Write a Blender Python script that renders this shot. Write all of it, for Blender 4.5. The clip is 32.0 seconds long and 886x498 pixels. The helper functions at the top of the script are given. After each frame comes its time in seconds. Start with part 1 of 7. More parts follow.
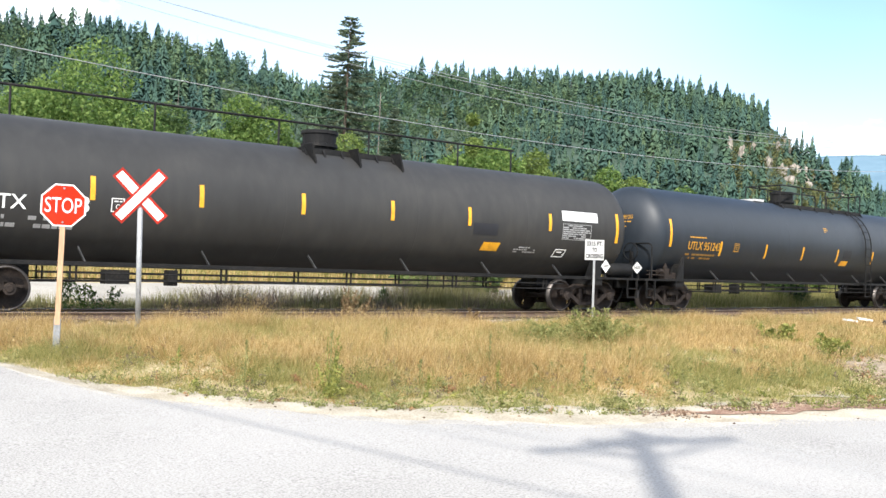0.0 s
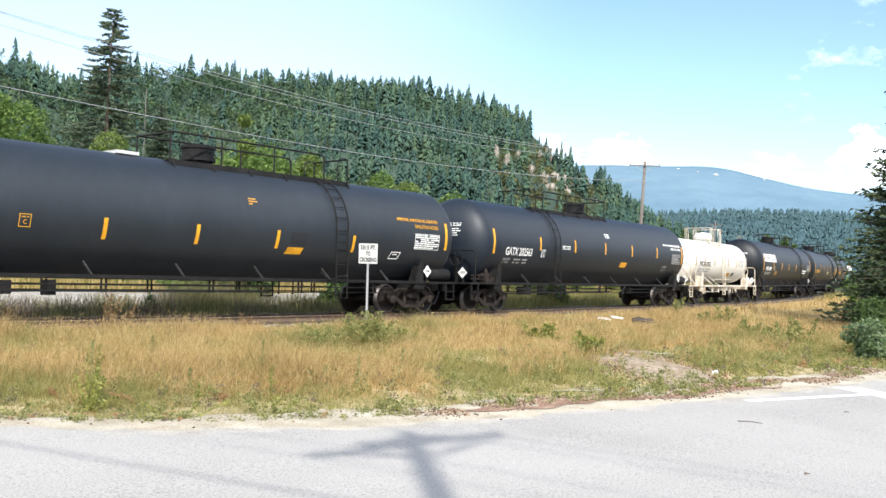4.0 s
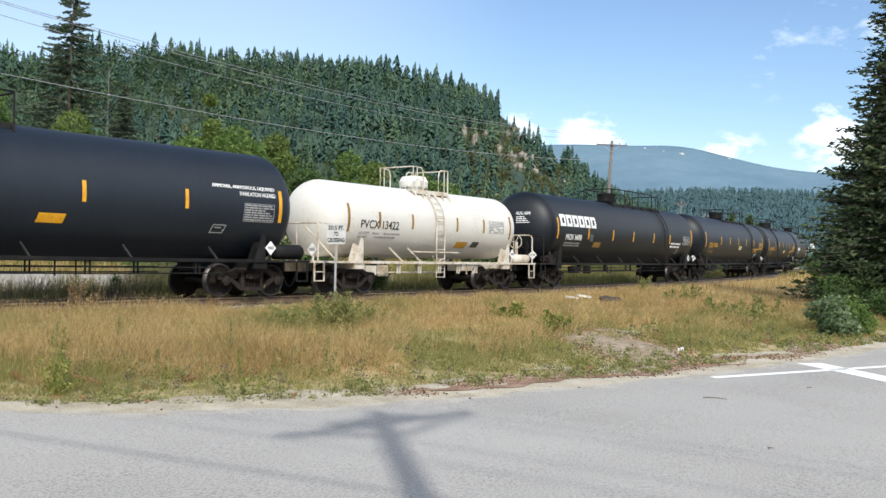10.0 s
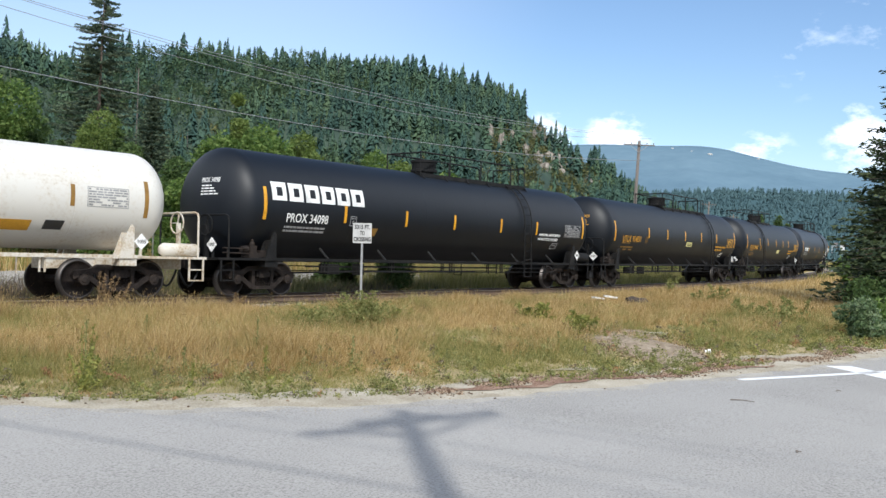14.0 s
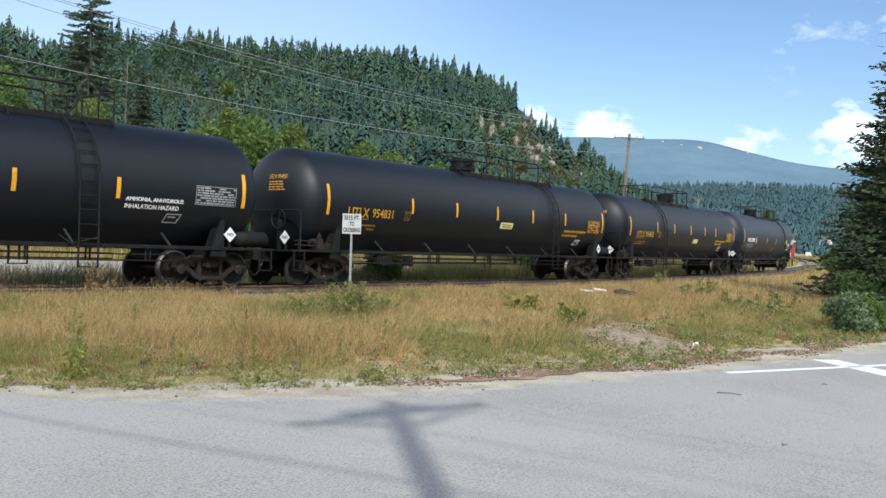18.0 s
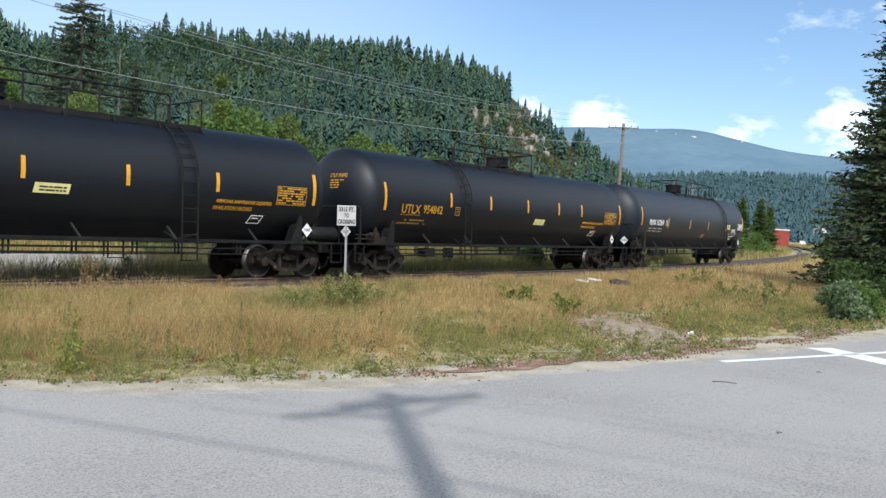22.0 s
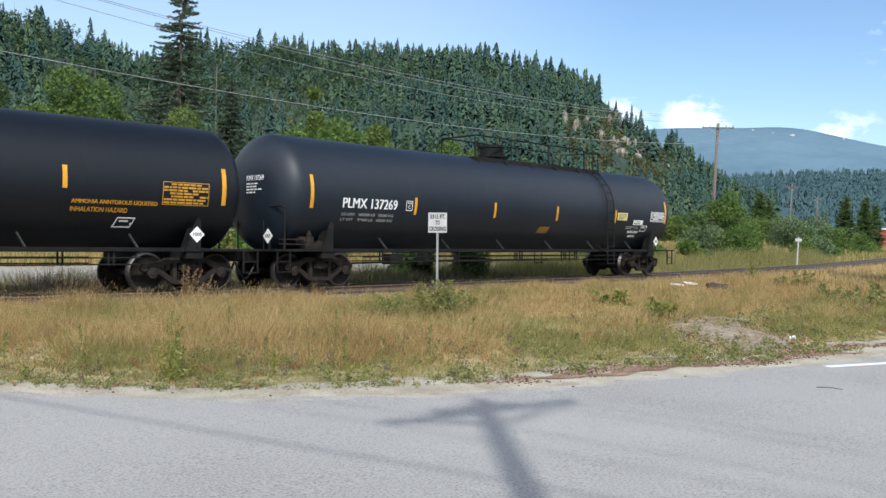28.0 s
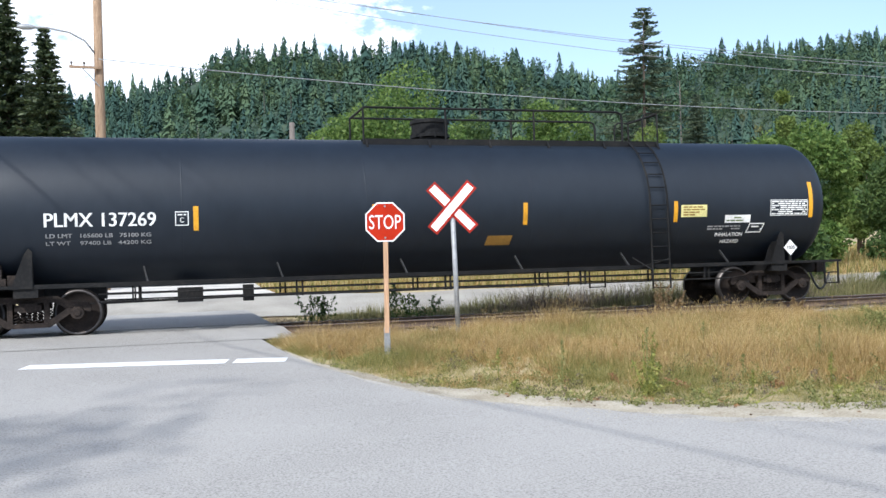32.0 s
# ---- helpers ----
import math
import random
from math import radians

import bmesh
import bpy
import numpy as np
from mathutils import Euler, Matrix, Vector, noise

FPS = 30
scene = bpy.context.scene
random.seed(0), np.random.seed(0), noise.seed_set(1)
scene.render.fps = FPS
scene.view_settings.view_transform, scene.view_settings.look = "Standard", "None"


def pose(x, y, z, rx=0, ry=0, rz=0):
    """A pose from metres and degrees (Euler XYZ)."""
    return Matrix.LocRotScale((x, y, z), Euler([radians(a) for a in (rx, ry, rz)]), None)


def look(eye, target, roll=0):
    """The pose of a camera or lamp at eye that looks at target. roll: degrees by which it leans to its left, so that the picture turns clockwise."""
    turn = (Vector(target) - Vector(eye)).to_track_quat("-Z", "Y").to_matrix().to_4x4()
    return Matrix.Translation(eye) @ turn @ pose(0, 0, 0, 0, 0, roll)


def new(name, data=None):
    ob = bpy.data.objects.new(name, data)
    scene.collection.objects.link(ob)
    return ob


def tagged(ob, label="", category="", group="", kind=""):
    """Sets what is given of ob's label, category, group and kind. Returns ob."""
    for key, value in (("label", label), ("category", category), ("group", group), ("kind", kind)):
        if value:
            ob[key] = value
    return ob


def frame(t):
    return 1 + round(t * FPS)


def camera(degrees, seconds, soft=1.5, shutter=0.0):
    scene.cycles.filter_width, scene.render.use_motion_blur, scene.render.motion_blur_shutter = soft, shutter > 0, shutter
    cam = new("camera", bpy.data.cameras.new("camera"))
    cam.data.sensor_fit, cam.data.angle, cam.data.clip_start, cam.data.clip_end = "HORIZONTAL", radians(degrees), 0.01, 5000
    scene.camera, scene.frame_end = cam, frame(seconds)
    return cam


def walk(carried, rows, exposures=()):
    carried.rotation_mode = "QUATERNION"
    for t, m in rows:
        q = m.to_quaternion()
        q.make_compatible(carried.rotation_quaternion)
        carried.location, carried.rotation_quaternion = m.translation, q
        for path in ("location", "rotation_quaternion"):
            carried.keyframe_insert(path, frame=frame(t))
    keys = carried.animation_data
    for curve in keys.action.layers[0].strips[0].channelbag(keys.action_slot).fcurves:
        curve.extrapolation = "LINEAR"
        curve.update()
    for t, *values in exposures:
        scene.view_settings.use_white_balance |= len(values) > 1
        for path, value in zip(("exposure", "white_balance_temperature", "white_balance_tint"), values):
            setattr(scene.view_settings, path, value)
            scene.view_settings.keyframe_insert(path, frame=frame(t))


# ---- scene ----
cam = camera(50.42, 32.0)
walk(cam, [
    (0.0, pose(0, 0, 2.235, 88.74, -3.68, -36.86)),
    (0.5, pose(0, 0, 2.235, 89.00, -4.04, -40.38)),
    (1.0, pose(0, 0, 2.235, 89.36, -4.28, -45.19)),
    (1.5, pose(0, 0, 2.235, 89.53, -4.28, -46.87)),
    (2.0, pose(0, 0, 2.235, 89.66, -4.01, -48.44)),
    (2.5, pose(0, 0, 2.235, 89.81, -4.11, -49.56)),
    (3.0, pose(0, 0, 2.235, 89.85, -4.35, -50.08)),
    (3.5, pose(0, 0, 2.235, 89.86, -3.99, -50.30)),
    (5.5, pose(0, 0, 2.235, 89.89, -3.84, -51.26)),
    (6.0, pose(0, 0, 2.235, 89.93, -4.05, -51.38)),
    (6.5, pose(0, 0, 2.235, 89.88, -3.65, -51.56)),
    (7.0, pose(0, 0, 2.235, 89.73, -3.99, -51.90)),
    (7.5, pose(0, 0, 2.235, 89.56, -3.75, -52.20)),
    (8.0, pose(0, 0, 2.235, 89.46, -3.88, -52.43)),
    (8.5, pose(0, 0, 2.235, 89.40, -3.87, -52.60)),
    (9.0, pose(0, 0, 2.235, 89.19, -3.68, -52.62)),
    (9.5, pose(0, 0, 2.235, 88.96, -3.50, -52.52)),
    (10.0, pose(0, 0, 2.235, 88.76, -3.49, -52.52)),
    (10.5, pose(0, 0, 2.235, 88.65, -3.48, -52.40)),
    (11.0, pose(0, 0, 2.235, 88.58, -3.83, -52.23)),
    (11.5, pose(0, 0, 2.235, 88.49, -3.82, -52.15)),
    (12.0, pose(0, 0, 2.235, 88.47, -3.59, -51.95)),
    (12.5, pose(0, 0, 2.235, 88.46, -3.68, -51.64)),
    (13.0, pose(0, 0, 2.235, 88.56, -3.84, -51.30)),
    (13.5, pose(0, 0, 2.235, 88.60, -3.98, -51.07)),
    (14.0, pose(0, 0, 2.235, 88.64, -3.76, -50.94)),
    (14.5, pose(0, 0, 2.235, 88.62, -3.77, -50.72)),
    (16.5, pose(0, 0, 2.235, 88.31, -4.28, -50.94)),
    (17.0, pose(0, 0, 2.235, 88.23, -4.24, -51.26)),
    (17.5, pose(0, 0, 2.235, 88.18, -4.26, -51.49)),
    (18.0, pose(0, 0, 2.235, 88.16, -4.22, -51.57)),
    (18.5, pose(0, 0, 2.235, 88.12, -4.05, -51.67)),
    (19.0, pose(0, 0, 2.235, 87.96, -4.16, -51.80)),
    (19.5, pose(0, 0, 2.235, 87.85, -4.15, -51.87)),
    (20.0, pose(0, 0, 2.235, 87.75, -4.33, -51.87)),
    (20.5, pose(0, 0, 2.235, 87.64, -4.38, -51.93)),
    (21.0, pose(0, 0, 2.235, 87.57, -4.09, -52.06)),
    (21.5, pose(0, 0, 2.235, 87.62, -3.96, -51.98)),
    (22.0, pose(0, 0, 2.235, 87.64, -3.83, -51.89)),
    (22.5, pose(0, 0, 2.235, 87.70, -3.82, -51.92)),
    (23.0, pose(0, 0, 2.235, 87.64, -3.85, -51.87)),
    (23.5, pose(0, 0, 2.235, 87.69, -3.72, -51.77)),
    (24.0, pose(0, 0, 2.235, 87.78, -3.75, -51.55)),
    (24.5, pose(0, 0, 2.235, 87.89, -3.48, -51.16)),
    (26.5, pose(0, 0, 2.235, 87.77, -3.89, -50.50)),
    (27.0, pose(0, 0, 2.235, 87.65, -3.99, -49.42)),
    (27.5, pose(0, 0, 2.235, 87.69, -3.72, -47.90)),
    (28.0, pose(0, 0, 2.235, 87.70, -2.72, -46.37)),
    (28.5, pose(0, 0, 2.235, 87.60, -2.23, -43.72)),
    (29.0, pose(0, 0, 2.235, 87.72, -2.28, -41.53)),
    (29.5, pose(0, 0, 2.235, 87.91, -1.04, -39.46)),
    (30.0, pose(0, 0, 2.235, 88.05, -0.67, -34.77)),
    (30.5, pose(0, 0, 2.235, 88.09, 0.09, -29.04)),
    (31.0, pose(0, 0, 2.235, 88.24, -0.21, -28.34)),
    (31.5, pose(0, 0, 2.235, 88.20, 0.15, -25.03)),
    (32.0, pose(0, 0, 2.235, 88.22, 0.90, -18.40)),
], exposures=[(0.0, 0.9, 6300, 10), (1.0, 0.82, 6250, 10), (3.0, 0.75, 6250, 10), (6.0, 0.68, 6250, 10), (9.0, 0.22, 6250, 9), (12.0, 0.07, 6100, 9), (22.0, 0.02, 5980, 9), (27.0, 0.0, 5980, 9), (32.0, 0.33, 5850, 10)])
TRK_Y0, TRK_H0 = 20.7524, -0.04030

# ---------------------------------------------------------------- world and light
SUN_TO = Vector((-0.684, -0.729, 0)).normalized()
SUN_EL = radians(44)
world = bpy.data.worlds.new("sky")
scene.world = world
world.use_nodes = True
wn, wl = world.node_tree.nodes, world.node_tree.links
wn.clear()
sky = wn.new("ShaderNodeTexSky")
sky.sky_type = "NISHITA"
sky.sun_disc = False
sky.sun_elevation = SUN_EL
sky.sun_rotation = math.atan2(SUN_TO.x, SUN_TO.y)
sky.altitude = 450
sky.air_density, sky.dust_density, sky.ozone_density = 1.0, 0.7, 2.4
tc = wn.new("ShaderNodeTexCoord")
mp = wn.new("ShaderNodeMapping")
mp.inputs["Scale"].default_value = (1.0, 1.0, 1.9)
cn = wn.new("ShaderNodeTexNoise")
cn.inputs["Scale"].default_value = 27.0
cn.inputs["Detail"].default_value = 8
cn.inputs["Roughness"].default_value = 0.58
wl.new(tc.outputs["Generated"], mp.inputs["Vector"])
wl.new(mp.outputs["Vector"], cn.inputs["Vector"])
cover = None
# cumulus banks: bearing, height and radius in degrees, thickness
# the last four banks lie out of view, added as fill light
for az, el, rad, thick in ((61.0, 5.4, 2.5, 0.72), (57.2, 6.0, 1.8, 0.62), (69.3, 4.6, 2.6, 0.62), (74.6, 6.4, 2.5, 0.66), (76.5, 13.0, 4.5, 0.25), (71.5, 11.0, 3.0, 0.2), (3.0, 14.0, 17.0, 1.0), (-25.0, 14.0, 22.0, 0.9), (12.0, 24.0, 12.0, 0.8), (125.0, 25.0, 45.0, 0.9), (240.0, 22.0, 45.0, 0.9), (180.0, 50.0, 40.0, 0.8), (-60.0, 30.0, 40.0, 0.9)):
    dot = wn.new("ShaderNodeVectorMath")
    dot.operation = "DOT_PRODUCT"
    dot.inputs[1].default_value = (math.cos(radians(el)) * math.sin(radians(az)), math.cos(radians(el)) * math.cos(radians(az)), math.sin(radians(el)))
    wl.new(tc.outputs["Generated"], dot.inputs[0])
    mr = wn.new("ShaderNodeMapRange")
    mr.inputs["From Min"].default_value, mr.inputs["From Max"].default_value = math.cos(radians(rad)), 1.0
    mr.inputs["To Min"].default_value, mr.inputs["To Max"].default_value = 0.0, thick
    wl.new(dot.outputs["Value"], mr.inputs["Value"])
    if cover is None:
        cover = mr.outputs["Result"]
    else:
        mx = wn.new("ShaderNodeMath")
        mx.operation = "MAXIMUM"
        wl.new(cover, mx.inputs[0])
        wl.new(mr.outputs["Result"], mx.inputs[1])
        cover = mx.outputs[0]
soft_ = wn.new("ShaderNodeMath")
soft_.operation = "MULTIPLY_ADD"
soft_.inputs[1].default_value, soft_.inputs[2].default_value = 2.6, -1.3
wl.new(cn.outputs["Fac"], soft_.inputs[0])
addc = wn.new("ShaderNodeMath")
addc.operation = "MULTIPLY_ADD"
addc.inputs[1].default_value = 1.15
wl.new(cover, addc.inputs[0])
wl.new(soft_.outputs[0], addc.inputs[2])
gate = wn.new("ShaderNodeMapRange")
gate.inputs["From Min"].default_value, gate.inputs["From Max"].default_value = 0.28, 0.85
wl.new(addc.outputs[0], gate.inputs["Value"])
lim = wn.new("ShaderNodeMath")
lim.operation = "MULTIPLY"
thin_ = wn.new("ShaderNodeMapRange")
thin_.inputs["From Min"].default_value, thin_.inputs["From Max"].default_value = 0.0, 0.45
wl.new(cover, thin_.inputs["Value"])
wl.new(gate.outputs["Result"], lim.inputs[0])
wl.new(thin_.outputs["Result"], lim.inputs[1])
mixc = wn.new("ShaderNodeMix")
mixc.data_type = "RGBA"
mixc.inputs[7].default_value = (10.0, 10.2, 10.6, 1)
bg = wn.new("ShaderNodeBackground")
bg.inputs["Strength"].default_value = 0.138
wo = wn.new("ShaderNodeOutputWorld")
# thin high veil over the wooded hill
vd = wn.new("ShaderNodeVectorMath")
vd.operation = "DOT_PRODUCT"
vd.inputs[1].default_value = (math.cos(radians(14)) * math.sin(radians(28)), math.cos(radians(14)) * math.cos(radians(28)), math.sin(radians(14)))
wl.new(tc.outputs["Generated"], vd.inputs[0])
vr = wn.new("ShaderNodeMapRange")
vr.interpolation_type = "SMOOTHSTEP"
vr.inputs["From Min"].default_value, vr.inputs["From Max"].default_value = math.cos(radians(30)), math.cos(radians(8))
vr.inputs["To Min"].default_value, vr.inputs["To Max"].default_value = 0.0, 0.15
wl.new(vd.outputs["Value"], vr.inputs["Value"])
vm = wn.new("ShaderNodeMath")
vm.operation = "MAXIMUM"
wl.new(lim.outputs[0], vm.inputs[0])
wl.new(vr.outputs["Result"], vm.inputs[1])
wl.new(vm.outputs[0], mixc.inputs[0])
wl.new(sky.outputs["Color"], mixc.inputs[6])
wl.new(mixc.outputs[2], bg.inputs["Color"])
wl.new(bg.outputs["Background"], wo.inputs["Surface"])

sun_data = bpy.data.lights.new("sun", "SUN")
sun_data.energy, sun_data.angle, sun_data.color = 3.7, radians(0.8), (1.0, 0.94, 0.84)
sun = new("sun", sun_data)
sd = Vector((SUN_TO.x * math.cos(SUN_EL), SUN_TO.y * math.cos(SUN_EL), math.sin(SUN_EL)))
sun.matrix_world = look(sd * 60, (0, 0, 0))

# ---------------------------------------------------------------- materials


def material(name, base, rough=0.7, metal=0.0, dark=None, light=None, scale=3.0, fine=40.0, bump=0.0, island=0.0, objrand=0.0, spec=0.5, stops=(0.35, 0.65), coords="Object", stretch=(1, 1, 1), transl=0.0, grain=0.45):
    """A principled material whose colour wanders between dark and light at two scales."""
    m = bpy.data.materials.new(name)
    m.use_nodes = True
    n, l = m.node_tree.nodes, m.node_tree.links
    b = n["Principled BSDF"]
    b.inputs["Roughness"].default_value, b.inputs["Metallic"].default_value = rough, metal
    b.inputs["Specular IOR Level"].default_value = spec
    dark = dark or tuple(c * 0.72 for c in base)
    light = light or tuple(min(1, c * 1.25) for c in base)
    t = n.new("ShaderNodeTexCoord")
    mapn = n.new("ShaderNodeMapping")
    mapn.inputs["Scale"].default_value = stretch
    l.new(t.outputs[coords], mapn.inputs["Vector"])
    big, small = n.new("ShaderNodeTexNoise"), n.new("ShaderNodeTexNoise")
    for tex, sc, de in ((big, scale, 5), (small, fine, 4)):
        tex.inputs["Scale"].default_value, tex.inputs["Detail"].default_value = sc, de
        l.new(mapn.outputs["Vector"], tex.inputs["Vector"])
    add = n.new("ShaderNodeMath")
    add.operation = "MULTIPLY_ADD"
    add.inputs[1].default_value = grain
    l.new(small.outputs["Fac"], add.inputs[0])
    sc2 = n.new("ShaderNodeMath")
    sc2.operation = "MULTIPLY"
    sc2.inputs[1].default_value = 1 - grain
    l.new(big.outputs["Fac"], sc2.inputs[0])
    l.new(sc2.outputs[0], add.inputs[2])
    value = add.outputs[0]
    if island or objrand:
        g = n.new("ShaderNodeNewGeometry") if island else n.new("ShaderNodeObjectInfo")
        w = island or objrand
        a2 = n.new("ShaderNodeMath")
        a2.operation = "MULTIPLY_ADD"
        a2.inputs[1].default_value, a2.inputs[2].default_value = w, -w / 2
        l.new(g.outputs["Random Per Island" if island else "Random"], a2.inputs[0])
        a3 = n.new("ShaderNodeMath")
        a3.operation = "ADD"
        l.new(value, a3.inputs[0])
        l.new(a2.outputs[0], a3.inputs[1])
        value = a3.outputs[0]
    r = n.new("ShaderNodeValToRGB")
    e = r.color_ramp.elements
    e[0].position, e[1].position = stops
    e[0].color, e[1].color = (*dark, 1), (*light, 1)
    mid = e.new((stops[0] + stops[1]) / 2)
    mid.color = (*base, 1)
    l.new(value, r.inputs["Fac"])
    l.new(r.outputs["Color"], b.inputs["Base Color"])
    if transl:
        b.inputs["Transmission Weight"].default_value = 0.0
        b.inputs["Subsurface Weight"].default_value = 0.0
        tr, mx, out = n.new("ShaderNodeBsdfTranslucent"), n.new("ShaderNodeMixShader"), n["Material Output"]
        mx.inputs[0].default_value = transl
        l.new(r.outputs["Color"], tr.inputs["Color"])
        l.new(b.outputs[0], mx.inputs[1])
        l.new(tr.outputs[0], mx.inputs[2])
        l.new(mx.outputs[0], out.inputs["Surface"])
    if bump:
        bp = n.new("ShaderNodeBump")
        bp.inputs["Strength"].default_value, bp.inputs["Distance"].default_value = bump, 0.02
        l.new(small.outputs["Fac"], bp.inputs["Height"])
        l.new(bp.outputs["Normal"], b.inputs["Normal"])
    return m


M = {}
M["tank_black"] = material("black_tank_paint", (0.0031, 0.0052, 0.0091), 0.5, dark=(0.0025, 0.0043, 0.0076), light=(0.0041, 0.0066, 0.0108), scale=0.6, fine=5, stretch=(1, 1, 0.4), spec=0.4)
M["tank_slate"] = material("slate_black_tank_paint", (0.0168, 0.0222, 0.0298), 0.5, dark=(0.014, 0.0187, 0.025), light=(0.0212, 0.0268, 0.035), scale=0.6, fine=5, stretch=(1, 1, 0.4), spec=0.4)
M["tank_grey"] = material("dark_grey_tank_paint", (0.0098, 0.0150, 0.0235), 0.5, dark=(0.0080, 0.0124, 0.0198), light=(0.0124, 0.0180, 0.0272), scale=0.6, fine=5, stretch=(1, 1, 0.4), spec=0.4)
M["tank_worn"] = material("weathered_black_tank_paint", (0.036, 0.0355, 0.035), 0.55, dark=(0.0285, 0.028, 0.0276), light=(0.047, 0.0453, 0.0428), scale=0.5, fine=4, stretch=(1, 1, 0.35), spec=0.25, stops=(0.3, 0.7))
M["tank_white"] = material("cream_white_tank_paint", (0.62, 0.585, 0.52), 0.45, dark=(0.48, 0.42, 0.33), light=(0.66, 0.64, 0.59), scale=0.9, fine=14, stops=(0.30, 0.48))
M["frame_black"] = material("dirty_black_steel", (0.0125, 0.0125, 0.013), 0.65, light=(0.026, 0.024, 0.022), scale=2, fine=20, spec=0.15)
M["frame_white"] = material("rust_streaked_white_steel", (0.50, 0.42, 0.31), 0.55, dark=(0.26, 0.17, 0.10), light=(0.62, 0.58, 0.51), scale=2.2, fine=18, stops=(0.34, 0.56))
M["truck"] = material("brown_dusty_cast_steel", (0.026, 0.0205, 0.018), 0.8, dark=(0.013, 0.0108, 0.010), light=(0.052, 0.039, 0.031), scale=4, fine=30, bump=0.3, spec=0.18)
M["wheel"] = material("rusty_wheel_steel", (0.021, 0.016, 0.014), 0.7, dark=(0.012, 0.010, 0.009), light=(0.042, 0.031, 0.024), scale=6, fine=30, spec=0.18)
M["bracket_grey"] = material("grey_dusty_bracket_steel", (0.036, 0.036, 0.037), 0.75, light=(0.06, 0.059, 0.058), scale=3, fine=20, spec=0.15)
M["tread"] = material("polished_wheel_tread", (0.11, 0.10, 0.095), 0.5, 1.0)
M["yellow"] = material("yellow_reflective_sheeting", (0.72, 0.345, 0.014), 0.45, dark=(0.52, 0.24, 0.015), light=(0.78, 0.40, 0.03), scale=4, fine=30)
M["sticker"] = material("pale_yellow_sticker", (0.72, 0.66, 0.28), 0.5)
M["letter_white"] = material("white_stencil_paint", (0.80, 0.80, 0.78), 0.5)
M["letter_grey"] = material("faded_white_stencil_paint", (0.30, 0.30, 0.30), 0.6)
M["letter_yellow"] = material("yellow_stencil_paint", (0.52, 0.265, 0.02), 0.55)
M["letter_ochre"] = material("faded_yellow_stencil_paint", (0.26, 0.14, 0.025), 0.6)
M["letter_black"] = material("black_stencil_paint", (0.03, 0.03, 0.03), 0.5)
M["placard"] = material("white_placard", (0.82, 0.82, 0.80), 0.4)
M["dark_patch"] = material("dark_grey_patch", (0.012, 0.013, 0.018), 0.6)
M["rail"] = material("rusty_rail_steel", (0.10, 0.065, 0.045), 0.6, scale=5)
M["railhead"] = material("polished_rail_head", (0.45, 0.44, 0.43), 0.25, 1.0)
M["tie"] = material("creosoted_wooden_tie", (0.075, 0.058, 0.045), 0.85, scale=5, fine=40, objrand=0.3, stretch=(1, 6, 1))
M["ballast"] = material("grey_brown_ballast", (0.165, 0.145, 0.122), 0.9, dark=(0.075, 0.064, 0.053), light=(0.30, 0.27, 0.235), scale=1.5, fine=28, bump=0.9)
M["asphalt"] = material("sun_bleached_asphalt", (0.345, 0.330, 0.308), 0.9, dark=(0.205, 0.196, 0.182), light=(0.400, 0.384, 0.360), scale=0.30, fine=50, bump=0.45, spec=0.2, grain=0.72, stops=(0.34, 0.60))
M["gravel_road"] = material("pale_gravel_road", (0.35, 0.325, 0.28), 0.9, scale=0.6, fine=25, bump=0.7)
M["pale_gravel"] = material("pale_packed_gravel", (0.54, 0.51, 0.46), 0.9, scale=0.6, fine=25, bump=0.6)
M["sand"] = material("sandy_shoulder", (0.42, 0.368, 0.278), 0.95, dark=(0.29, 0.245, 0.172), light=(0.52, 0.47, 0.375), scale=1.8, fine=38, bump=0.8, grain=0.5, stops=(0.38, 0.62))
M["grit"] = material("sand_dusted_asphalt", (0.375, 0.348, 0.305), 0.95, dark=(0.24, 0.222, 0.195), light=(0.46, 0.43, 0.38), scale=2.2, fine=45, bump=0.6, grain=0.6, stops=(0.36, 0.62))
M["wood_chips"] = material("bare_soil_with_wood_chips", (0.27, 0.205, 0.135), 0.95, dark=(0.14, 0.10, 0.06), light=(0.44, 0.37, 0.28), scale=2.8, fine=14, bump=0.8, grain=0.6)
M["bark_litter"] = material("brown_bark_litter", (0.24, 0.135, 0.085), 0.95, dark=(0.12, 0.065, 0.04), light=(0.44, 0.34, 0.25), scale=2.5, fine=30, bump=0.8, grain=0.65)
M["soil"] = material("dry_grassy_soil", (0.37, 0.29, 0.155), 0.95, dark=(0.22, 0.20, 0.085), light=(0.50, 0.40, 0.24), scale=0.35, fine=9, bump=0.6, stops=(0.36, 0.62))
M["paint"] = material("white_road_paint", (0.74, 0.74, 0.73), 0.7, dark=(0.5, 0.5, 0.5), light=(0.8, 0.8, 0.8), scale=2, fine=40, stops=(0.22, 0.42))
M["grass_gold"] = material("dry_golden_grass", (0.515, 0.366, 0.156), 0.8, dark=(0.29, 0.198, 0.072), light=(0.69, 0.53, 0.27), scale=0.9, fine=5, island=0.75, transl=0.45, spec=0.12, stops=(0.24, 0.76))
M["grass_green"] = material("green_grass", (0.325, 0.305, 0.104), 0.8, dark=(0.175, 0.180, 0.054), light=(0.49, 0.435, 0.19), scale=0.9, fine=6, island=0.8, transl=0.5, spec=0.12, stops=(0.22, 0.78))
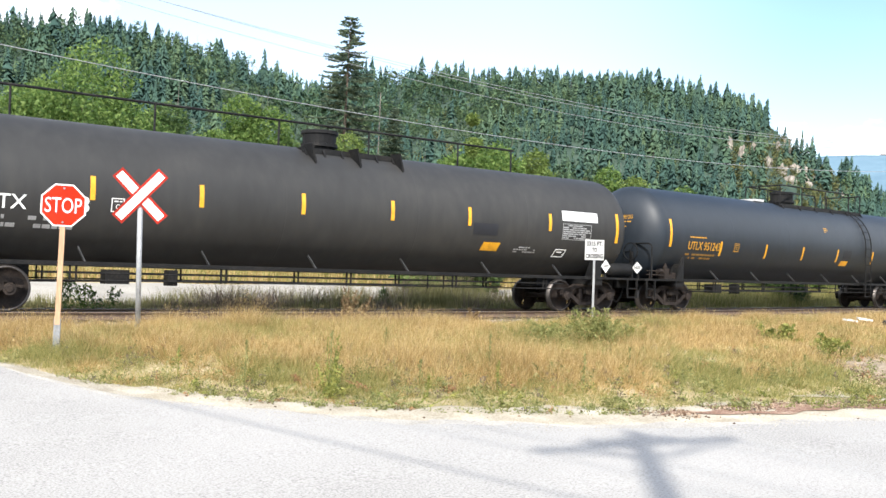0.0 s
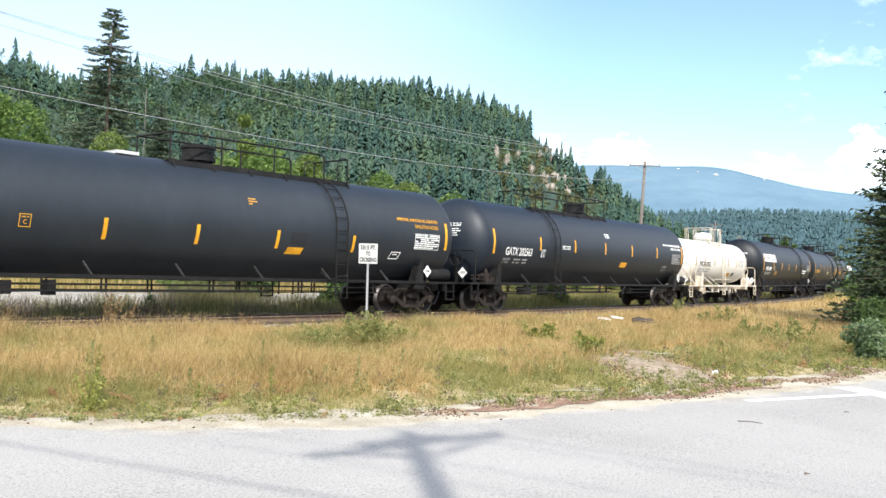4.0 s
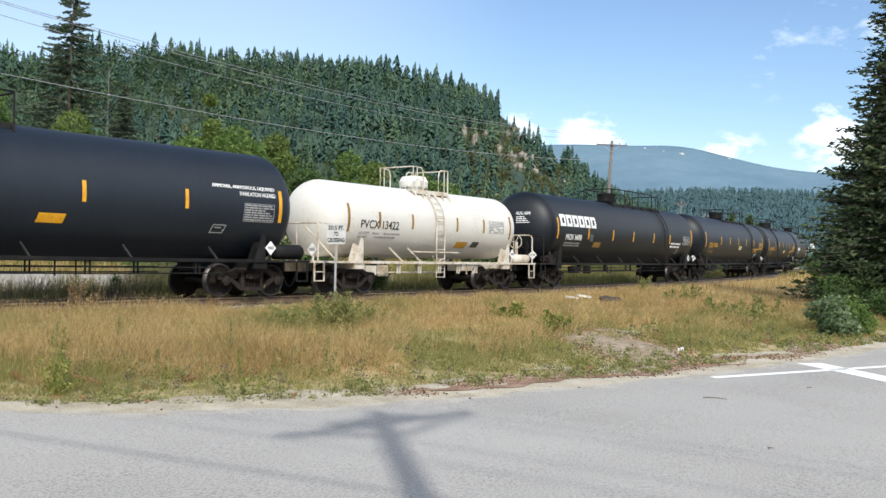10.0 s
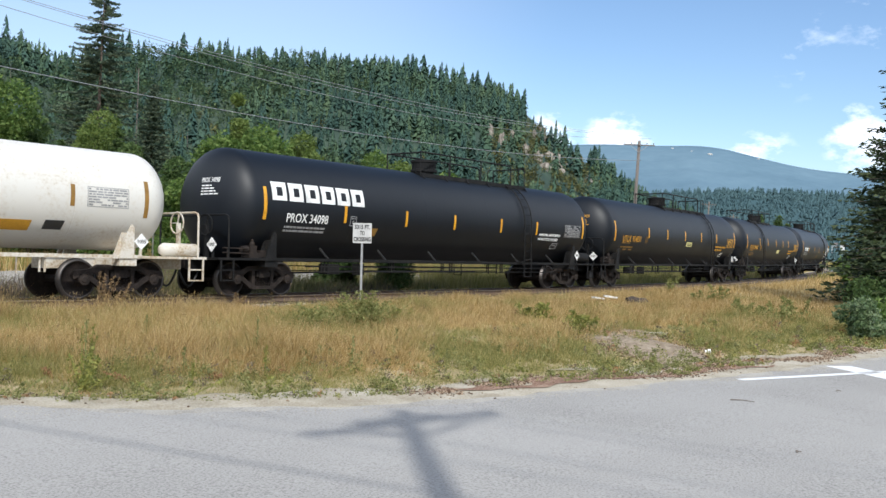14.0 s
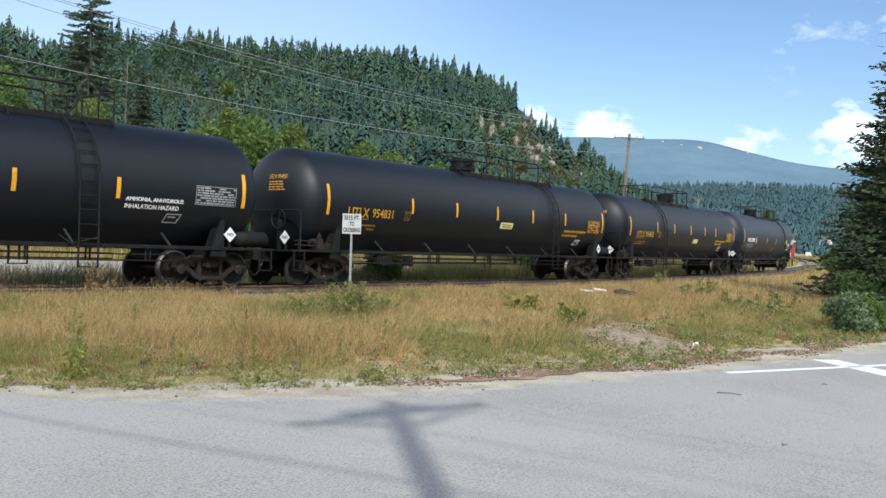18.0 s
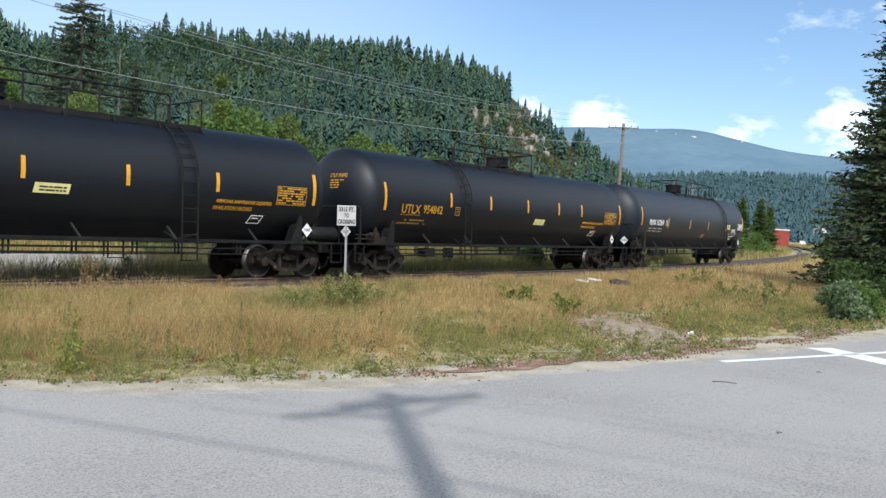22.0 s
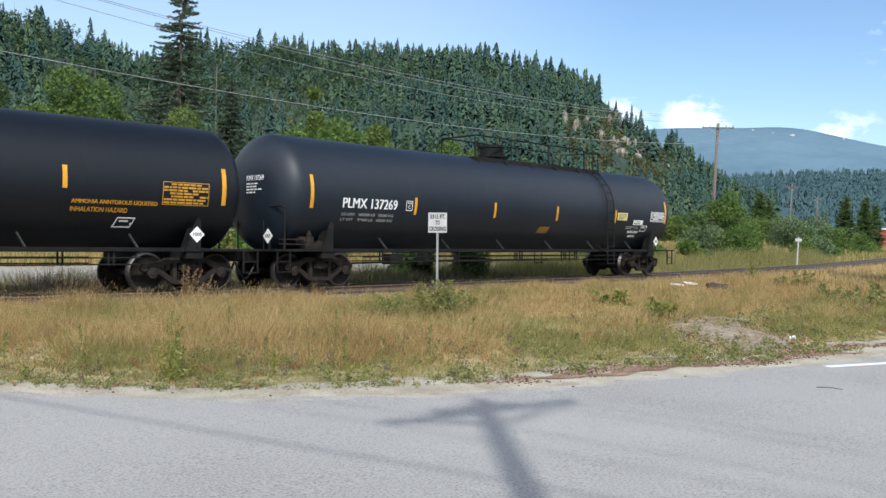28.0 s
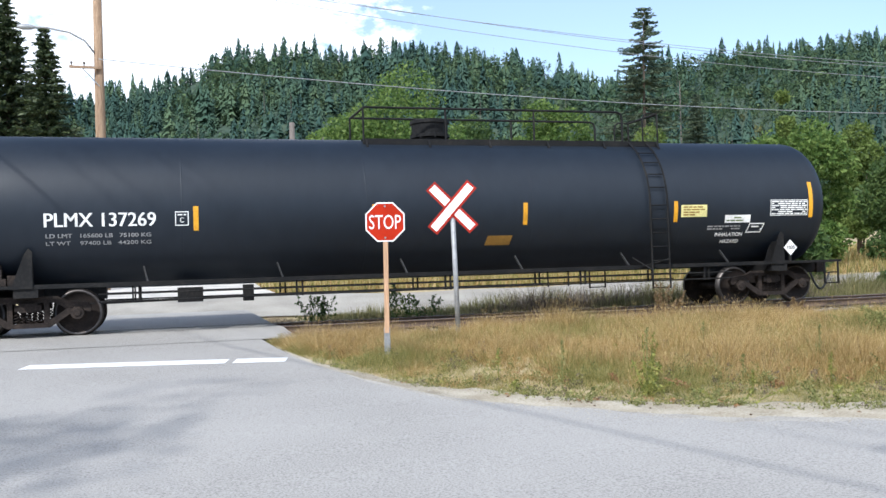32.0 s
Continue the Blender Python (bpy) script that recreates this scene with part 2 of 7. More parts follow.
M["weed"] = material("fresh_green_weed_leaves", (0.245, 0.258, 0.062), 0.6, dark=(0.14, 0.165, 0.038), light=(0.37, 0.36, 0.10), scale=2, fine=9, island=0.6, transl=0.4, spec=0.3)
M["leaf_light"] = material("light_green_leaves", (0.122, 0.200, 0.046), 0.6, dark=(0.070, 0.128, 0.030), light=(0.205, 0.285, 0.078), scale=0.6, fine=4, island=0.5, transl=0.45, spec=0.25)
M["leaf_olive"] = material("olive_yellow_leaves", (0.145, 0.205, 0.050), 0.6, dark=(0.092, 0.140, 0.034), light=(0.215, 0.275, 0.078), scale=0.6, fine=4, island=0.4, transl=0.45, spec=0.25)
M["leaf_dark"] = material("dark_green_leaves", (0.086, 0.142, 0.044), 0.6, dark=(0.055, 0.100, 0.030), light=(0.140, 0.198, 0.064), scale=0.6, fine=4, island=0.35, transl=0.4, spec=0.25)
M["leaf_grey"] = material("grey_green_leaves", (0.122, 0.188, 0.078), 0.5, dark=(0.068, 0.115, 0.048), light=(0.23, 0.29, 0.145), scale=0.6, fine=4, island=0.4, transl=0.35)
M["needle"] = material("dark_fir_needles", (0.042, 0.066, 0.028), 0.6, dark=(0.022, 0.040, 0.017), light=(0.085, 0.112, 0.042), scale=0.8, fine=5, island=0.6, transl=0.25)
M["needle_pale"] = material("grey_green_fir_needles", (0.092, 0.130, 0.088), 0.7, dark=(0.055, 0.085, 0.062), light=(0.155, 0.195, 0.120), scale=0.8, fine=5, island=0.6, transl=0.35, spec=0.2)
# both fir greens are shifted toward blue to imitate distance haze
M["forest"] = material("haze_tinted_blue_green_firs", (0.060, 0.106, 0.084), 0.95, dark=(0.044, 0.082, 0.070), light=(0.082, 0.132, 0.092), scale=0.018, fine=0.13, island=0.26, spec=0.03, transl=0.12, stops=(0.36, 0.66), grain=0.65)
M["forest_mid"] = material("haze_tinted_green_firs", (0.080, 0.130, 0.084), 0.95, dark=(0.058, 0.102, 0.074), light=(0.110, 0.160, 0.090), scale=0.018, fine=0.13, island=0.26, spec=0.03, transl=0.12, stops=(0.36, 0.66), grain=0.65)
M["forest_gold"] = material("olive_yellow_hillside_scrub", (0.185, 0.195, 0.080), 0.95, dark=(0.12, 0.138, 0.062), light=(0.26, 0.24, 0.10), scale=0.03, fine=0.2, island=0.3, spec=0.03, transl=0.3)
# slope colour is kept dark for the shade between the trees
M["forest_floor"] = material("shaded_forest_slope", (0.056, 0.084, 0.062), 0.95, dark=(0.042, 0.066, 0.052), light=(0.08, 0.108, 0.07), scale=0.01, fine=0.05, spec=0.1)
M["rock"] = material("pale_cliff_rock", (0.27, 0.24, 0.205), 0.95, dark=(0.12, 0.105, 0.09), light=(0.44, 0.40, 0.35), scale=0.12, fine=0.6, bump=0.6, spec=0.1, stretch=(1, 1, 0.5))
M["clearing"] = material("pale_distant_clearing", (0.50, 0.49, 0.47), 1.0, spec=0.0, scale=0.02, fine=0.1)
# distance haze is painted into the mountain's blue base colour
M["mountain"] = material("haze_tinted_mountain", (0.132, 0.206, 0.262), 1.0, dark=(0.112, 0.180, 0.234), light=(0.154, 0.232, 0.288), scale=0.0022, fine=0.02, spec=0.0, grain=0.35, stops=(0.34, 0.66))
# blue-green base colour stands in for air haze over the valley side
M["mid_hill"] = material("haze_tinted_forest", (0.080, 0.136, 0.148), 1.0, dark=(0.070, 0.120, 0.134), light=(0.094, 0.152, 0.160), scale=0.003, fine=0.05, island=0.18, spec=0.0, transl=0.15)
M["wood_pole"] = material("weathered_pole_wood", (0.30, 0.20, 0.125), 0.85, dark=(0.17, 0.11, 0.07), light=(0.42, 0.30, 0.20), scale=2, fine=14, stretch=(4, 4, 0.3))
M["grey_wood"] = material("grey_weathered_wood", (0.15, 0.13, 0.115), 0.9, scale=2, fine=14, stretch=(4, 4, 0.3))
M["bark"] = material("grey_brown_bark", (0.13, 0.10, 0.075), 0.9, scale=2, fine=12, stretch=(3, 3, 0.6), bump=0.5)
M["wire"] = material("grey_aluminium_wire", (0.30, 0.31, 0.32), 0.5, 0.2)
M["galv"] = material("galvanised_steel", (0.33, 0.335, 0.34), 0.55, 0.35, scale=4)
M["post_wood"] = material("tan_wooden_post", (0.52, 0.32, 0.19), 0.7, scale=3, fine=20, stretch=(3, 3, 0.3))
M["red"] = material("red_reflective_sign", (0.42, 0.024, 0.006), 0.6, dark=(0.38, 0.021, 0.005), light=(0.46, 0.028, 0.008), spec=0.12)
M["sign_grey"] = material("weathered_white_sign", (0.50, 0.50, 0.49), 0.5, dark=(0.42, 0.42, 0.41), light=(0.55, 0.55, 0.54), scale=6, fine=30)
M["red_border"] = material("dark_red_reflective_border", (0.33, 0.022, 0.012), 0.55, spec=0.15)
M["sign_white"] = material("white_reflective_sign", (0.84, 0.84, 0.83), 0.4, dark=(0.76, 0.76, 0.75))
M["boxcar_red"] = material("faded_red_boxcar_paint", (0.33, 0.055, 0.035), 0.6, scale=0.8)
M["white_plain"] = material("weathered_white_paint", (0.70, 0.69, 0.66), 0.6)
M["stump"] = material("dark_rotten_wood", (0.060, 0.045, 0.034), 0.9, scale=3, fine=16, bump=0.6)

M["weed_dull"] = material("dull_green_weed_leaves", (0.235, 0.245, 0.090), 0.8, dark=(0.130, 0.146, 0.048), light=(0.38, 0.37, 0.165), scale=1.5, fine=9, island=0.8, transl=0.35, spec=0.12, stops=(0.22, 0.78))
M["weed_bush"] = material("yellow_green_weed_leaves", (0.240, 0.252, 0.085), 0.7, dark=(0.140, 0.158, 0.050), light=(0.38, 0.37, 0.15), scale=1.5, fine=9, island=0.7, transl=0.4, spec=0.15, stops=(0.22, 0.78))
M["grass_olive"] = material("rough_olive_brown_grass", (0.21, 0.205, 0.088), 0.85, dark=(0.125, 0.125, 0.05), light=(0.33, 0.30, 0.15), scale=0.5, fine=4, island=0.4, transl=0.4, spec=0.15)
M["dock"] = material("dry_brown_dock", (0.215, 0.140, 0.068), 0.9, dark=(0.13, 0.082, 0.04), light=(0.33, 0.23, 0.12), scale=3, fine=12, island=0.5, transl=0.2)
M["red_leaf"] = material("reddish_weed_leaves", (0.34, 0.19, 0.09), 0.8, island=0.5, transl=0.2)
M["stone"] = material("grey_gravel_stones", (0.34, 0.31, 0.27), 0.9, dark=(0.20, 0.18, 0.155), light=(0.52, 0.48, 0.43), scale=3, fine=20, island=0.7)
M["chip"] = material("brown_bark_chips", (0.185, 0.128, 0.082), 0.95, dark=(0.10, 0.062, 0.040), light=(0.38, 0.29, 0.205), scale=3, fine=20, island=0.8, spec=0.1)
M["brush_brown"] = material("grey_brown_brush", (0.17, 0.135, 0.105), 0.9, dark=(0.09, 0.072, 0.06), light=(0.26, 0.21, 0.16), scale=0.8, fine=5, island=0.5, transl=0.2, spec=0.1)
M["forest_light"] = material("lighter_deciduous_woods", (0.108, 0.176, 0.092), 0.95, dark=(0.068, 0.124, 0.078), light=(0.170, 0.232, 0.110), scale=0.02, fine=0.12, island=0.3, spec=0.05, transl=0.3)

# ---------------------------------------------------------------- mesh building


class Shape:
    """Collects vertices and faces of one mesh."""

    def __init__(self):
        self.v, self.f = [], []

    def add(self, verts, faces):
        k = len(self.v)
        self.v += [tuple(p) for p in verts]
        self.f += [tuple(i + k for i in q) for q in faces]
        return self

    def box(self, x0, x1, y0, y1, z0, z1):
        vs = [(x, y, z) for x in (x0, x1) for y in (y0, y1) for z in (z0, z1)]
        return self.add(vs, [(0, 1, 3, 2), (4, 6, 7, 5), (0, 4, 5, 1), (2, 3, 7, 6), (0, 2, 6, 4), (1, 5, 7, 3)])

    def beam(self, a, b, w, h, up=(0, 0, 1)):
        """A rectangular bar from a to b, w across and h along up."""
        a, b, up = Vector(a), Vector(b), Vector(up)
        d = (b - a).normalized()
        s = d.cross(up)
        if s.length < 1e-4:
            s = d.cross(Vector((1, 0, 0)))
        s.normalize()
        u = s.cross(d)
        vs = [p + s * i * w / 2 + u * j * h / 2 for p in (a, b) for i, j in ((-1, -1), (1, -1), (1, 1), (-1, 1))]
        return self.add(vs, [(0, 3, 2, 1), (4, 5, 6, 7), (0, 1, 5, 4), (1, 2, 6, 5), (2, 3, 7, 6), (3, 0, 4, 7)])

    def tube(self, pts, r, n=8, r1=None):
        """A round bar along a line of points, tapering to r1."""
        pts = [Vector(p) for p in pts]
        k = len(pts)
        vs, fs = [], []
        for i, p in enumerate(pts):
            d = (pts[min(i + 1, k - 1)] - pts[max(i - 1, 0)]).normalized()
            s = d.cross(Vector((0, 0, 1)))
            if s.length < 0.05:
                s = d.cross(Vector((1, 0, 0)))
            s.normalize()
            u = s.cross(d)
            rr = r if r1 is None else r + (r1 - r) * i / (k - 1)
            vs += [p + (s * math.cos(a) + u * math.sin(a)) * rr for a in (2 * math.pi * j / n for j in range(n))]
        for i in range(k - 1):
            fs += [(i * n + j, i * n + (j + 1) % n, (i + 1) * n + (j + 1) % n, (i + 1) * n + j) for j in range(n)]
        fs += [tuple(reversed(range(n))), tuple(range((k - 1) * n, k * n))]
        return self.add(vs, fs)

    def lathe(self, prof, n=32, axis="x", c=(0, 0, 0)):
        """Turns a profile of (along, radius) round an axis."""
        vs, fs = [], []
        for t, r in prof:
            for j in range(n):
                a = 2 * math.pi * j / n
                p = (t, r * math.cos(a), r * math.sin(a)) if axis == "x" else (r * math.cos(a), t, -r * math.sin(a)) if axis == "y" else (r * math.cos(a), r * math.sin(a), t)
                vs.append((p[0] + c[0], p[1] + c[1], p[2] + c[2]))
        for i in range(len(prof) - 1):
            fs += [(i * n + j, i * n + (j + 1) % n, (i + 1) * n + (j + 1) % n, (i + 1) * n + j) for j in range(n)]
        if prof[0][1] > 1e-4:
            fs.append(tuple(range(n)))
        if prof[-1][1] > 1e-4:
            fs.append(tuple(reversed(range((len(prof) - 1) * n, len(prof) * n))))
        return self.add(vs, fs)

    def plate(self, outline, y0, y1):
        """A flat plate: outline in x, z, between y0 and y1."""
        k = len(outline)
        vs = [(x, y0, z) for x, z in outline] + [(x, y1, z) for x, z in outline]
        fs = [tuple(range(k)), tuple(reversed(range(k, 2 * k)))] + [(i, i + k, (i + 1) % k + k, (i + 1) % k) for i in range(k)]
        return self.add(vs, fs)

    def mesh(self, name, mat, smooth=False, mats=None, pick=None):
        me = bpy.data.meshes.new(name)
        me.from_pydata(self.v, [], self.f)
        for m in mats or [mat]:
            me.materials.append(m)
        if smooth:
            for q in me.polygons:
                q.use_smooth = len(q.vertices) <= 4
        if pick:
            for q in me.polygons:
                q.material_index = pick(q)
        bm = bmesh.new()
        bm.from_mesh(me)
        bmesh.ops.recalc_face_normals(bm, faces=bm.faces)
        bm.to_mesh(me)
        bm.free()
        return me


def part(name, shape, mat, parent=None, label="", m=None, smooth=False, **kw):
    """Links a shape, or a ready mesh, as one object under a thing or a part."""
    me = shape if isinstance(shape, bpy.types.Mesh) else shape.mesh(name, mat, smooth, **kw)
    ob = new(name, me)
    if parent:
        ob.parent = parent
    if m is not None:
        ob.matrix_basis = m
    if label:
        tagged(ob, label)
    if name in ("writing", "lettering", "data_table", "stencil_box"):
        tagged(ob, kind="stuff")
    return ob


def thing(name, label, category, group="", kind="", m=None):
    ob = tagged(new(name), label, category, group, kind)
    ob.empty_display_size = 0.2
    if m is not None:
        ob.matrix_basis = m
    return ob


def raw_mesh(name, verts, faces, mat, smooth=False, normals=None):
    """A large mesh from arrays: verts (n, 3), faces (m, 3 or 4)."""
    verts, faces = np.asarray(verts, np.float32), np.asarray(faces, np.int32)
    me = bpy.data.meshes.new(name)
    k = faces.shape[1]
    me.vertices.add(len(verts))
    me.vertices.foreach_set("co", verts.ravel())
    me.loops.add(faces.size)
    me.loops.foreach_set("vertex_index", faces.ravel())
    me.polygons.add(len(faces))
    me.polygons.foreach_set("loop_start", np.arange(len(faces), dtype=np.int32) * k)
    me.polygons.foreach_set("loop_total", np.full(len(faces), k, np.int32))
    if smooth or normals is not None:
        me.polygons.foreach_set("use_smooth", np.ones(len(faces), bool))
    me.materials.append(mat)
    me.update(calc_edges=True)
    me.validate()
    if normals is not None:
        me.normals_split_custom_set_from_vertices(normals)
    return me


font_cache = {}


def text_mesh(body, size, mat, depth=0.003, bold=0.0):
    key = (body, size, mat.name, bold)
    if key not in font_cache:
        cu = bpy.data.curves.new("lettering", "FONT")
        cu.body, cu.size, cu.extrude, cu.offset = body, size, depth, bold * size
        cu.align_x, cu.align_y = "CENTER", "CENTER"
        cu.resolution_u = 3
        ob = bpy.data.objects.new("lettering", cu)
        scene.collection.objects.link(ob)
        bpy.context.view_layer.update()
        me = bpy.data.meshes.new_from_object(ob)
        bpy.data.objects.remove(ob)
        me.materials.clear()
        me.materials.append(mat)
        font_cache[key] = me
    return font_cache[key]

# ---------------------------------------------------------------- line of the track


TS = np.arange(-220.0, 330.0, 0.5)
TK = np.where(TS < -40, 0.0, np.interp(TS, [-15, 5, 18, 32, 50, 75, 95, 105, 210, 260], [0.00298, 0.00296, 0.00309, 0.00263, 0.00321, 0.00207, 0.00170, 0.0030, 0.0030, 0.0]))
TH = np.cumsum(TK) * 0.5
TH = TH - np.interp(0, TS, TH) + TRK_H0
TX = np.cumsum(np.cos(TH)) * 0.5
TY = np.cumsum(np.sin(TH)) * 0.5
TX = TX - np.interp(0, TS, TX)
TY = TY - np.interp(0, TS, TY) + TRK_Y0
CANT = 3.55


def on_track(s):
    return float(np.interp(s, TS, TX)), float(np.interp(s, TS, TY)), float(np.interp(s, TS, TH))


def track_y(x):
    return np.interp(x, TX, TY)


def smooth(a, b, v):
    t = np.clip((v - a) / (b - a), 0, 1)
    return t * t * (3 - 2 * t)


def lumps(x, y, k=1.0, seed=0.0):
    """Cheap smooth unevenness, about -1 to 1."""
    return (np.sin(x * 0.9 * k + 1.3 + seed) * np.cos(y * 1.1 * k + 0.4) + np.sin(x * 2.3 * k + y * 1.7 * k + seed) * 0.5 + np.cos(x * 0.41 * k - y * 0.53 * k + 2 * seed) * 0.7) / 2.2


def road_edge(x):
    """How far the asphalt reaches, in y, at x."""
    x = np.asarray(x, float)
    pts_x = [2.3, 2.42, 2.62, 2.93, 3.38, 3.79, 4.45, 5.3, 6.0, 6.7, 7.5, 8.5, 9.8, 11.3, 13.1, 14.3, 16.4, 20.4, 40, 80]
    pts_y = [18.6, 16.0, 14.2, 12.5, 11.05, 10.25, 9.45, 8.68, 8.2, 7.75, 7.35, 6.98, 6.68, 6.32, 5.93, 5.69, 5.39, 4.94, 3.2, 0.5]
    return np.where(x < 2.3, np.where(x < -9, 9.0, 18.6), np.interp(x, pts_x, pts_y))


def road_z(x, y):
    return 0.34 * np.clip((17.5 - y) / 17.5, 0, 1)


def ground_z(x, y):
    x, y = np.asarray(x, float), np.asarray(y, float)
    d = y - track_y(x)
    near = road_z(x, y)
    off = smooth(0.3, 2.0, y - road_edge(x))
    near = near + off * (0.05 * lumps(x, y) + 0.10 * smooth(1, 5, y - road_edge(x)) * smooth(-2.5, -5, d)) - 0.03
    bed = -0.26
    far = -0.42 + 0.10 * lumps(x, y, 0.5, 1.0) * smooth(4, 10, d) + 0.25 * smooth(5, 9, d) + 0.55 * np.exp(-((x - 78) / 26) ** 2 - ((d - 13) / 5) ** 2)
    z = np.where(d < 0, near + (bed - near) * smooth(-2.9, -1.7, d), bed + (far - bed) * smooth(1.7, 3.4, d))
    r = np.hypot(x, y)
    return z - 6.0 * smooth(150, 500, r)

# ---------------------------------------------------------------- ground, roads, track


def spaced(lo, a, b, hi, step):
    """Grid stations: even between a and b, widening out to lo and hi."""
    mid = list(np.arange(a, b + 1e-6, step))
    out, v, d = [], b, step
    while v < hi:
        d *= 1.16
        v += d
        out.append(min(v, hi))
    left, v, d = [], a, step
    while v > lo:
        d *= 1.16
        v -= d
        left.append(max(v, lo))
    return np.array(left[::-1] + mid + out)


def sheet(name, xs, ys, zf, mat):
    """A height field over a grid."""
    gx, gy = np.meshgrid(xs, ys)
    v = np.stack([gx, gy, zf(gx, gy)], -1).reshape(-1, 3)
    nx, ny = len(xs), len(ys)
    i = (np.arange(ny - 1)[:, None] * nx + np.arange(nx - 1)[None]).ravel()
    return raw_mesh(name, v, np.stack([i, i + 1, i + nx + 1, i + nx], 1), mat, True)


def columns(name, xs, y0s, y1s, rows, zf, mat):
    """A sheet between two lines y0(x) and y1(x)."""
    t = np.linspace(0, 1, rows)[:, None]
    gx = np.repeat(np.asarray(xs)[None], rows, 0)
    gy = np.asarray(y0s)[None] * (1 - t) + np.asarray(y1s)[None] * t
    v = np.stack([gx, gy, zf(gx, gy)], -1).reshape(-1, 3)
    nx = len(xs)
    i = (np.arange(rows - 1)[:, None] * nx + np.arange(nx - 1)[None]).ravel()
    return raw_mesh(name, v, np.stack([i, i + 1, i + nx + 1, i + nx], 1), mat, True)


ground = tagged(new("ground", sheet("ground", spaced(-4200, -14, 60, 4200, 0.5), spaced(-4200, -8, 40, 4200, 0.5), ground_z, M["soil"])), "dry grassy ground between the road and the railway", "ground", kind="structure")

rx = np.concatenate([np.arange(-60, -9, 3.0), np.arange(-9, 2.0, 0.5), np.arange(2.0, 6.0, 0.08), np.arange(6, 30, 0.5), np.arange(30, 82, 4.0)])
road = tagged(new("road", columns("road", rx, np.full(len(rx), -14.0) - 0.05 * np.abs(rx), road_edge(rx) + 0.05 * np.sin(rx * 5.1) * np.sin(rx * 1.7), 60, lambda x, y: road_z(x, y) + 0.012, M["asphalt"])), "sun-bleached grey asphalt road at a level crossing", "road", kind="structure")

# crossing surface between and beyond the rails
xc = np.arange(-9.0, 3.01, 0.5)
crossing = thing("level_crossing", "asphalt level crossing surface between the rails", "crossing", kind="structure")
for nm, d0, d1, z0_, z1_ in (("approach_near", -2.6, -0.80, 0.020, 0.052), ("infill", -0.66, 0.66, 0.035, -0.045), ("approach_far", 0.80, 5.6, -0.05, -0.16)):
    part(nm, columns(nm, xc, track_y(xc) + d0, track_y(xc) + d1, 6, lambda x, y, d0=d0, d1=d1, z0_=z0_, z1_=z1_: z0_ + (z1_ - z0_) * (y - track_y(x) - d0) / (d1 - d0), M["asphalt"]), None, crossing)

xg = np.arange(-30.0, 49.0, 1.0)
gravel = tagged(new("gravel_road", columns("gravel_road", xg, track_y(xg) + 5.3 + 0.25 * np.sin(xg * 0.6) + 0.05 * np.maximum(xg - 22, 0), track_y(xg) + 9.6 + 0.3 * np.sin(xg * 0.45 + 1) - 0.11 * np.maximum(xg - 18, 0), 8, lambda x, y: ground_z(x, y) + 0.05, M["gravel_road"])), "pale gravel road beyond the railway", "road", kind="structure")
xs2 = np.arange(-2.5, 4.6, 0.5)
far_road = tagged(new("gravel_side_road", columns("gravel_side_road", xs2, track_y(xs2) + 9.6, np.full(len(xs2), 62.0) + 0 * xs2, 20, lambda x, y: ground_z(x, y) + 0.06, M["pale_gravel"])), "pale gravel road leading away from the crossing", "road", kind="structure")

# sandy shoulder along the asphalt
sx = np.concatenate([np.arange(2.45, 6, 0.08), np.arange(6, 40, 0.4)])
sh_in = road_edge(sx) - 0.26 + 0.07 * np.sin(sx * 3.1) + 0.05 * np.sin(sx * 8.3 + 1) + 0.03 * np.sin(sx * 19)
sh_w = 0.95 + 0.22 * np.sin(sx * 1.9) + 0.16 * np.sin(sx * 4.7 + 1) + 0.10 * np.sin(sx * 11.0) + 0.35 * smooth(6, 9, sx)
shoulder = tagged(new("shoulder", columns("shoulder", sx, sh_in, sh_in + sh_w * (1 + 0.9 * smooth(4.2, 2.6, sx)), 8, lambda x, y: np.maximum(ground_z(x, y), road_z(x, y) + 0.004) + 0.012 - 0.03 * smooth(0.5, 0.9, y - road_edge(x)), M["sand"])), "sandy gravel shoulder of the road", "shoulder", kind="structure")
gr0 = sh_in - 0.20 - 0.10 * np.sin(sx * 2.3 + 1) - 0.06 * np.sin(sx * 6.1) - 0.04 * np.sin(sx * 15)
tagged(new("gritty_edge", columns("gritty_edge", sx, gr0, sh_in + 0.12, 7, lambda x, y: road_z(x, y) + 0.0112 + 0.0045 * smooth(0.0, 0.16, y - np.interp(x, sx, gr0)), M["grit"])), "sand-dusted crumbling edge of the asphalt", "road edge", kind="structure")
# bare patch of soil and stones on the bank
def patch(name, cx, cy, rx_, ry_, turn, lift, mat, seed):
    rnd = random.Random(seed)
    k, rings = 40, 6
    vs, fs = [], []
    ph = [rnd.uniform(0, 6.28) for _ in range(4)]
    for j in range(rings + 1):
        for i in range(k):
            a = 2 * math.pi * i / k
            q = j / rings * (1 + 0.18 * math.sin(2 * a + ph[0]) + 0.13 * math.sin(3 * a + ph[1]) + 0.09 * math.sin(7 * a + ph[2]))
            px, py = rx_ * q * math.cos(a), ry_ * q * math.sin(a)
            x, y = cx + px * math.cos(turn) - py * math.sin(turn), cy + px * math.sin(turn) + py * math.cos(turn)
            vs.append((x, y, float(ground_z(x, y)) + lift * (1 - (j / rings) ** 3) + 0.012))
    for j in range(rings):
        fs += [(j * k + i, j * k + (i + 1) % k, (j + 1) * k + (i + 1) % k, (j + 1) * k + i) for i in range(k)]
    return raw_mesh(name, vs, fs, mat, True)


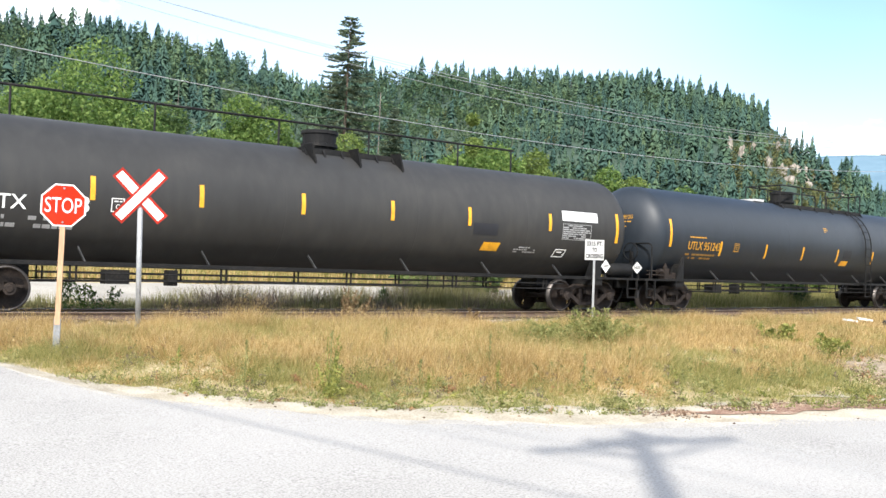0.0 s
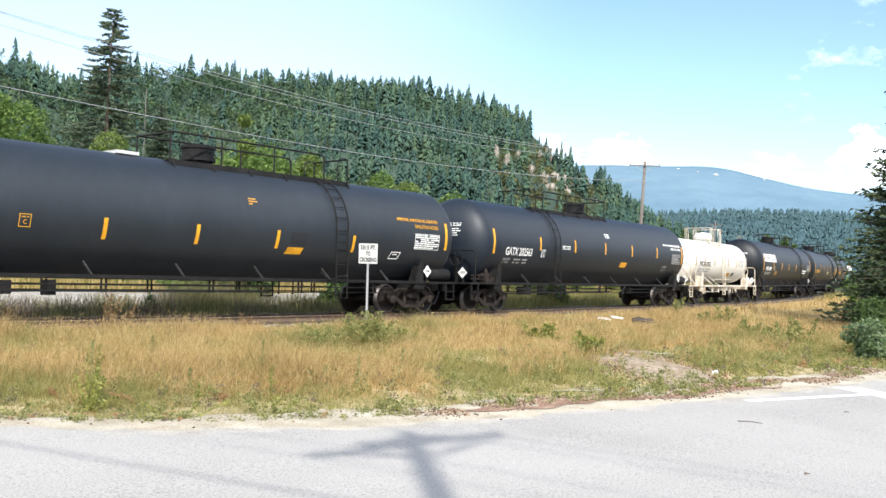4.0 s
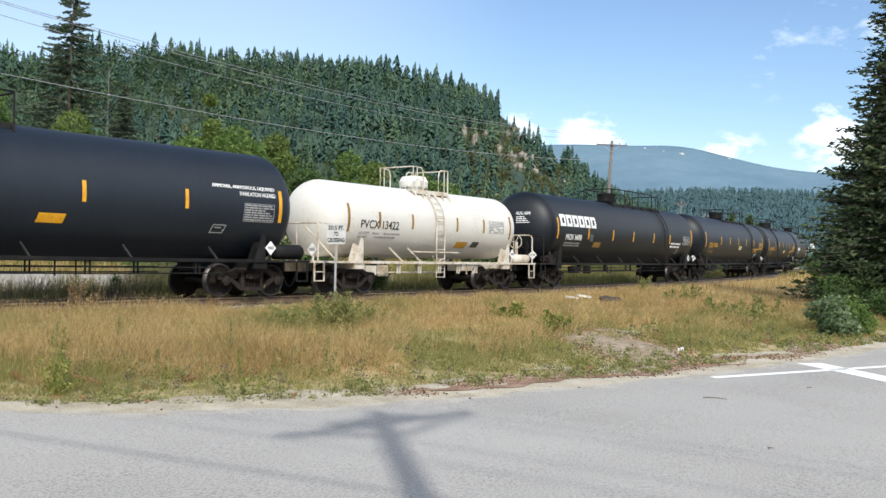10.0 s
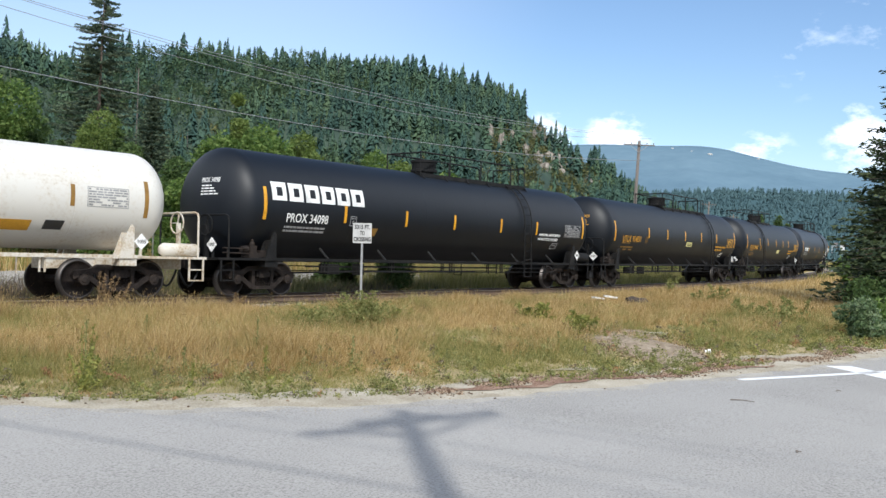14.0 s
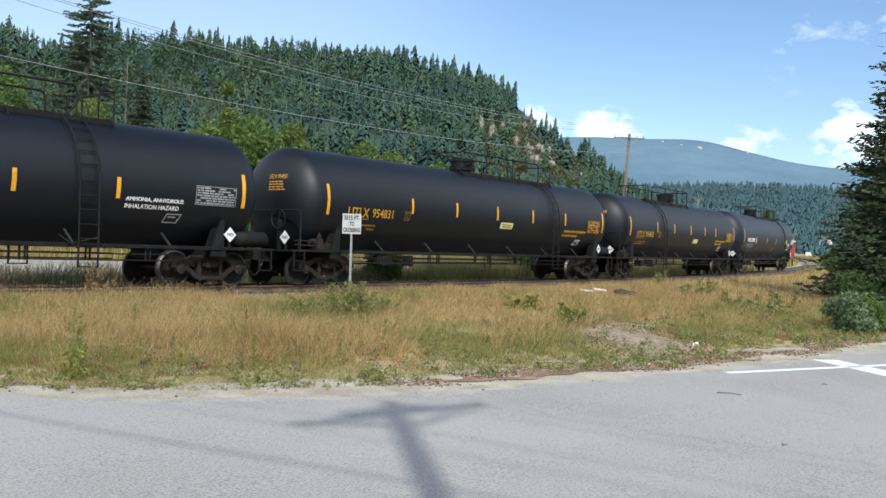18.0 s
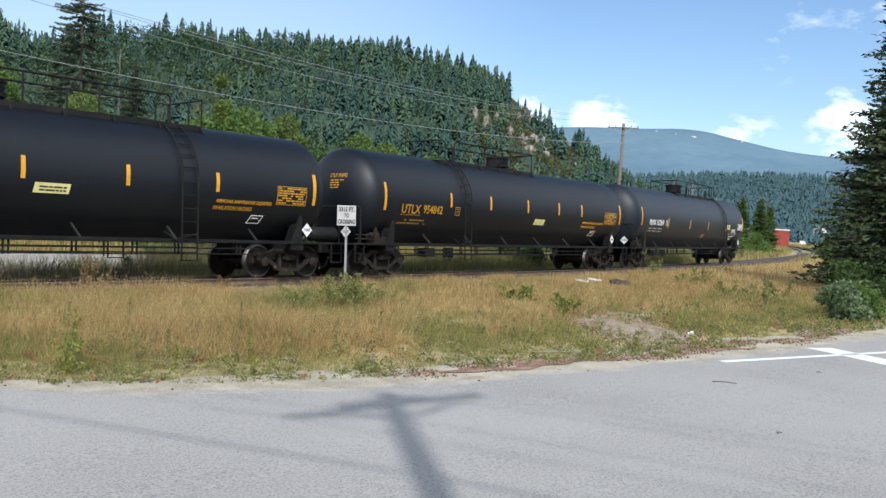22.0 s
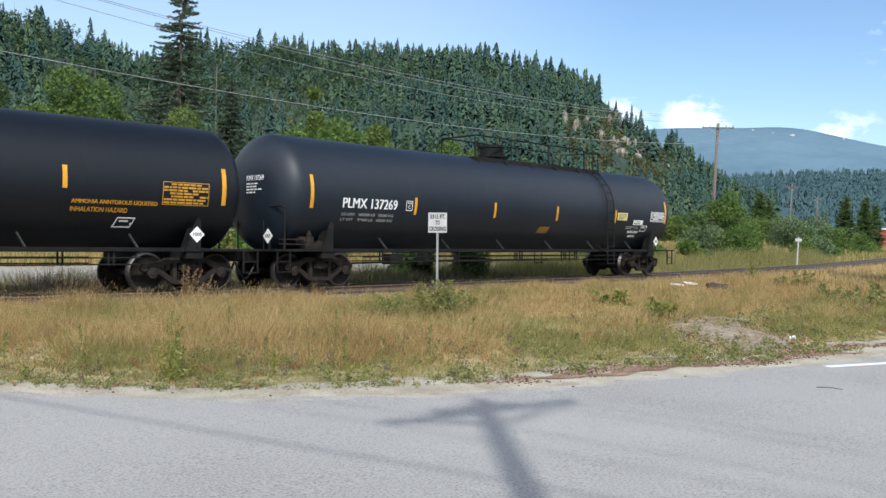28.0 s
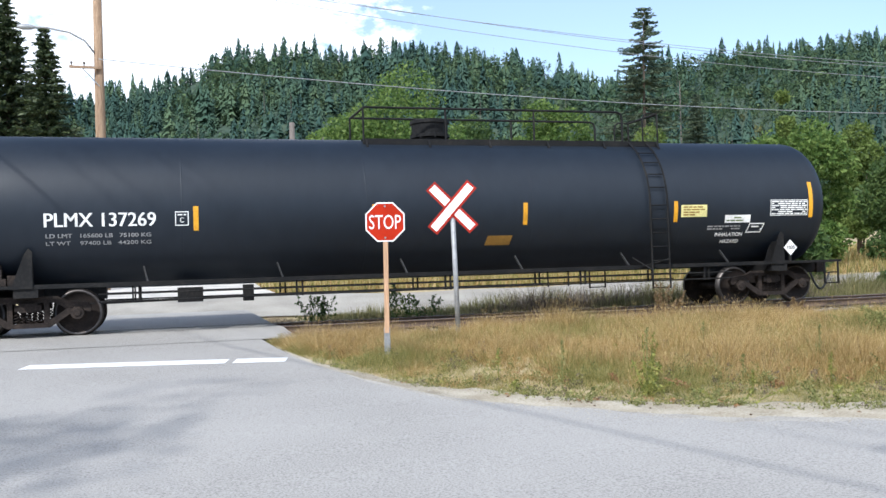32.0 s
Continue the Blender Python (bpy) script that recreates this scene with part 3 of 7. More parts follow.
tagged(new("bare_soil", patch("bare_soil", 17.0, 8.7, 3.5, 1.15, 0.80, 0.05, M["wood_chips"], 3)), "bare brown soil with wood chips on the bank", "soil", kind="stuff")
tagged(new("bare_sand", patch("bare_sand", 13.2, 7.3, 1.1, 0.16, -0.2, 0.0, M["sand"], 5)), "pale sandy bare patch beside the road", "soil", kind="stuff")

bx_ = np.arange(8.6, 16.2, 0.12)
b0_ = road_edge(bx_) + 0.16 + 0.10 * np.sin(bx_ * 2.3) + 0.06 * np.sin(bx_ * 7.1)
b1_ = b0_ + (0.34 + 0.14 * np.sin(bx_ * 1.7 + 1) + 0.10 * np.sin(bx_ * 5.3)) * smooth(8.6, 9.4, bx_) * smooth(16.2, 14.6, bx_) + 0.01
tagged(new("bark_strip", columns("bark_strip", bx_, b0_, b1_, 4, lambda x, y: np.maximum(ground_z(x, y), road_z(x, y) + 0.004) + 0.021, M["bark_litter"])), "strip of reddish-brown bark litter along the road edge", "litter", kind="stuff")
tagged(new("pale_slab", patch("pale_slab", 19.0, 9.0, 0.6, 0.2, -0.15, 0.04, M["pale_gravel"], 8)), "pale bare hard patch on the bank", "soil", kind="stuff")

# painted lines
marks = []
def line(name, a, b, w, label, mat="paint"):
    a, b = Vector(a), Vector(b)
    d = (b - a).normalized()
    s = Vector((-d.y, d.x)) * w / 2
    n = max(2, int((b - a).length / 0.5))
    vs, fs = [], []
    for i in range(n + 1):
        p = a + (b - a) * i / n
        for q in (p - s, p + s):
            vs.append((q.x, q.y, float(road_z(q.x, q.y)) + 0.0165))
    fs = [(2 * i, 2 * i + 2, 2 * i + 3, 2 * i + 1) for i in range(n)]
    return tagged(new(name, raw_mesh(name, vs, fs, M[mat])), label, "road marking", kind="structure")


line("stop_line", (-1.62, 15.85), (1.40, 15.08), 0.52, "white painted stop line on the asphalt")
line("stop_line", (1.51, 15.052), (2.30, 14.85), 0.52, "white painted stop line on the asphalt beyond a crack")
line("edge_line", (13.7, 5.25), (30, -0.35), 0.16, "white painted edge line on the asphalt")
line("stop_line", (14.6, 1.25), (17.15, 4.85), 0.55, "white painted line across the road")

# rails, ties, ballast
def along(name, s0, s1, step, section, mat, smooth_faces=False):
    """Sweeps a cross-section of (lateral, height) along the canted track; lateral is positive away from the road."""
    ss = np.arange(s0, s1 + 1e-6, step)
    c, si = math.cos(radians(CANT)), math.sin(radians(CANT))
    vs, fs, k = [], [], len(section)
    for s in ss:
        x, y, h = on_track(s)
        for u, w in section:
            lat, z = u * c + w * si, w * c - u * si
            vs.append((x - math.sin(h) * lat, y + math.cos(h) * lat, z))
    for i in range(len(ss) - 1):
        fs += [(i * k + j, i * k + (j + 1) % k, (i + 1) * k + (j + 1) % k, (i + 1) * k + j) for j in range(k)]
    return raw_mesh(name, vs, fs, mat, smooth_faces)


track = thing("railway_track", "curved single railway track with rusty rails on wooden ties", "railway track", kind="structure")
for u in (-0.7525, 0.7525):
    r = part("rail", along("rail", -150, 230, 2.0, [(u - 0.07, -0.17), (u + 0.07, -0.17), (u + 0.07, -0.155), (u + 0.012, -0.13), (u + 0.012, -0.045), (u + 0.036, -0.035), (u + 0.036, -0.006), (u - 0.036, -0.006), (u - 0.036, -0.035), (u - 0.012, -0.045), (u - 0.012, -0.13), (u - 0.07, -0.155)], M["rail"]), None, track)
    part("running_surface", along("running_surface", -150, 230, 2.0, [(u - 0.034, -0.006), (u + 0.034, -0.006), (u + 0.03, 0.0), (u - 0.03, 0.0)], M["railhead"]), None, r)
tagged(new("ballast", along("ballast", -150, 260, 1.0, [(-2.75, -0.45), (-2.2, -0.26), (-1.5, -0.215), (1.5, -0.215), (2.2, -0.33), (2.75, -0.55)], M["ballast"])), "grey-brown stone ballast bed of the railway", "ballast", kind="structure")

# ---------------------------------------------------------------- tank cars
WR = 0.457


def wheelset_mesh():
    s = Shape()
    for sg in (-1, 1):
        prof = [(0.66, 0.0), (0.66, 0.09), (0.675, 0.11), (0.70, 0.35), (0.685, 0.395), (0.685, 0.482), (0.715, 0.478), (0.728, 0.459), (0.815, 0.452), (0.815, 0.405), (0.775, 0.385), (0.765, 0.15), (0.80, 0.11), (0.83, 0.10), (0.83, 0.0)]
        s.lathe([(a * sg, r) for a, r in prof], 40, "y")
    s.lathe([(-1.05, 0.0), (-1.05, 0.07), (-0.83, 0.075), (-0.6, 0.085), (0.6, 0.085), (0.83, 0.075), (1.05, 0.07), (1.05, 0.0)], 12, "y")
    def pick(q):
        c = q.center
        rr = math.hypot(c.x, c.z)
        return 1 if rr > 0.44 or (rr > 0.40 and abs(c.y) > 0.79) else 0
    return s.mesh("wheelset", None, True, [M["wheel"], M["tread"]], pick)


def sideframe_mesh(mat):
    s = Shape()
    for y0, y1, arc in ((-1.06, -0.93, [(-1.16, 0.56), (-1.10, 0.66), (-0.72, 0.70), (-0.52, 0.80), (0.52, 0.80), (0.72, 0.70), (1.10, 0.66), (1.16, 0.56), (1.12, 0.47), (1.02, 0.50), (0.98, 0.58), (0.80, 0.58), (0.74, 0.52), (0.66, 0.56), (0.50, 0.67), (-0.50, 0.67), (-0.66, 0.56), (-0.74, 0.52), (-0.80, 0.58), (-0.98, 0.58), (-1.02, 0.50), (-1.12, 0.47)]),):
        k = len(arc)
        s.plate(arc, y0, y1)
    # lower tension member, columns and spring seat
    for sg in (-1, 1):
        s.beam((sg * 0.80, -1.0, 0.545), (sg * 0.36, -1.0, 0.245), 0.13, 0.12)
        s.beam((sg * 0.33, -1.0, 0.24), (sg * 0.33, -1.0, 0.70), 0.14, 0.10, (1, 0, 0))
        s.lathe([(-1.13, 0.0), (-1.13, 0.06), (-1.11, 0.085), (-1.11, 0.125), (-0.90, 0.135), (-0.90, 0.0)], 14, "y", (sg * 0.889, 0, WR))
    s.box(-0.38, 0.38, -1.08, -0.92, 0.19, 0.28)
    return s.mesh("sideframe", mat)


def spring_mesh():
    pts = []
    for j in range(29):
        a = j / 28 * 2 * math.pi * 3.5
        pts.append((0.045 * math.cos(a), -1.0 + 0.045 * math.sin(a), 0.28 + 0.22 * j / 28))
    return Shape().tube(pts, 0.013, 5).mesh("spring", M["truck"], True)


WHEELSET, SIDEFRAME, SPRING = wheelset_mesh(), sideframe_mesh(M["truck"]), spring_mesh()
bs = Shape().box(-0.17, 0.17, -1.12, 1.12, 0.50, 0.67).lathe([(0.6, 0.0), (0.6, 0.30), (0.80, 0.28), (0.80, 0.0)], 20, "z")
bs.box(-0.24, 0.24, -1.10, -0.98, 0.52, 0.64).box(-0.24, 0.24, 0.98, 1.10, 0.52, 0.64)
for sg in (-1, 1):
    bs.beam((sg * 0.40, -0.62, 0.34), (sg * 0.40, 0.62, 0.34), 0.09, 0.14)
BOLSTER = bs.mesh("truck", M["truck"])
spin = []


def make_truck(car, x):
    t = part("truck", BOLSTER, None, car, "brown dusty cast-steel freight truck", pose(x, 0, 0))
    for rz in (0, 180):
        part("sideframe", SIDEFRAME, None, t, m=pose(0, 0, 0, 0, 0, rz))
        for i in range(5):
            part("spring", SPRING, None, t, m=pose(0, 0, 0, 0, 0, rz) @ pose(-0.22 + 0.11 * i, 0, 0))
    for dx in (-0.889, 0.889):
        w = part("wheelset", WHEELSET, None, t, "rusty steel wheels with polished treads", pose(dx, 0, WR))
        spin.append((w, dx))
    return t


def on_shell(x, w, R, hc, out=0.004, side=-1):
    """A pose on the tank's flank at height w, its z axis outward."""
    a = math.asin(max(-1, min(1, (w - hc) / R)))
    rr = R + out
    return pose(x, side * rr * math.cos(a), hc + rr * math.sin(a), 90 - math.degrees(a), 0, 0)


def decal(x0, x1, w0, w1, R, hc, out=0.006, lean=0.0):
    """A thin curved patch on the flank; lean shifts its foot backward."""
    s, n = Shape(), 4
    vs, fs = [], []
    for i in range(n + 1):
        w = w0 + (w1 - w0) * i / n
        a = math.asin(max(-1, min(1, (w - hc) / R)))
        for rr in (R + out, R + 0.0005):
            for x in (x0 + lean * (1 - i / n), x1 + lean * (1 - i / n)):
                vs.append((x, -rr * math.cos(a), hc + rr * math.sin(a)))
    for i in range(n):
        k = 4 * i
        fs += [(k, k + 1, k + 5, k + 4), (k + 2, k + 6, k + 7, k + 3), (k, k + 4, k + 6, k + 2), (k + 1, k + 3, k + 7, k + 5)]
    fs += [(0, 2, 3, 1), (4 * n, 4 * n + 1, 4 * n + 3, 4 * n + 2)]
    return s.add(vs, fs)


def bars(x0, x1, w0, w1, rows, R, hc, seed=1, out=0.005, fill=0.5, gaps=0.25):
    """Rows of short bars: writing too small to read."""
    rnd = random.Random(seed)
    s = Shape()
    h = (w1 - w0) / rows
    for r in range(rows):
        w, x = w0 + h * (r + 0.5), x0
        while x < x1 - 0.03:
            l = min(rnd.uniform(0.05, 0.22), x1 - x)
            if rnd.random() > gaps:
                p = decal(x, x + l, w - h * fill / 2, w + h * fill / 2, R, hc, out)
                s.add(p.v, p.f)
            x += l + 0.025
    if not s.v:
        s.box(x0, x1, -R - 0.01, -R, w0, w1)
    return s


def frame_outline(x0, x1, w0, w1, R, hc, t=0.018, lean=0.0):
    s = Shape()
    for a in ((x0, x1, w0, w0 + t), (x0, x1, w1 - t, w1), (x0, x0 + t, w0 + t, w1 - t), (x1 - t, x1, w0 + t, w1 - t)):
        f0 = (a[2] - w0) / (w1 - w0)
        p = decal(a[0] + lean * (1 - (a[3] - w0) / (w1 - w0)), a[1] + lean * (1 - (a[3] - w0) / (w1 - w0)), a[2], a[3], R, hc, 0.005, lean * (a[3] - a[2]) / (w1 - w0))
        s.add(p.v, p.f)
    return s


def tank_shape(x0, x1, R, hc, head, seams=()):
    """A riveted-smooth welded tank with elliptical heads between x0 and x1 (ends of the straight shell)."""
    prof = [(x0 - head * math.cos(t), R * math.sin(t)) for t in np.linspace(0, math.pi / 2, 12)[:-1]]
    prof[0] = (x0 - head, 0.0)
    for v in np.linspace(x0, x1, 22):
        prof.append((v, R))
    prof += [(x1 + head * math.sin(t), R * math.cos(t)) for t in np.linspace(0, math.pi / 2, 12)[1:-1]] + [(x1 + head, 0.0)]
    s = Shape()
    s.lathe(prof, 64, "x", (0, 0, hc))
    return s


DIAMOND = Shape().plate([(0, -0.19), (0.19, 0), (0, 0.19), (-0.19, 0)], -0.012, 0.0).mesh("placard", M["placard"])
HOSE = Shape().tube([(-0.05 + 0.6 * t, -0.18, 0.68 - 0.42 * math.sin(math.pi * t)) for t in np.linspace(0, 1, 9)], 0.028, 6).mesh("brake_hose", M["letter_black"], True)
cs = Shape().box(-0.35, 0.30, -0.10, 0.10, 0.74, 0.94).box(0.28, 0.52, -0.16, 0.14, 0.70, 0.98)
COUPLER = cs.mesh("coupler", M["truck"])


def tank_car(label, f, r, tall, stripes, sw, tank="tank_black", frame_mat="frame_black", R=1.53, hc=2.455, head=0.78, ladder=None, platform=None, dome=None, dome_r=0.46, rail_top=0.64, full_rail=True, ends=None, reservoir=True, seams=None, stripe_mat="yellow", plac=0.3):
    """One tank car, with its middle between the trucks at its origin; the numbers are places along the train."""
    c = (f + r) / 2
    a = (r - f) / 2
    car = thing("tank_car", label, "tank car", "tank cars of the train")
    P = lambda n, s, m, par=car, lab="", **k: part(n, s, M[m] if isinstance(m, str) else m, par, lab, **k)
    x0, x1 = tall[0] - 0.14 - c, tall[1] + 0.14 - c
    if seams is None:
        seams = [x0 + (x1 - x0) * q for q in (0.2, 0.4, 0.6, 0.8)]
    shell = P("tank", tank_shape(x0, x1, R, hc, head, seams), tank, smooth=True)
    for q in seams:
        P("weld_seam", Shape().lathe([(q - 0.03, R - 0.004), (q - 0.012, R + 0.0012), (q + 0.012, R + 0.0012), (q + 0.03, R - 0.004)], 64, "x", (0, 0, hc)), tank, shell, smooth=True)
    e0, e1 = (-a - 1.80, a + 1.80) if ends is None else (ends[0] - c, ends[1] - c)
    top = hc + R
    # reflector stripes
    for q in stripes:
        P("reflector", decal(q - c - 0.05, q - c + 0.05, sw - 0.24, sw + 0.24, R, hc), stripe_mat, shell)
    for q in tall:
        P("reflector", decal(q - c - 0.055, q - c + 0.055, hc - 0.42, hc + 0.44, R, hc), stripe_mat, shell)
    # side sill, lower rails with their posts, slanted brackets
    for sd_ in (-1, 1):
        P("side_sill", Shape().box(-a - 0.3, a + 0.3, sd_ * 1.36 - 0.05, sd_ * 1.36 + 0.05, 0.945, 1.03), frame_mat)
        for w in (0.80, 0.655) if tank != "tank_white" else ():
            P("lower_rail", Shape().tube([(-a + 1.3, sd_ * 1.33, w), (a - 1.3, sd_ * 1.33, w)], 0.018, 6), frame_mat)
        k = 5
        for i in range(k):
            xx = -a + 2.0 + (2 * a - 4.0) * i / (k - 1)
            po = Shape()
            for dx in (-0.06, 0.06):
                po.box(xx + dx - 0.018, xx + dx + 0.018, sd_ * 1.33 - 0.018, sd_ * 1.33 + 0.018, 0.63, 0.96)
            P("rail_post", po, frame_mat)
        for i in range(k + 1 if tank != "tank_white" else 2):
            xx = -a + 1.9 + (2 * a - 3.6) * i / k
            ang = -0.86
            y_t = sd_ * (R * math.cos(ang) + 0.02)
            P("bracket", Shape().beam((xx + 0.24, y_t - sd_ * 0.02, hc + R * math.sin(ang) + 0.08), (xx + 0.33, sd_ * 1.33, 1.0), 0.045, 0.03, (1, 0, 0)), "bracket_grey" if frame_mat == "frame_black" else frame_mat)
    # draft sills, end decks, saddles
    for sg, xe in ((-1, e0), (1, e1)):
        xt = sg * a
        d = Shape().box(min(xt - sg * 1.4, xe), max(xt - sg * 1.4, xe), -0.34, 0.34, 0.70, 0.98)
        P("draft_sill", d, frame_mat)
        P("end_deck", Shape().box(min(xt + sg * 0.1, xe), max(xt + sg * 0.1, xe), -1.42, 1.42, 0.955, 1.015), frame_mat)
        P("bolster", Shape().box(xt - 0.22, xt + 0.22, -1.40, 1.40, 0.78, 0.95), frame_mat)
        for sd_ in (-1, 1):
            sa = Shape()
            sa.plate([(xt - 0.26, 0.95), (xt + 0.13, 0.95), (xt + 0.13, 1.66), (xt + 0.06, 1.73), (xt - 0.02, 1.60)], sd_ * 1.42 - 0.02, sd_ * 1.42 + 0.02)
            sa.plate([(xt - 0.26, 0.95), (xt + 0.13, 0.95), (xt + 0.10, 1.55), (xt - 0.02, 1.55)], sd_ * 1.15 - 0.02, sd_ * 1.15 + 0.02)
            sa.box(xt - 0.06, xt + 0.06, min(sd_ * 1.15, sd_ * 1.42), max(sd_ * 1.15, sd_ * 1.42), 1.0, 1.5)
            P("saddle", sa, frame_mat)
        if sg < 0 or tank == "tank_white":
            xh = xt - 1.46 if tank != "tank_white" else xe - sg * 0.25
            P("end_handrail", Shape().tube([(xh, -1.40, 1.0), (xh, -1.40, 1.98), (xh, -1.36, 2.07), (xh, -1.26, 2.11), (xh, 1.26, 2.11), (xh, 1.36, 2.07), (xh, 1.40, 1.98), (xh, 1.40, 1.0)], 0.026, 7), frame_mat)
            for y in (-0.55, 0.55):
                P("rail_post", Shape().tube([(xh, y, 1.0), (xh, y, 2.11)], 0.018, 6), frame_mat)
        if tank == "tank_white" and sg < 0:
            for y in (-1.40, 1.40):
                P("brace", Shape().beam((xe + 0.25, y * 0.6, 2.05), (xe + 1.05, y, 1.02), 0.05, 0.04), frame_mat)
                P("rail_post", Shape().tube([(xe + 1.05, y, 1.0), (xe + 1.05, y, 2.08), (xe + 0.3, y, 2.11)], 0.022, 6), frame_mat)
        hx_, hy_ = (xt - 1.66, -1.06) if sg < 0 else (xt + plac, -1.44)
        pl = P("placard_holder", Shape().box(hx_ - 0.03, hx_ + 0.03, hy_, hy_ + 0.04, 0.99, 1.30), frame_mat)
        part("placard", DIAMOND, None, pl, "white diamond hazard placard", pose(hx_, hy_ - 0.005, 1.34) if sg > 0 else pose(hx_ - 0.04, hy_ + 0.02, 1.34, 0, 0, -90))
        part("writing", text_mesh("1005", 0.12, M["letter_black"]), None, pl, m=pose(hx_, hy_ - 0.022, 1.34, 90, 0, 0) if sg > 0 else pose(hx_ - 0.056, hy_ + 0.02, 1.34, 90, 0, -90))
        part("coupler", COUPLER, None, car, "dusty cast-steel coupler", pose(xe, 0, 0, 0, 0, 0 if sg > 0 else 180))
        part("brake_hose", HOSE, None, car, m=pose(xe + (0.1 if sg > 0 else -0.1), 0, 0, 0, 0, 0 if sg > 0 else 180))
        st = Shape()
        for xx in (xe - sg * 0.10, xe - sg * 0.50):
            st.box(xx - 0.018, xx + 0.018, -1.43, -1.39, 0.42, 0.96)
        for w in (0.44, 0.70):
            st.box(min(xe - sg * 0.10, xe - sg * 0.50), max(xe - sg * 0.10, xe - sg * 0.50), -1.43, -1.39, w - 0.015, w + 0.015)
        P("sill_step", st, frame_mat)
        make_truck(car, xt)
    if reservoir:
        xe = e1 - 0.55
        white = tank == "tank_white"
        rr_, zr = (0.16, 1.18) if white else (0.21, 1.25)
        rs = Shape().lathe([(xe - 0.55, 0.0), (xe - 0.53, rr_ * 0.67), (xe - 0.45, rr_), (xe + 0.45, rr_), (xe + 0.53, rr_ * 0.67), (xe + 0.55, 0.0)], 20, "x", (0, -1.05, zr))
        P("air_reservoir", rs, frame_mat, smooth=True)
        wx = e1 - 0.42 if white else e0 + 0.12
        bw = Shape()
        bw.tube([(wx, -0.75 + 0.27 * math.cos(t), 1.85 + 0.27 * math.sin(t)) for t in np.linspace(0, 2 * math.pi, 17)], 0.02, 6)
        for t in (0, 2.09, 4.19):
            bw.tube([(wx, -0.75, 1.85), (wx, -0.75 + 0.27 * math.cos(t), 1.85 + 0.27 * math.sin(t))], 0.013, 5)
        bw.box(wx + 0.01, wx + 0.08, -0.80, -0.70, 1.0, 1.85)
        P("brake_wheel", bw, frame_mat)
    if tank != "tank_white":
        gx = -a - 0.55
        gear = P("brake_gear", Shape().box(gx - 0.16, gx + 0.20, -1.34, -1.02, 1.02, 1.16).box(gx - 0.10, gx + 0.12, -1.30, -1.06, 1.16, 1.34).lathe([(gx - 0.30, 0.0), (gx - 0.30, 0.09), (gx - 0.12, 0.10), (gx - 0.12, 0.0)], 12, "x", (0, -1.18, 1.24)), "truck")
        P("valve", Shape().lathe([(1.30, 0.07), (1.40, 0.075), (1.44, 0.04), (1.50, 0.035), (1.51, 0.0)], 10, "z", (gx + 0.04, -1.2, 0)), "truck", gear)
        P("valve_box", Shape().box(gx + 0.22, gx + 0.42, -1.32, -1.12, 1.03, 1.22), "truck", gear)
        P("brake_pipe", Shape().tube([(gx - 1.0, -1.28, 1.26), (gx - 0.2, -1.28, 1.26)], 0.018, 6).tube([(gx - 1.0, -1.28, 1.14), (gx + 0.3, -1.28, 1.12), (gx + 0.5, -1.2, 1.04)], 0.022, 6).tube([(gx - 0.85, -1.28, 1.02), (gx - 0.85, -1.28, 1.28)], 0.016, 6), "truck", gear)
    # underframe clutter
    un = Shape().box(-a * 0.55 - 1.0, -a * 0.55 - 0.5, -0.9, -0.55, 0.58, 0.88).box(-a * 0.42 - 0.78, -a * 0.42 - 0.58, -1.0, -0.7, 0.56, 0.9)
    un.tube([(-a + 1.1, -0.75, 0.62), (-a * 0.5, -0.75, 0.66), (a * 0.3, -0.6, 0.66)], 0.03, 6)
    un.box(a * 0.28, a * 0.28 + 0.02, -1.32, -1.28, 0.6, 0.95).box(a * 0.28 + 0.5, a * 0.28 + 0.52, -1.32, -1.28, 0.6, 0.95)
    P("brake_rigging", un, frame_mat)
    # ladder down the flank
    if ladder:
        for sd_ in (-1, 1):
            l0, l1 = ladder[0] - c, ladder[1] - c
            if l1 - l0 > 0.6:
                l1 = l0 + 0.48
            path = [(0, sd_ * (R + 0.07) * math.cos(t), hc + (R + 0.07) * math.sin(t)) for t in np.linspace(1.20, 0.0, 12)] + [(0, sd_ * (R + 0.07), 1.4), (0, sd_ * (R + 0.07), 0.48)]
            ld = P("ladder", Shape().tube([(l0 + q[0], q[1], q[2]) for q in path], 0.022, 6).tube([(l1 + q[0], q[1], q[2]) for q in path], 0.022, 6), frame_mat)
            for t in (1.0, 0.80, 0.60, 0.40, 0.20):
                y, z = sd_ * (R + 0.07) * math.cos(t), hc + (R + 0.07) * math.sin(t)
                P("rung", Shape().tube([(l0, y, z), (l1, y, z)], 0.014, 5), frame_mat, ld)
            for w in (2.4, 2.08, 1.76, 1.44, 1.12, 0.80, 0.50):
                P("rung", Shape().tube([(l0, sd_ * (R + 0.07), w), (l1, sd_ * (R + 0.07), w)], 0.014, 5), frame_mat, ld)
            P("ladder_stay", Shape().tube([(l0 - 0.35, sd_ * 1.36, 1.2), (l0, sd_ * (R + 0.07), 0.9)], 0.018, 5).tube([(l0 - 0.3, sd_ * 1.36, 0.95), (l1, sd_ * (R + 0.07), 1.15)], 0.018, 5), frame_mat, ld)
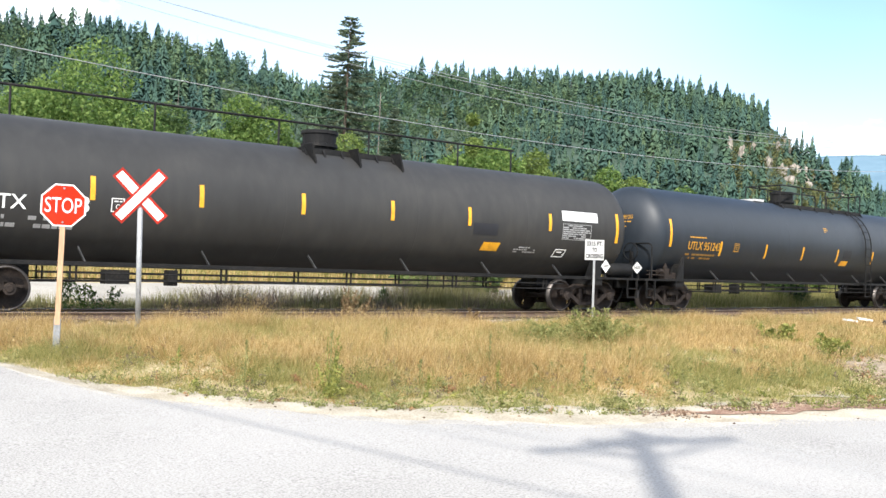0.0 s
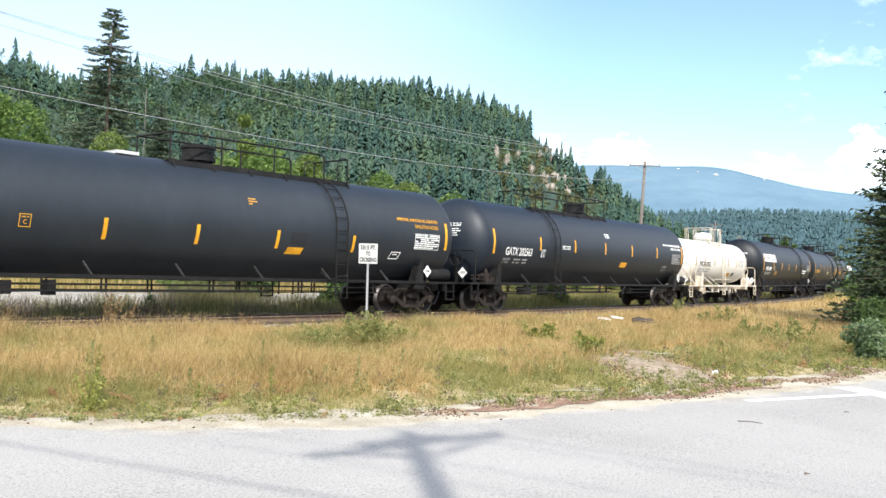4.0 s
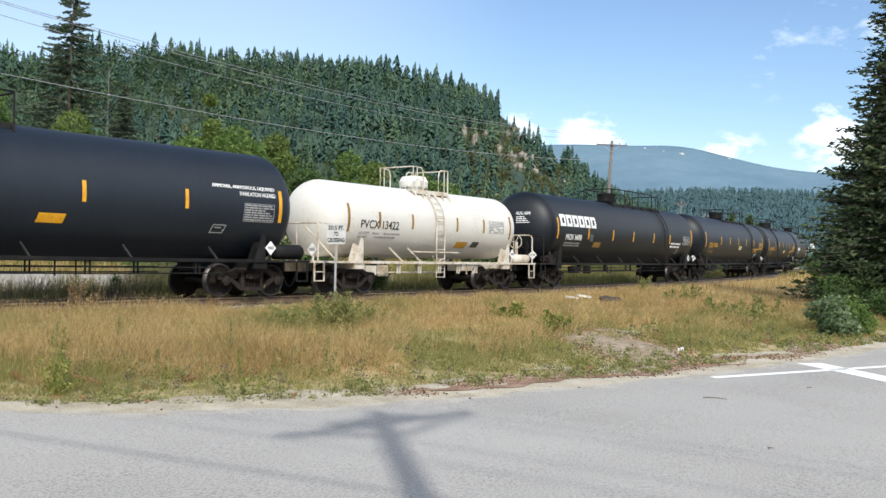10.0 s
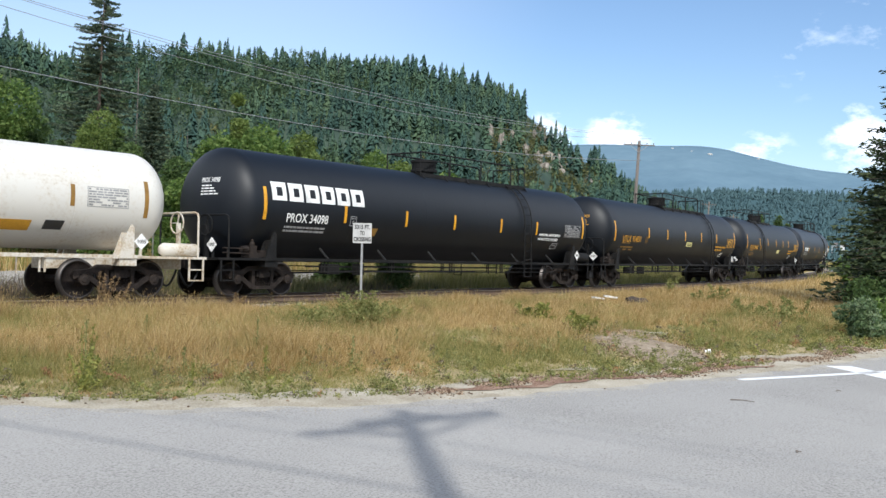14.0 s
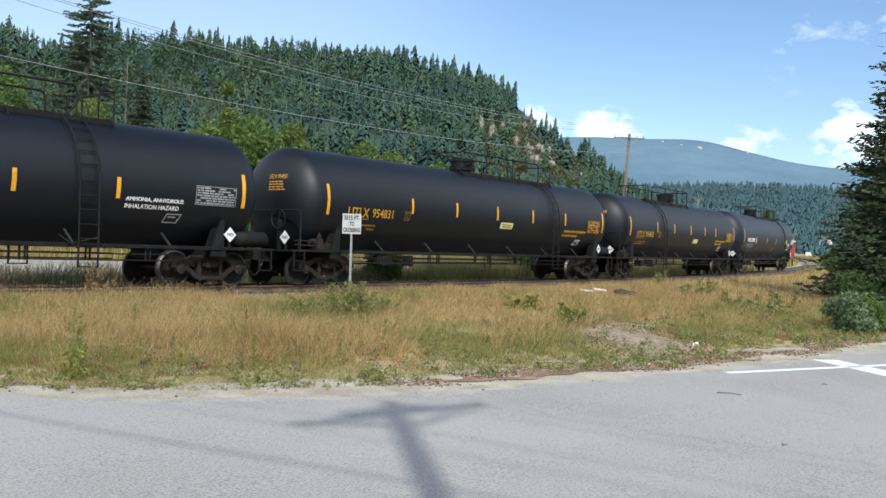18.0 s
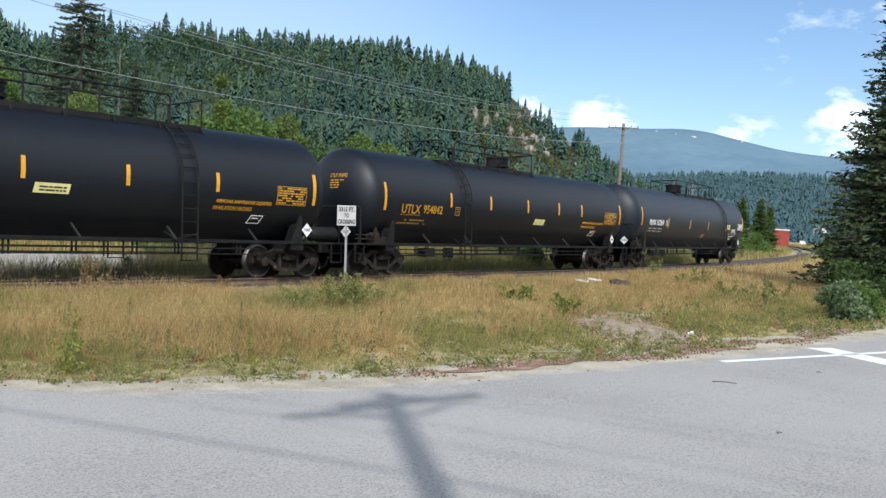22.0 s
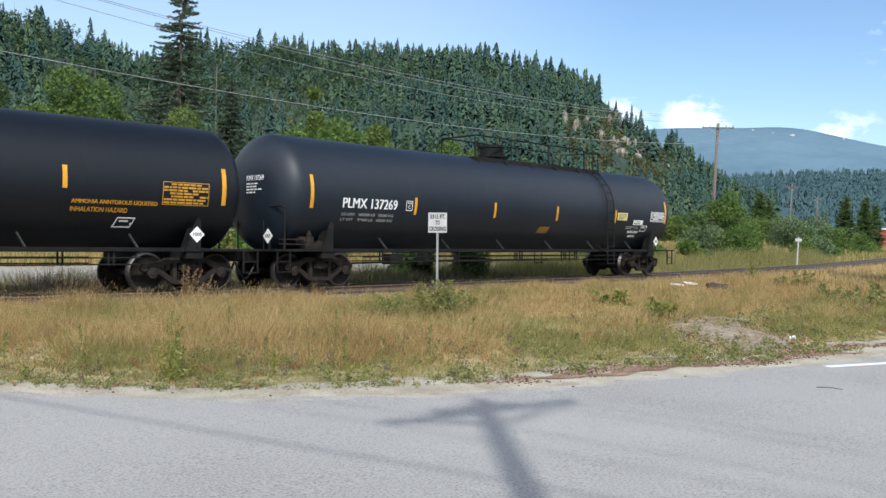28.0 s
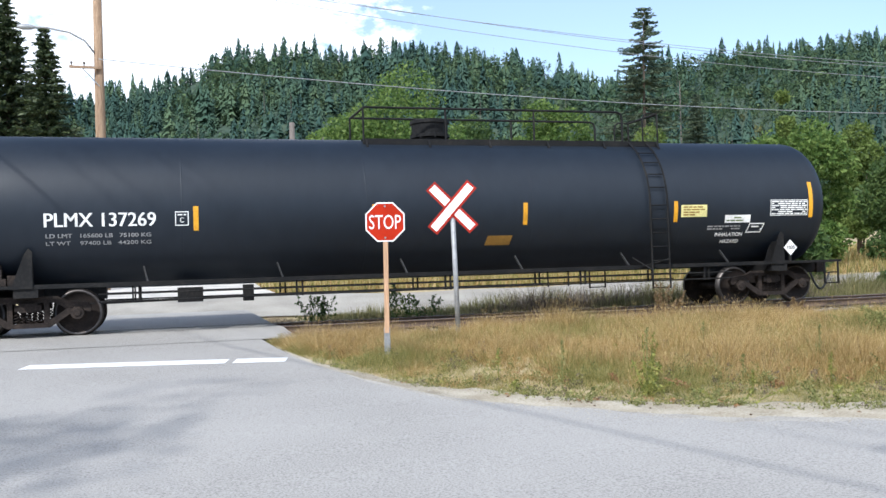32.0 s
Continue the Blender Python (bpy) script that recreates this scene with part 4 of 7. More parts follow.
    # walkway, railing and dome on top
    if platform:
        p0, p1 = platform[0] - c, platform[1] - c
        dm = (dome[0] + dome[1]) / 2 - c
        wy = 0.72
        wk = Shape()
        for y in (-wy, wy):
            wk.box(p0, p1, y - 0.03, y + 0.03, top - 0.19, top - 0.075)
            wk.box(p0, p1, min(y, y - math.copysign(0.30, y)), max(y, y - math.copysign(0.30, y)), top - 0.073, top - 0.05)
        for q in np.linspace(p0 + 0.05, p1 - 0.05, 6):
            wk.box(q - 0.03, q + 0.03, -wy + 0.03, wy - 0.03, top - 0.12, top - 0.075)
            for sd_ in (-1, 1):
                wk.beam((q, sd_ * (wy + 0.02), top - 0.09), (q, sd_ * 0.86, hc + math.sqrt(R * R - 0.86 ** 2) - 0.01), 0.045, 0.04)
        P("walkway", wk, frame_mat)
        hp = top + rail_top
        if full_rail:
            # one top rail a side, open beside the ladder, with a bar across either end
            rear = ladder is None or ladder[0] - c > (p0 + p1) / 2
            sg, pa, pb = (1, p0, p1) if rear else (-1, p1, p0)
            pe = pb - sg * 0.95
            for y in (-wy, wy):
                rg = P("railing", Shape().tube([(pa, y, hp - 0.02), (pa + sg * 0.04, y, hp), (pe - sg * 0.12, y, hp), (pe - sg * 0.03, y, hp - 0.05), (pe, y, hp - 0.18), (pe, y, top - 0.06)], 0.027, 7), frame_mat)
                for q in (pa, pa + (pe - pa) * 0.3, pa + (pe - pa) * 0.64):
                    P("rail_post", Shape().tube([(q, y, top - 0.18), (q, y, hp - 0.015)], 0.023, 6), frame_mat, rg)
                hoop = P("end_hoop", Shape().tube([(pb, y, top - 0.18), (pb, y, hp - 0.02), (pb - sg * 0.26, y, hp - 0.01), (pb - sg * 0.36, y, hp - 0.06), (pb - sg * 0.40, y, hp - 0.22)], 0.021, 7), frame_mat)
                P("rail_post", Shape().tube([(pb - sg * 0.40, y, hp - 0.22), (pb - sg * 0.40, y, top - 0.06)], 0.018, 6), frame_mat, hoop)
            for q in (pa, pb):
                P("end_rail", Shape().tube([(q, -wy, hp - 0.02), (q, wy, hp - 0.02)], 0.027, 6), frame_mat)
        elif rail_top > 0.3:
            # two hoops, before and behind the dome, each with a bar across the end
            for q, sg in ((p0, 1), (p1, -1)):
                for y in (-wy, wy):
                    hoop = P("hoop_rail", Shape().tube([(q, y, top - 0.18), (q, y, hp), (q + sg * 0.42, y, hp - 0.01), (q + sg * 0.52, y, hp - 0.07), (q + sg * 0.56, y, hp - 0.22), (q + sg * 0.56, y, top - 0.10)], 0.024, 7), frame_mat)
                    P("rail_post", Shape().tube([(q + sg * 0.22, y, top - 0.10), (q + sg * 0.22, y, hp - 0.01)], 0.018, 6), frame_mat, hoop)
                P("end_rail", Shape().tube([(q, -wy, hp), (q, wy, hp)], 0.022, 6), frame_mat)
        dz = top - 0.06
        if dome_r > 0.46 and tank == "tank_white":
            dsh = Shape().lathe([(dz, 0.36), (dz + 0.12, 0.37), (dz + 0.16, 0.50), (dz + 0.34, 0.52), (dz + 0.52, 0.42), (dz + 0.58, 0.0)], 24, "z", (dm, 0, 0))
        else:
            dsh = Shape().lathe([(dz, dome_r * 0.72), (dz + 0.12, dome_r * 0.74), (dz + 0.13, dome_r), (dz + 0.20, dome_r), (dz + 0.21, dome_r * 0.9), (dz + 0.44, dome_r * 0.93), (dz + 0.45, dome_r), (dz + 0.53, dome_r), (dz + 0.54, dome_r * 0.93), (dz + 0.50, dome_r * 0.88), (dz + 0.49, 0.0)], 24, "z", (dm, 0, 0))
        db = P("dome", dsh, frame_mat if tank != "tank_white" else "tank_white", smooth=False)
        for t in np.linspace(0, 2 * math.pi, 9)[:-1]:
            P("bolt", Shape().lathe([(dz + 0.10, 0.03), (dz + 0.23, 0.03), (dz + 0.23, 0.0)], 6, "z", (dm + dome_r * 0.93 * math.cos(t), dome_r * 0.93 * math.sin(t), 0)), frame_mat, db)
    return car, shell, c


def lettering(shell, c, body, x0, x1, w, mat, R=1.53, hc=2.455, height=None, name="lettering"):
    """One line of letters fitted between two places along the train."""
    me = text_mesh(body, 0.4, M[mat], bold=0.0 if "M" in body else 0.007)
    if "M" in body:  # thickened by a second sheet beside the first
        pts, fcs = [v.co.copy() for v in me.vertices], [tuple(p.vertices) for p in me.polygons]
        k = len(pts)
        me = bpy.data.meshes.new(name)
        me.from_pydata([(p.x - 0.008, p.y, p.z) for p in pts] + [(p.x + 0.008, p.y, p.z + 0.0008) for p in pts], [], fcs + [tuple(i + k for i in f_) for f_ in fcs])
        me.materials.append(M[mat])
    xs = [v.co.x for v in me.vertices]
    ys = [v.co.y for v in me.vertices]
    kx = (x1 - x0) / (max(xs) - min(xs))
    ky = kx if height is None else height / (max(ys) - min(ys))
    me2 = me.copy()
    for v in me2.vertices:
        v.co.x, v.co.y = (v.co.x - (max(xs) + min(xs)) / 2) * kx, (v.co.y - (max(ys) + min(ys)) / 2) * ky
    return part(name, me2, None, shell, m=on_shell((x0 + x1) / 2 - c, w, R, hc, 0.006))


def head_marks(shell, c, body, t0, w, mat, seed, R=1.53, hc=2.455, head=0.78):
    """A line of letters and rows of bars on the forward head of the tank."""
    def on_head(u, z, out):
        return (t0 - 0.14 - c - head * math.sqrt(max(0.02, 1 - (u * u + (z - hc) ** 2) / R ** 2)) - out, -u, z)
    me = text_mesh(body, 0.4, M[mat]).copy()
    xs, ys = [v.co.x for v in me.vertices], [v.co.y for v in me.vertices]
    for v in me.vertices:
        u = 0.02 + 0.62 * (v.co.x - min(xs)) / (max(xs) - min(xs))
        z = w + 0.13 * ((v.co.y - min(ys)) / (max(ys) - min(ys)) - 0.5)
        v.co = on_head(u, z, 0.008 if v.co.z > 0 else 0.004)
    part("lettering", me, None, shell)
    rnd, s = random.Random(seed), Shape()
    for i in range(4):
        u, z = 0.04, w - 0.15 - 0.075 * i
        while u < 0.34 + 0.22 * rnd.random():
            l = rnd.uniform(0.06, 0.16)
            s.add([on_head(u, z - 0.016, 0.005), on_head(u + l, z - 0.016, 0.005), on_head(u + l, z + 0.016, 0.005), on_head(u, z + 0.016, 0.005)], [(0, 1, 2, 3)])
            u += l + 0.03
    part("writing", s, M[mat], shell)


def data_table(shell, c, x0, x1, w0, w1, mat, seed, R=1.53, hc=2.455):
    part("data_table", frame_outline(x0 - c, x1 - c, w0, w1, R, hc, 0.014), M[mat], shell)
    part("writing", bars(x0 - c + 0.03, x1 - c - 0.03, w0 + 0.02, w1 - 0.02, 7, R, hc, seed, fill=0.62, gaps=0.12), M[mat], shell)


def hazard_box(shell, c, x, w, mat, R=1.53, hc=2.455):
    part("stencil_box", frame_outline(x - c, x - c + 0.42, w - 0.11, w + 0.11, R, hc, 0.022, -0.07), M[mat], shell)
    part("writing", bars(x - c + 0.06, x - c + 0.36, w - 0.06, w + 0.06, 2, R, hc, 4), M[mat], shell)


def plate_c(shell, c, x, w, mat, R=1.53, hc=2.455):
    part("stencil_box", frame_outline(x - c, x - c + 0.26, w - 0.14, w + 0.14, R, hc, 0.018), M[mat], shell)
    lettering(shell, c, "C", x + 0.09, x + 0.17, w - 0.03, mat, R, hc, 0.10)
    part("writing", bars(x - c + 0.05, x - c + 0.21, w + 0.05, w + 0.10, 1, R, hc, 4, gaps=0), M[mat], shell)


BLACK = "clean black tank car with yellow reflector stripes rolling past"
cars = []

# weathered car with a small dome platform
car, sh, c = tank_car("weathered brown-black tank car with a small dome platform", 3.4, 20.15, (2.75, 20.83), (5.67, 7.95, 10.40, 12.86, 15.27, 18.13), 2.5, tank="tank_worn", platform=(10.75, 13.35), dome=(11.1, 12.1), rail_top=0.05, full_rail=False)
for q in (10.8, 12.05, 13.3):
    part("gusset", Shape().plate([(q - c - 0.02, 3.98), (q - c + 0.02, 3.98), (q - c + 0.14, 3.55), (q - c + 0.10, 3.50)], -1.12, -0.7), M["frame_black"], car)
hr = part("long_handrail", Shape().tube([(3.0 - c, 0.55, 4.72), (18.5 - c, 0.55, 4.72)], 0.032, 6), M["frame_black"], car)
for q in (4.5, 7.6, 10.75, 13.4, 16.4, 18.4):
    part("rail_post", Shape().tube([(q - c, 0.55, 3.85), (q - c, 0.55, 4.72)], 0.026, 6), M["frame_black"], hr)
lettering(sh, c, "TX", 3.92, 4.45, 2.14, "letter_white")
part("writing", bars(4.75 - c, 5.35 - c, 2.0, 2.28, 1, 1.53, 2.455, 8, fill=1.0, gaps=0.0), M["letter_white"], sh)
lettering(sh, c, "8", 5.42, 5.62, 2.16, "letter_white")
part("writing", bars(3.3 - c, 5.5 - c, 1.62, 1.92, 2, 1.53, 2.455, 9), M["letter_grey"], sh)
plate_c(sh, c, 6.05, 2.19, "letter_white")
part("panel", decal(15.85 - c, 16.42 - c, 1.64, 1.86, 1.53, 2.455, lean=-0.06), M["yellow"], sh, "yellow notice panel")
part("patch", decal(15.42 - c, 16.25 - c, 2.05, 2.35, 1.53, 2.455), M["dark_patch"], sh)
part("panel", decal(18.6 - c, 20.0 - c, 2.58, 2.86, 1.53, 2.455), M["placard"], sh, "white painted-out panel")
data_table(sh, c, 18.62, 19.75, 2.05, 2.5, "letter_grey", 3)
hazard_box(sh, c, 18.5, 1.66, "letter_white")
part("writing", bars(16.95 - c, 17.75 - c, 1.62, 1.8, 3, 1.53, 2.455, 12), M["letter_grey"], sh)
cars.append((car, c, 3.4, 20.15))

car, sh, c = tank_car("black tank car with yellow stencils and a railed walkway", 23.95, 39.77, (23.29, 40.91), (26.06, 28.81, 31.30, 33.86, 36.71), 2.06, ladder=(35.91, 36.36), platform=(30.97, 37.15), dome=(31.85, 32.80), tank="tank_slate")
lettering(sh, c, "UTLX 951243", 24.24, 25.99, 2.11, "letter_yellow", height=0.27)
part("writing", bars(24.29 - c, 25.17 - c, 2.34, 2.42, 1, 1.53, 2.455, 21, gaps=0), M["letter_yellow"], sh)
part("writing", bars(24.19 - c, 25.80 - c, 1.66, 1.88, 2, 1.53, 2.455, 22), M["letter_ochre"], sh)
plate_c(sh, c, 26.83, 2.13, "letter_yellow")
part("panel", decal(34.27 - c, 34.83 - c, 1.69, 1.87, 1.53, 2.455, lean=-0.06), M["yellow"], sh, "yellow notice panel")
part("patch", decal(34.35 - c, 34.93 - c, 1.98, 2.28, 1.53, 2.455), M["dark_patch"], sh)
part("top_cover", Shape().box(29.65 - c, 30.25 - c, -0.5, 0.1, 3.94, 4.02), M["sign_grey"], car, "white cover plate on the tank top")
lettering(sh, c, "AMMONIA, ANHYDROUS, LIQUEFIED", 38.55, 40.50, 2.90, "letter_yellow", height=0.12)
lettering(sh, c, "INHALATION HAZARD", 39.38, 40.50, 2.72, "letter_yellow", height=0.12)
data_table(sh, c, 39.38, 40.55, 2.02, 2.5, "letter_white", 5)
hazard_box(sh, c, 38.40, 1.79, "letter_white")
part("writing", bars(32.88 - c, 33.17 - c, 2.9, 3.1, 3, 1.53, 2.455, 25), M["letter_yellow"], sh)
head_marks(sh, c, "UTLX 951243", 23.29, 2.95, "letter_yellow", 1)
cars.append((car, c, 23.95, 39.77))

car, sh, c = tank_car(BLACK, 44.10, 60.24, (43.64, 60.81), (46.85, 49.61, 52.32, 54.98, 57.75), 2.5, ladder=(47.86, 48.27), platform=(47.38, 53.75), dome=(51.78, 52.88), tank="tank_grey")
lettering(sh, c, "LD LMT", 44.37, 44.85, 1.865, "letter_grey", height=0.09)
lettering(sh, c, "LT WT", 44.37, 44.78, 1.755, "letter_grey", height=0.09)
lettering(sh, c, "GATX 202563", 44.42, 46.24, 2.15, "letter_white", height=0.29)
part("writing", bars(45.0 - c, 46.02 - c, 1.70, 1.92, 2, 1.53, 2.455, 31), M["letter_grey"], sh)
plate_c(sh, c, 46.95, 2.14, "letter_white")
part("writing", bars(48.54 - c, 49.17 - c, 2.34, 2.5, 3, 1.53, 2.455, 32, gaps=0.05), M["letter_white"], sh)
part("panel", decal(53.97 - c, 54.60 - c, 1.76, 1.97, 1.53, 2.455, lean=-0.05), M["yellow"], sh, "yellow notice panel")
part("writing", bars(52.42 - c, 52.86 - c, 2.95, 3.15, 3, 1.53, 2.455, 33, gaps=0.05), M["letter_white"], sh)
lettering(sh, c, "AMMONIA, ANHYDROUS, LIQUEFIED", 58.53, 60.62, 2.90, "letter_white", height=0.11)
lettering(sh, c, "INHALATION HAZARD", 59.41, 60.62, 2.74, "letter_white", height=0.11)
data_table(sh, c, 59.55, 60.59, 2.02, 2.5, "letter_grey", 6)
hazard_box(sh, c, 58.63, 1.8, "letter_grey")
head_marks(sh, c, "GATX 202563", 43.64, 3.02, "letter_white", 2)
cars.append((car, c, 44.10, 60.24))

car, sh, c = tank_car("short white tank car with rust-streaked frame", 64.17, 72.66, (63.92, 73.25), (65.39, 67.10, 69.69, 71.40), 2.33, tank="tank_white", frame_mat="frame_white", R=1.19, hc=2.33, head=0.78, ladder=(68.34, 68.81), platform=(67.70, 69.72), dome=(68.19, 69.15), dome_r=0.5, rail_top=0.72, full_rail=False, ends=(62.08, 74.81), reservoir=True, stripe_mat="letter_ochre")
lettering(sh, c, "LD LMT", 64.45, 64.95, 1.90, "letter_grey", 1.19, 2.33, 0.08)
lettering(sh, c, "LT WT", 64.45, 64.88, 1.77, "letter_grey", 1.19, 2.33, 0.08)
lettering(sh, c, "PVCX 13422", 64.48, 66.36, 2.17, "letter_black", 1.19, 2.33, 0.26)
part("writing", bars(65.1 - c, 66.47 - c, 1.72, 1.95, 2, 1.19, 2.33, 41), M["letter_grey"], sh)
part("panel", decal(69.87 - c, 70.56 - c, 1.52, 1.74, 1.19, 2.33, lean=-0.03), M["letter_yellow"], sh, "ochre notice panel")
part("panel", decal(70.86 - c, 71.30 - c, 1.56, 1.76, 1.19, 2.33, lean=-0.03), M["letter_black"], sh, "black stencil panel")
data_table(sh, c, 71.75, 72.78, 2.1, 2.55, "letter_grey", 7, 1.19, 2.33)
part("step_board", Shape().box(66.96 - c, 69.63 - c, -1.30, -1.18, 1.33, 1.37), M["frame_white"], car)
cars.append((car, c, 64.17, 72.66))

car, sh, c = tank_car("black tank car with white block lettering", 76.88, 93.02, (76.52, 93.67), (79.59, 82.36, 84.89, 87.68, 90.10), 2.31, ladder=(89.11, 89.58), platform=(84.00, 90.41), dome=(84.58, 85.60))
for i in range(6):
    b0 = 76.76 + i * 0.62 - c
    o = Shape()
    for q in ((b0, b0 + 0.17, 2.56, 3.05), (b0 + 0.17, b0 + 0.52, 2.92, 3.05), (b0 + 0.38, b0 + 0.52, 2.66, 2.92), (b0 + 0.17, b0 + 0.52, 2.56, 2.68)):
        p = decal(*q, 1.53, 2.455)
        o.add(p.v, p.f)
    part("block_mark", o, M["letter_white"], sh, "bold white block mark")
lettering(sh, c, "PROX 34098", 77.31, 78.89, 2.12, "letter_white", height=0.25)
part("writing", bars(77.28 - c, 78.83 - c, 1.72, 1.92, 2, 1.53, 2.455, 51), M["letter_grey"], sh)
plate_c(sh, c, 79.81, 2.13, "letter_grey")
part("panel", decal(80.33 - c, 81.07 - c, 1.73, 1.96, 1.53, 2.455, lean=-0.05), M["letter_ochre"], sh, "faded yellow-green notice panel")
data_table(sh, c, 92.21, 93.43, 2.05, 2.52, "letter_grey", 8)
lettering(sh, c, "AMMONIA, ANHYDROUS", 90.31, 91.87, 2.08, "letter_white", height=0.11)
lettering(sh, c, "INHALATION HAZARD", 90.31, 91.77, 1.92, "letter_white", height=0.11)
hazard_box(sh, c, 91.48, 1.68, "letter_grey")
head_marks(sh, c, "PROX 34098", 76.52, 3.05, "letter_white", 3)
cars.append((car, c, 76.88, 93.02))

car, sh, c = tank_car("black tank car with large yellow stencilled marks", 97.17, 113.47, (96.69, 113.97), (100.58, 103.03, 105.57, 108.07, 110.63), 2.47, ladder=(109.52, 109.98), platform=(104.32, 110.69), dome=(104.85, 106.02))
lettering(sh, c, "UTLX", 97.55, 98.48, 2.15, "letter_yellow", height=0.29)
lettering(sh, c, "954831", 98.64, 99.62, 2.16, "letter_yellow", height=0.27)
part("writing", bars(97.56 - c, 98.52 - c, 1.93, 2.0, 1, 1.53, 2.455, 61, gaps=0), M["letter_ochre"], sh)
part("writing", bars(97.46 - c, 98.91 - c, 1.62, 1.84, 2, 1.53, 2.455, 62), M["letter_ochre"], sh)
plate_c(sh, c, 100.21, 2.15, "letter_ochre")
part("panel", decal(105.85 - c, 106.67 - c, 1.95, 2.17, 1.53, 2.455, lean=-0.03), M["sticker"], sh, "pale yellow emergency notice panel")
part("writing", bars(105.95 - c, 106.58 - c, 1.98, 2.12, 2, 1.53, 2.455, 63, out=0.009, gaps=0), M["letter_black"], sh)
data_table(sh, c, 112.61, 113.67, 2.0, 2.5, "letter_yellow", 9)
lettering(sh, c, "AMMONIA ANHYDROUS LIQUEFIED", 110.63, 112.46, 2.0, "letter_yellow", height=0.11)
lettering(sh, c, "INHALATION HAZARD", 110.58, 111.83, 1.84, "letter_yellow", height=0.11)
hazard_box(sh, c, 111.88, 1.58, "letter_white")
head_marks(sh, c, "UTLX 954831", 96.69, 3.08, "letter_yellow", 4)
cars.append((car, c, 97.17, 113.47))

car, sh, c = tank_car("black tank car with large yellow stencilled marks", 117.40, 133.24, (116.98, 133.93), (120.51, 123.01, 125.66, 128.13, 130.14), 2.5, ladder=(121.26, 121.65), platform=(120.83, 127.23), dome=(125.20, 126.38), plac=0.02, reservoir=False)
lettering(sh, c, "UTLX", 117.83, 118.80, 2.12, "letter_yellow", height=0.29)
lettering(sh, c, "954842", 118.97, 120.02, 2.14, "letter_yellow", height=0.27)
part("writing", bars(117.82 - c, 118.84 - c, 1.90, 1.97, 1, 1.53, 2.455, 71, gaps=0), M["letter_ochre"], sh)
part("writing", bars(117.77 - c, 119.24 - c, 1.62, 1.82, 2, 1.53, 2.455, 72), M["letter_ochre"], sh)
plate_c(sh, c, 120.79, 2.14, "letter_yellow")
part("panel", decal(126.29 - c, 127.08 - c, 1.82, 2.04, 1.53, 2.455, lean=-0.05), M["sticker"], sh, "pale yellow emergency notice panel")
data_table(sh, c, 132.36, 133.53, 2.0, 2.52, "letter_yellow", 10)
lettering(sh, c, "AMMONIA ANHYDROUS LIQUEFIED", 130.30, 132.26, 2.0, "letter_yellow", height=0.11)
lettering(sh, c, "INHALATION HAZARD", 130.30, 131.57, 1.84, "letter_yellow", height=0.11)
hazard_box(sh, c, 131.38, 1.58, "letter_white")
head_marks(sh, c, "UTLX 954842", 116.98, 3.08, "letter_yellow", 5)
cars.append((car, c, 117.40, 133.24))

car, sh, c = tank_car("black tank car with white stencils at the end of the train", 137.15, 154.06, (136.45, 154.92), (140.32, 143.97, 147.39, 151.17), 2.25, ladder=(150.45, 150.90), platform=(143.97, 151.25), dome=(145.22, 146.19), reservoir=False, tank="tank_grey", R=1.575, hc=2.49)
lettering(sh, c, "PLMX 137269", 137.51, 139.56, 2.25, "letter_white", height=0.27, R=1.575, hc=2.49)
lettering(sh, c, "LD LMT   165600 LB   75100 KG", 137.53, 139.46, 1.95, "letter_grey", height=0.08, R=1.575, hc=2.49)
lettering(sh, c, "LT WT    97400 LB   44200 KG", 137.53, 139.46, 1.81, "letter_grey", height=0.08, R=1.575, hc=2.49)
plate_c(sh, c, 139.92, 2.25, "letter_white", R=1.575, hc=2.49)
part("panel", decal(151.31 - c, 152.00 - c, 2.12, 2.40, 1.575, 2.49), M["sticker"], sh, "pale yellow emergency notice panel")
part("writing", bars(151.37 - c, 151.94 - c, 2.14, 2.38, 4, 1.575, 2.49, 81, out=0.009), M["letter_ochre"], sh)
part("panel", decal(146.54 - c, 147.12 - c, 1.58, 1.78, 1.575, 2.49, lean=-0.05), M["letter_ochre"], sh, "faded yellow notice panel")
data_table(sh, c, 153.76, 154.82, 2.12, 2.5, "letter_white", 11, R=1.575, hc=2.49)
part("panel", decal(152.51 - c, 153.21 - c, 1.97, 2.15, 1.575, 2.49), M["placard"], sh, "white-green notice panel")
part("writing", bars(152.56 - c, 153.06 - c, 1.99, 2.12, 2, 1.575, 2.49, 82, out=0.009), M["leaf_grey"], sh)
part("writing", bars(152.06 - c, 152.96 - c, 1.80, 1.92, 2, 1.575, 2.49, 83), M["letter_grey"], sh)
lettering(sh, c, "INHALATION", 152.31, 153.06, 1.70, "letter_white", height=0.10, R=1.575, hc=2.49)
lettering(sh, c, "HAZARD", 152.51, 153.01, 1.54, "letter_white", height=0.10, R=1.575, hc=2.49)
hazard_box(sh, c, 153.21, 1.84, "letter_white", R=1.575, hc=2.49)
head_marks(sh, c, "PLMX 137269", 136.45, 2.85, "letter_white", 6, R=1.575, hc=2.49)
cars.append((car, c, 137.15, 154.06))

# ---------------------------------------------------------------- signs and poles


def gz(x, y):
    return float(ground_z(x, y))


def facing(x, y):
    """The turn about z by which a thing's front (-y) looks at the road junction."""
    return math.degrees(math.atan2(y + 1.0, x + 0.5)) - 90


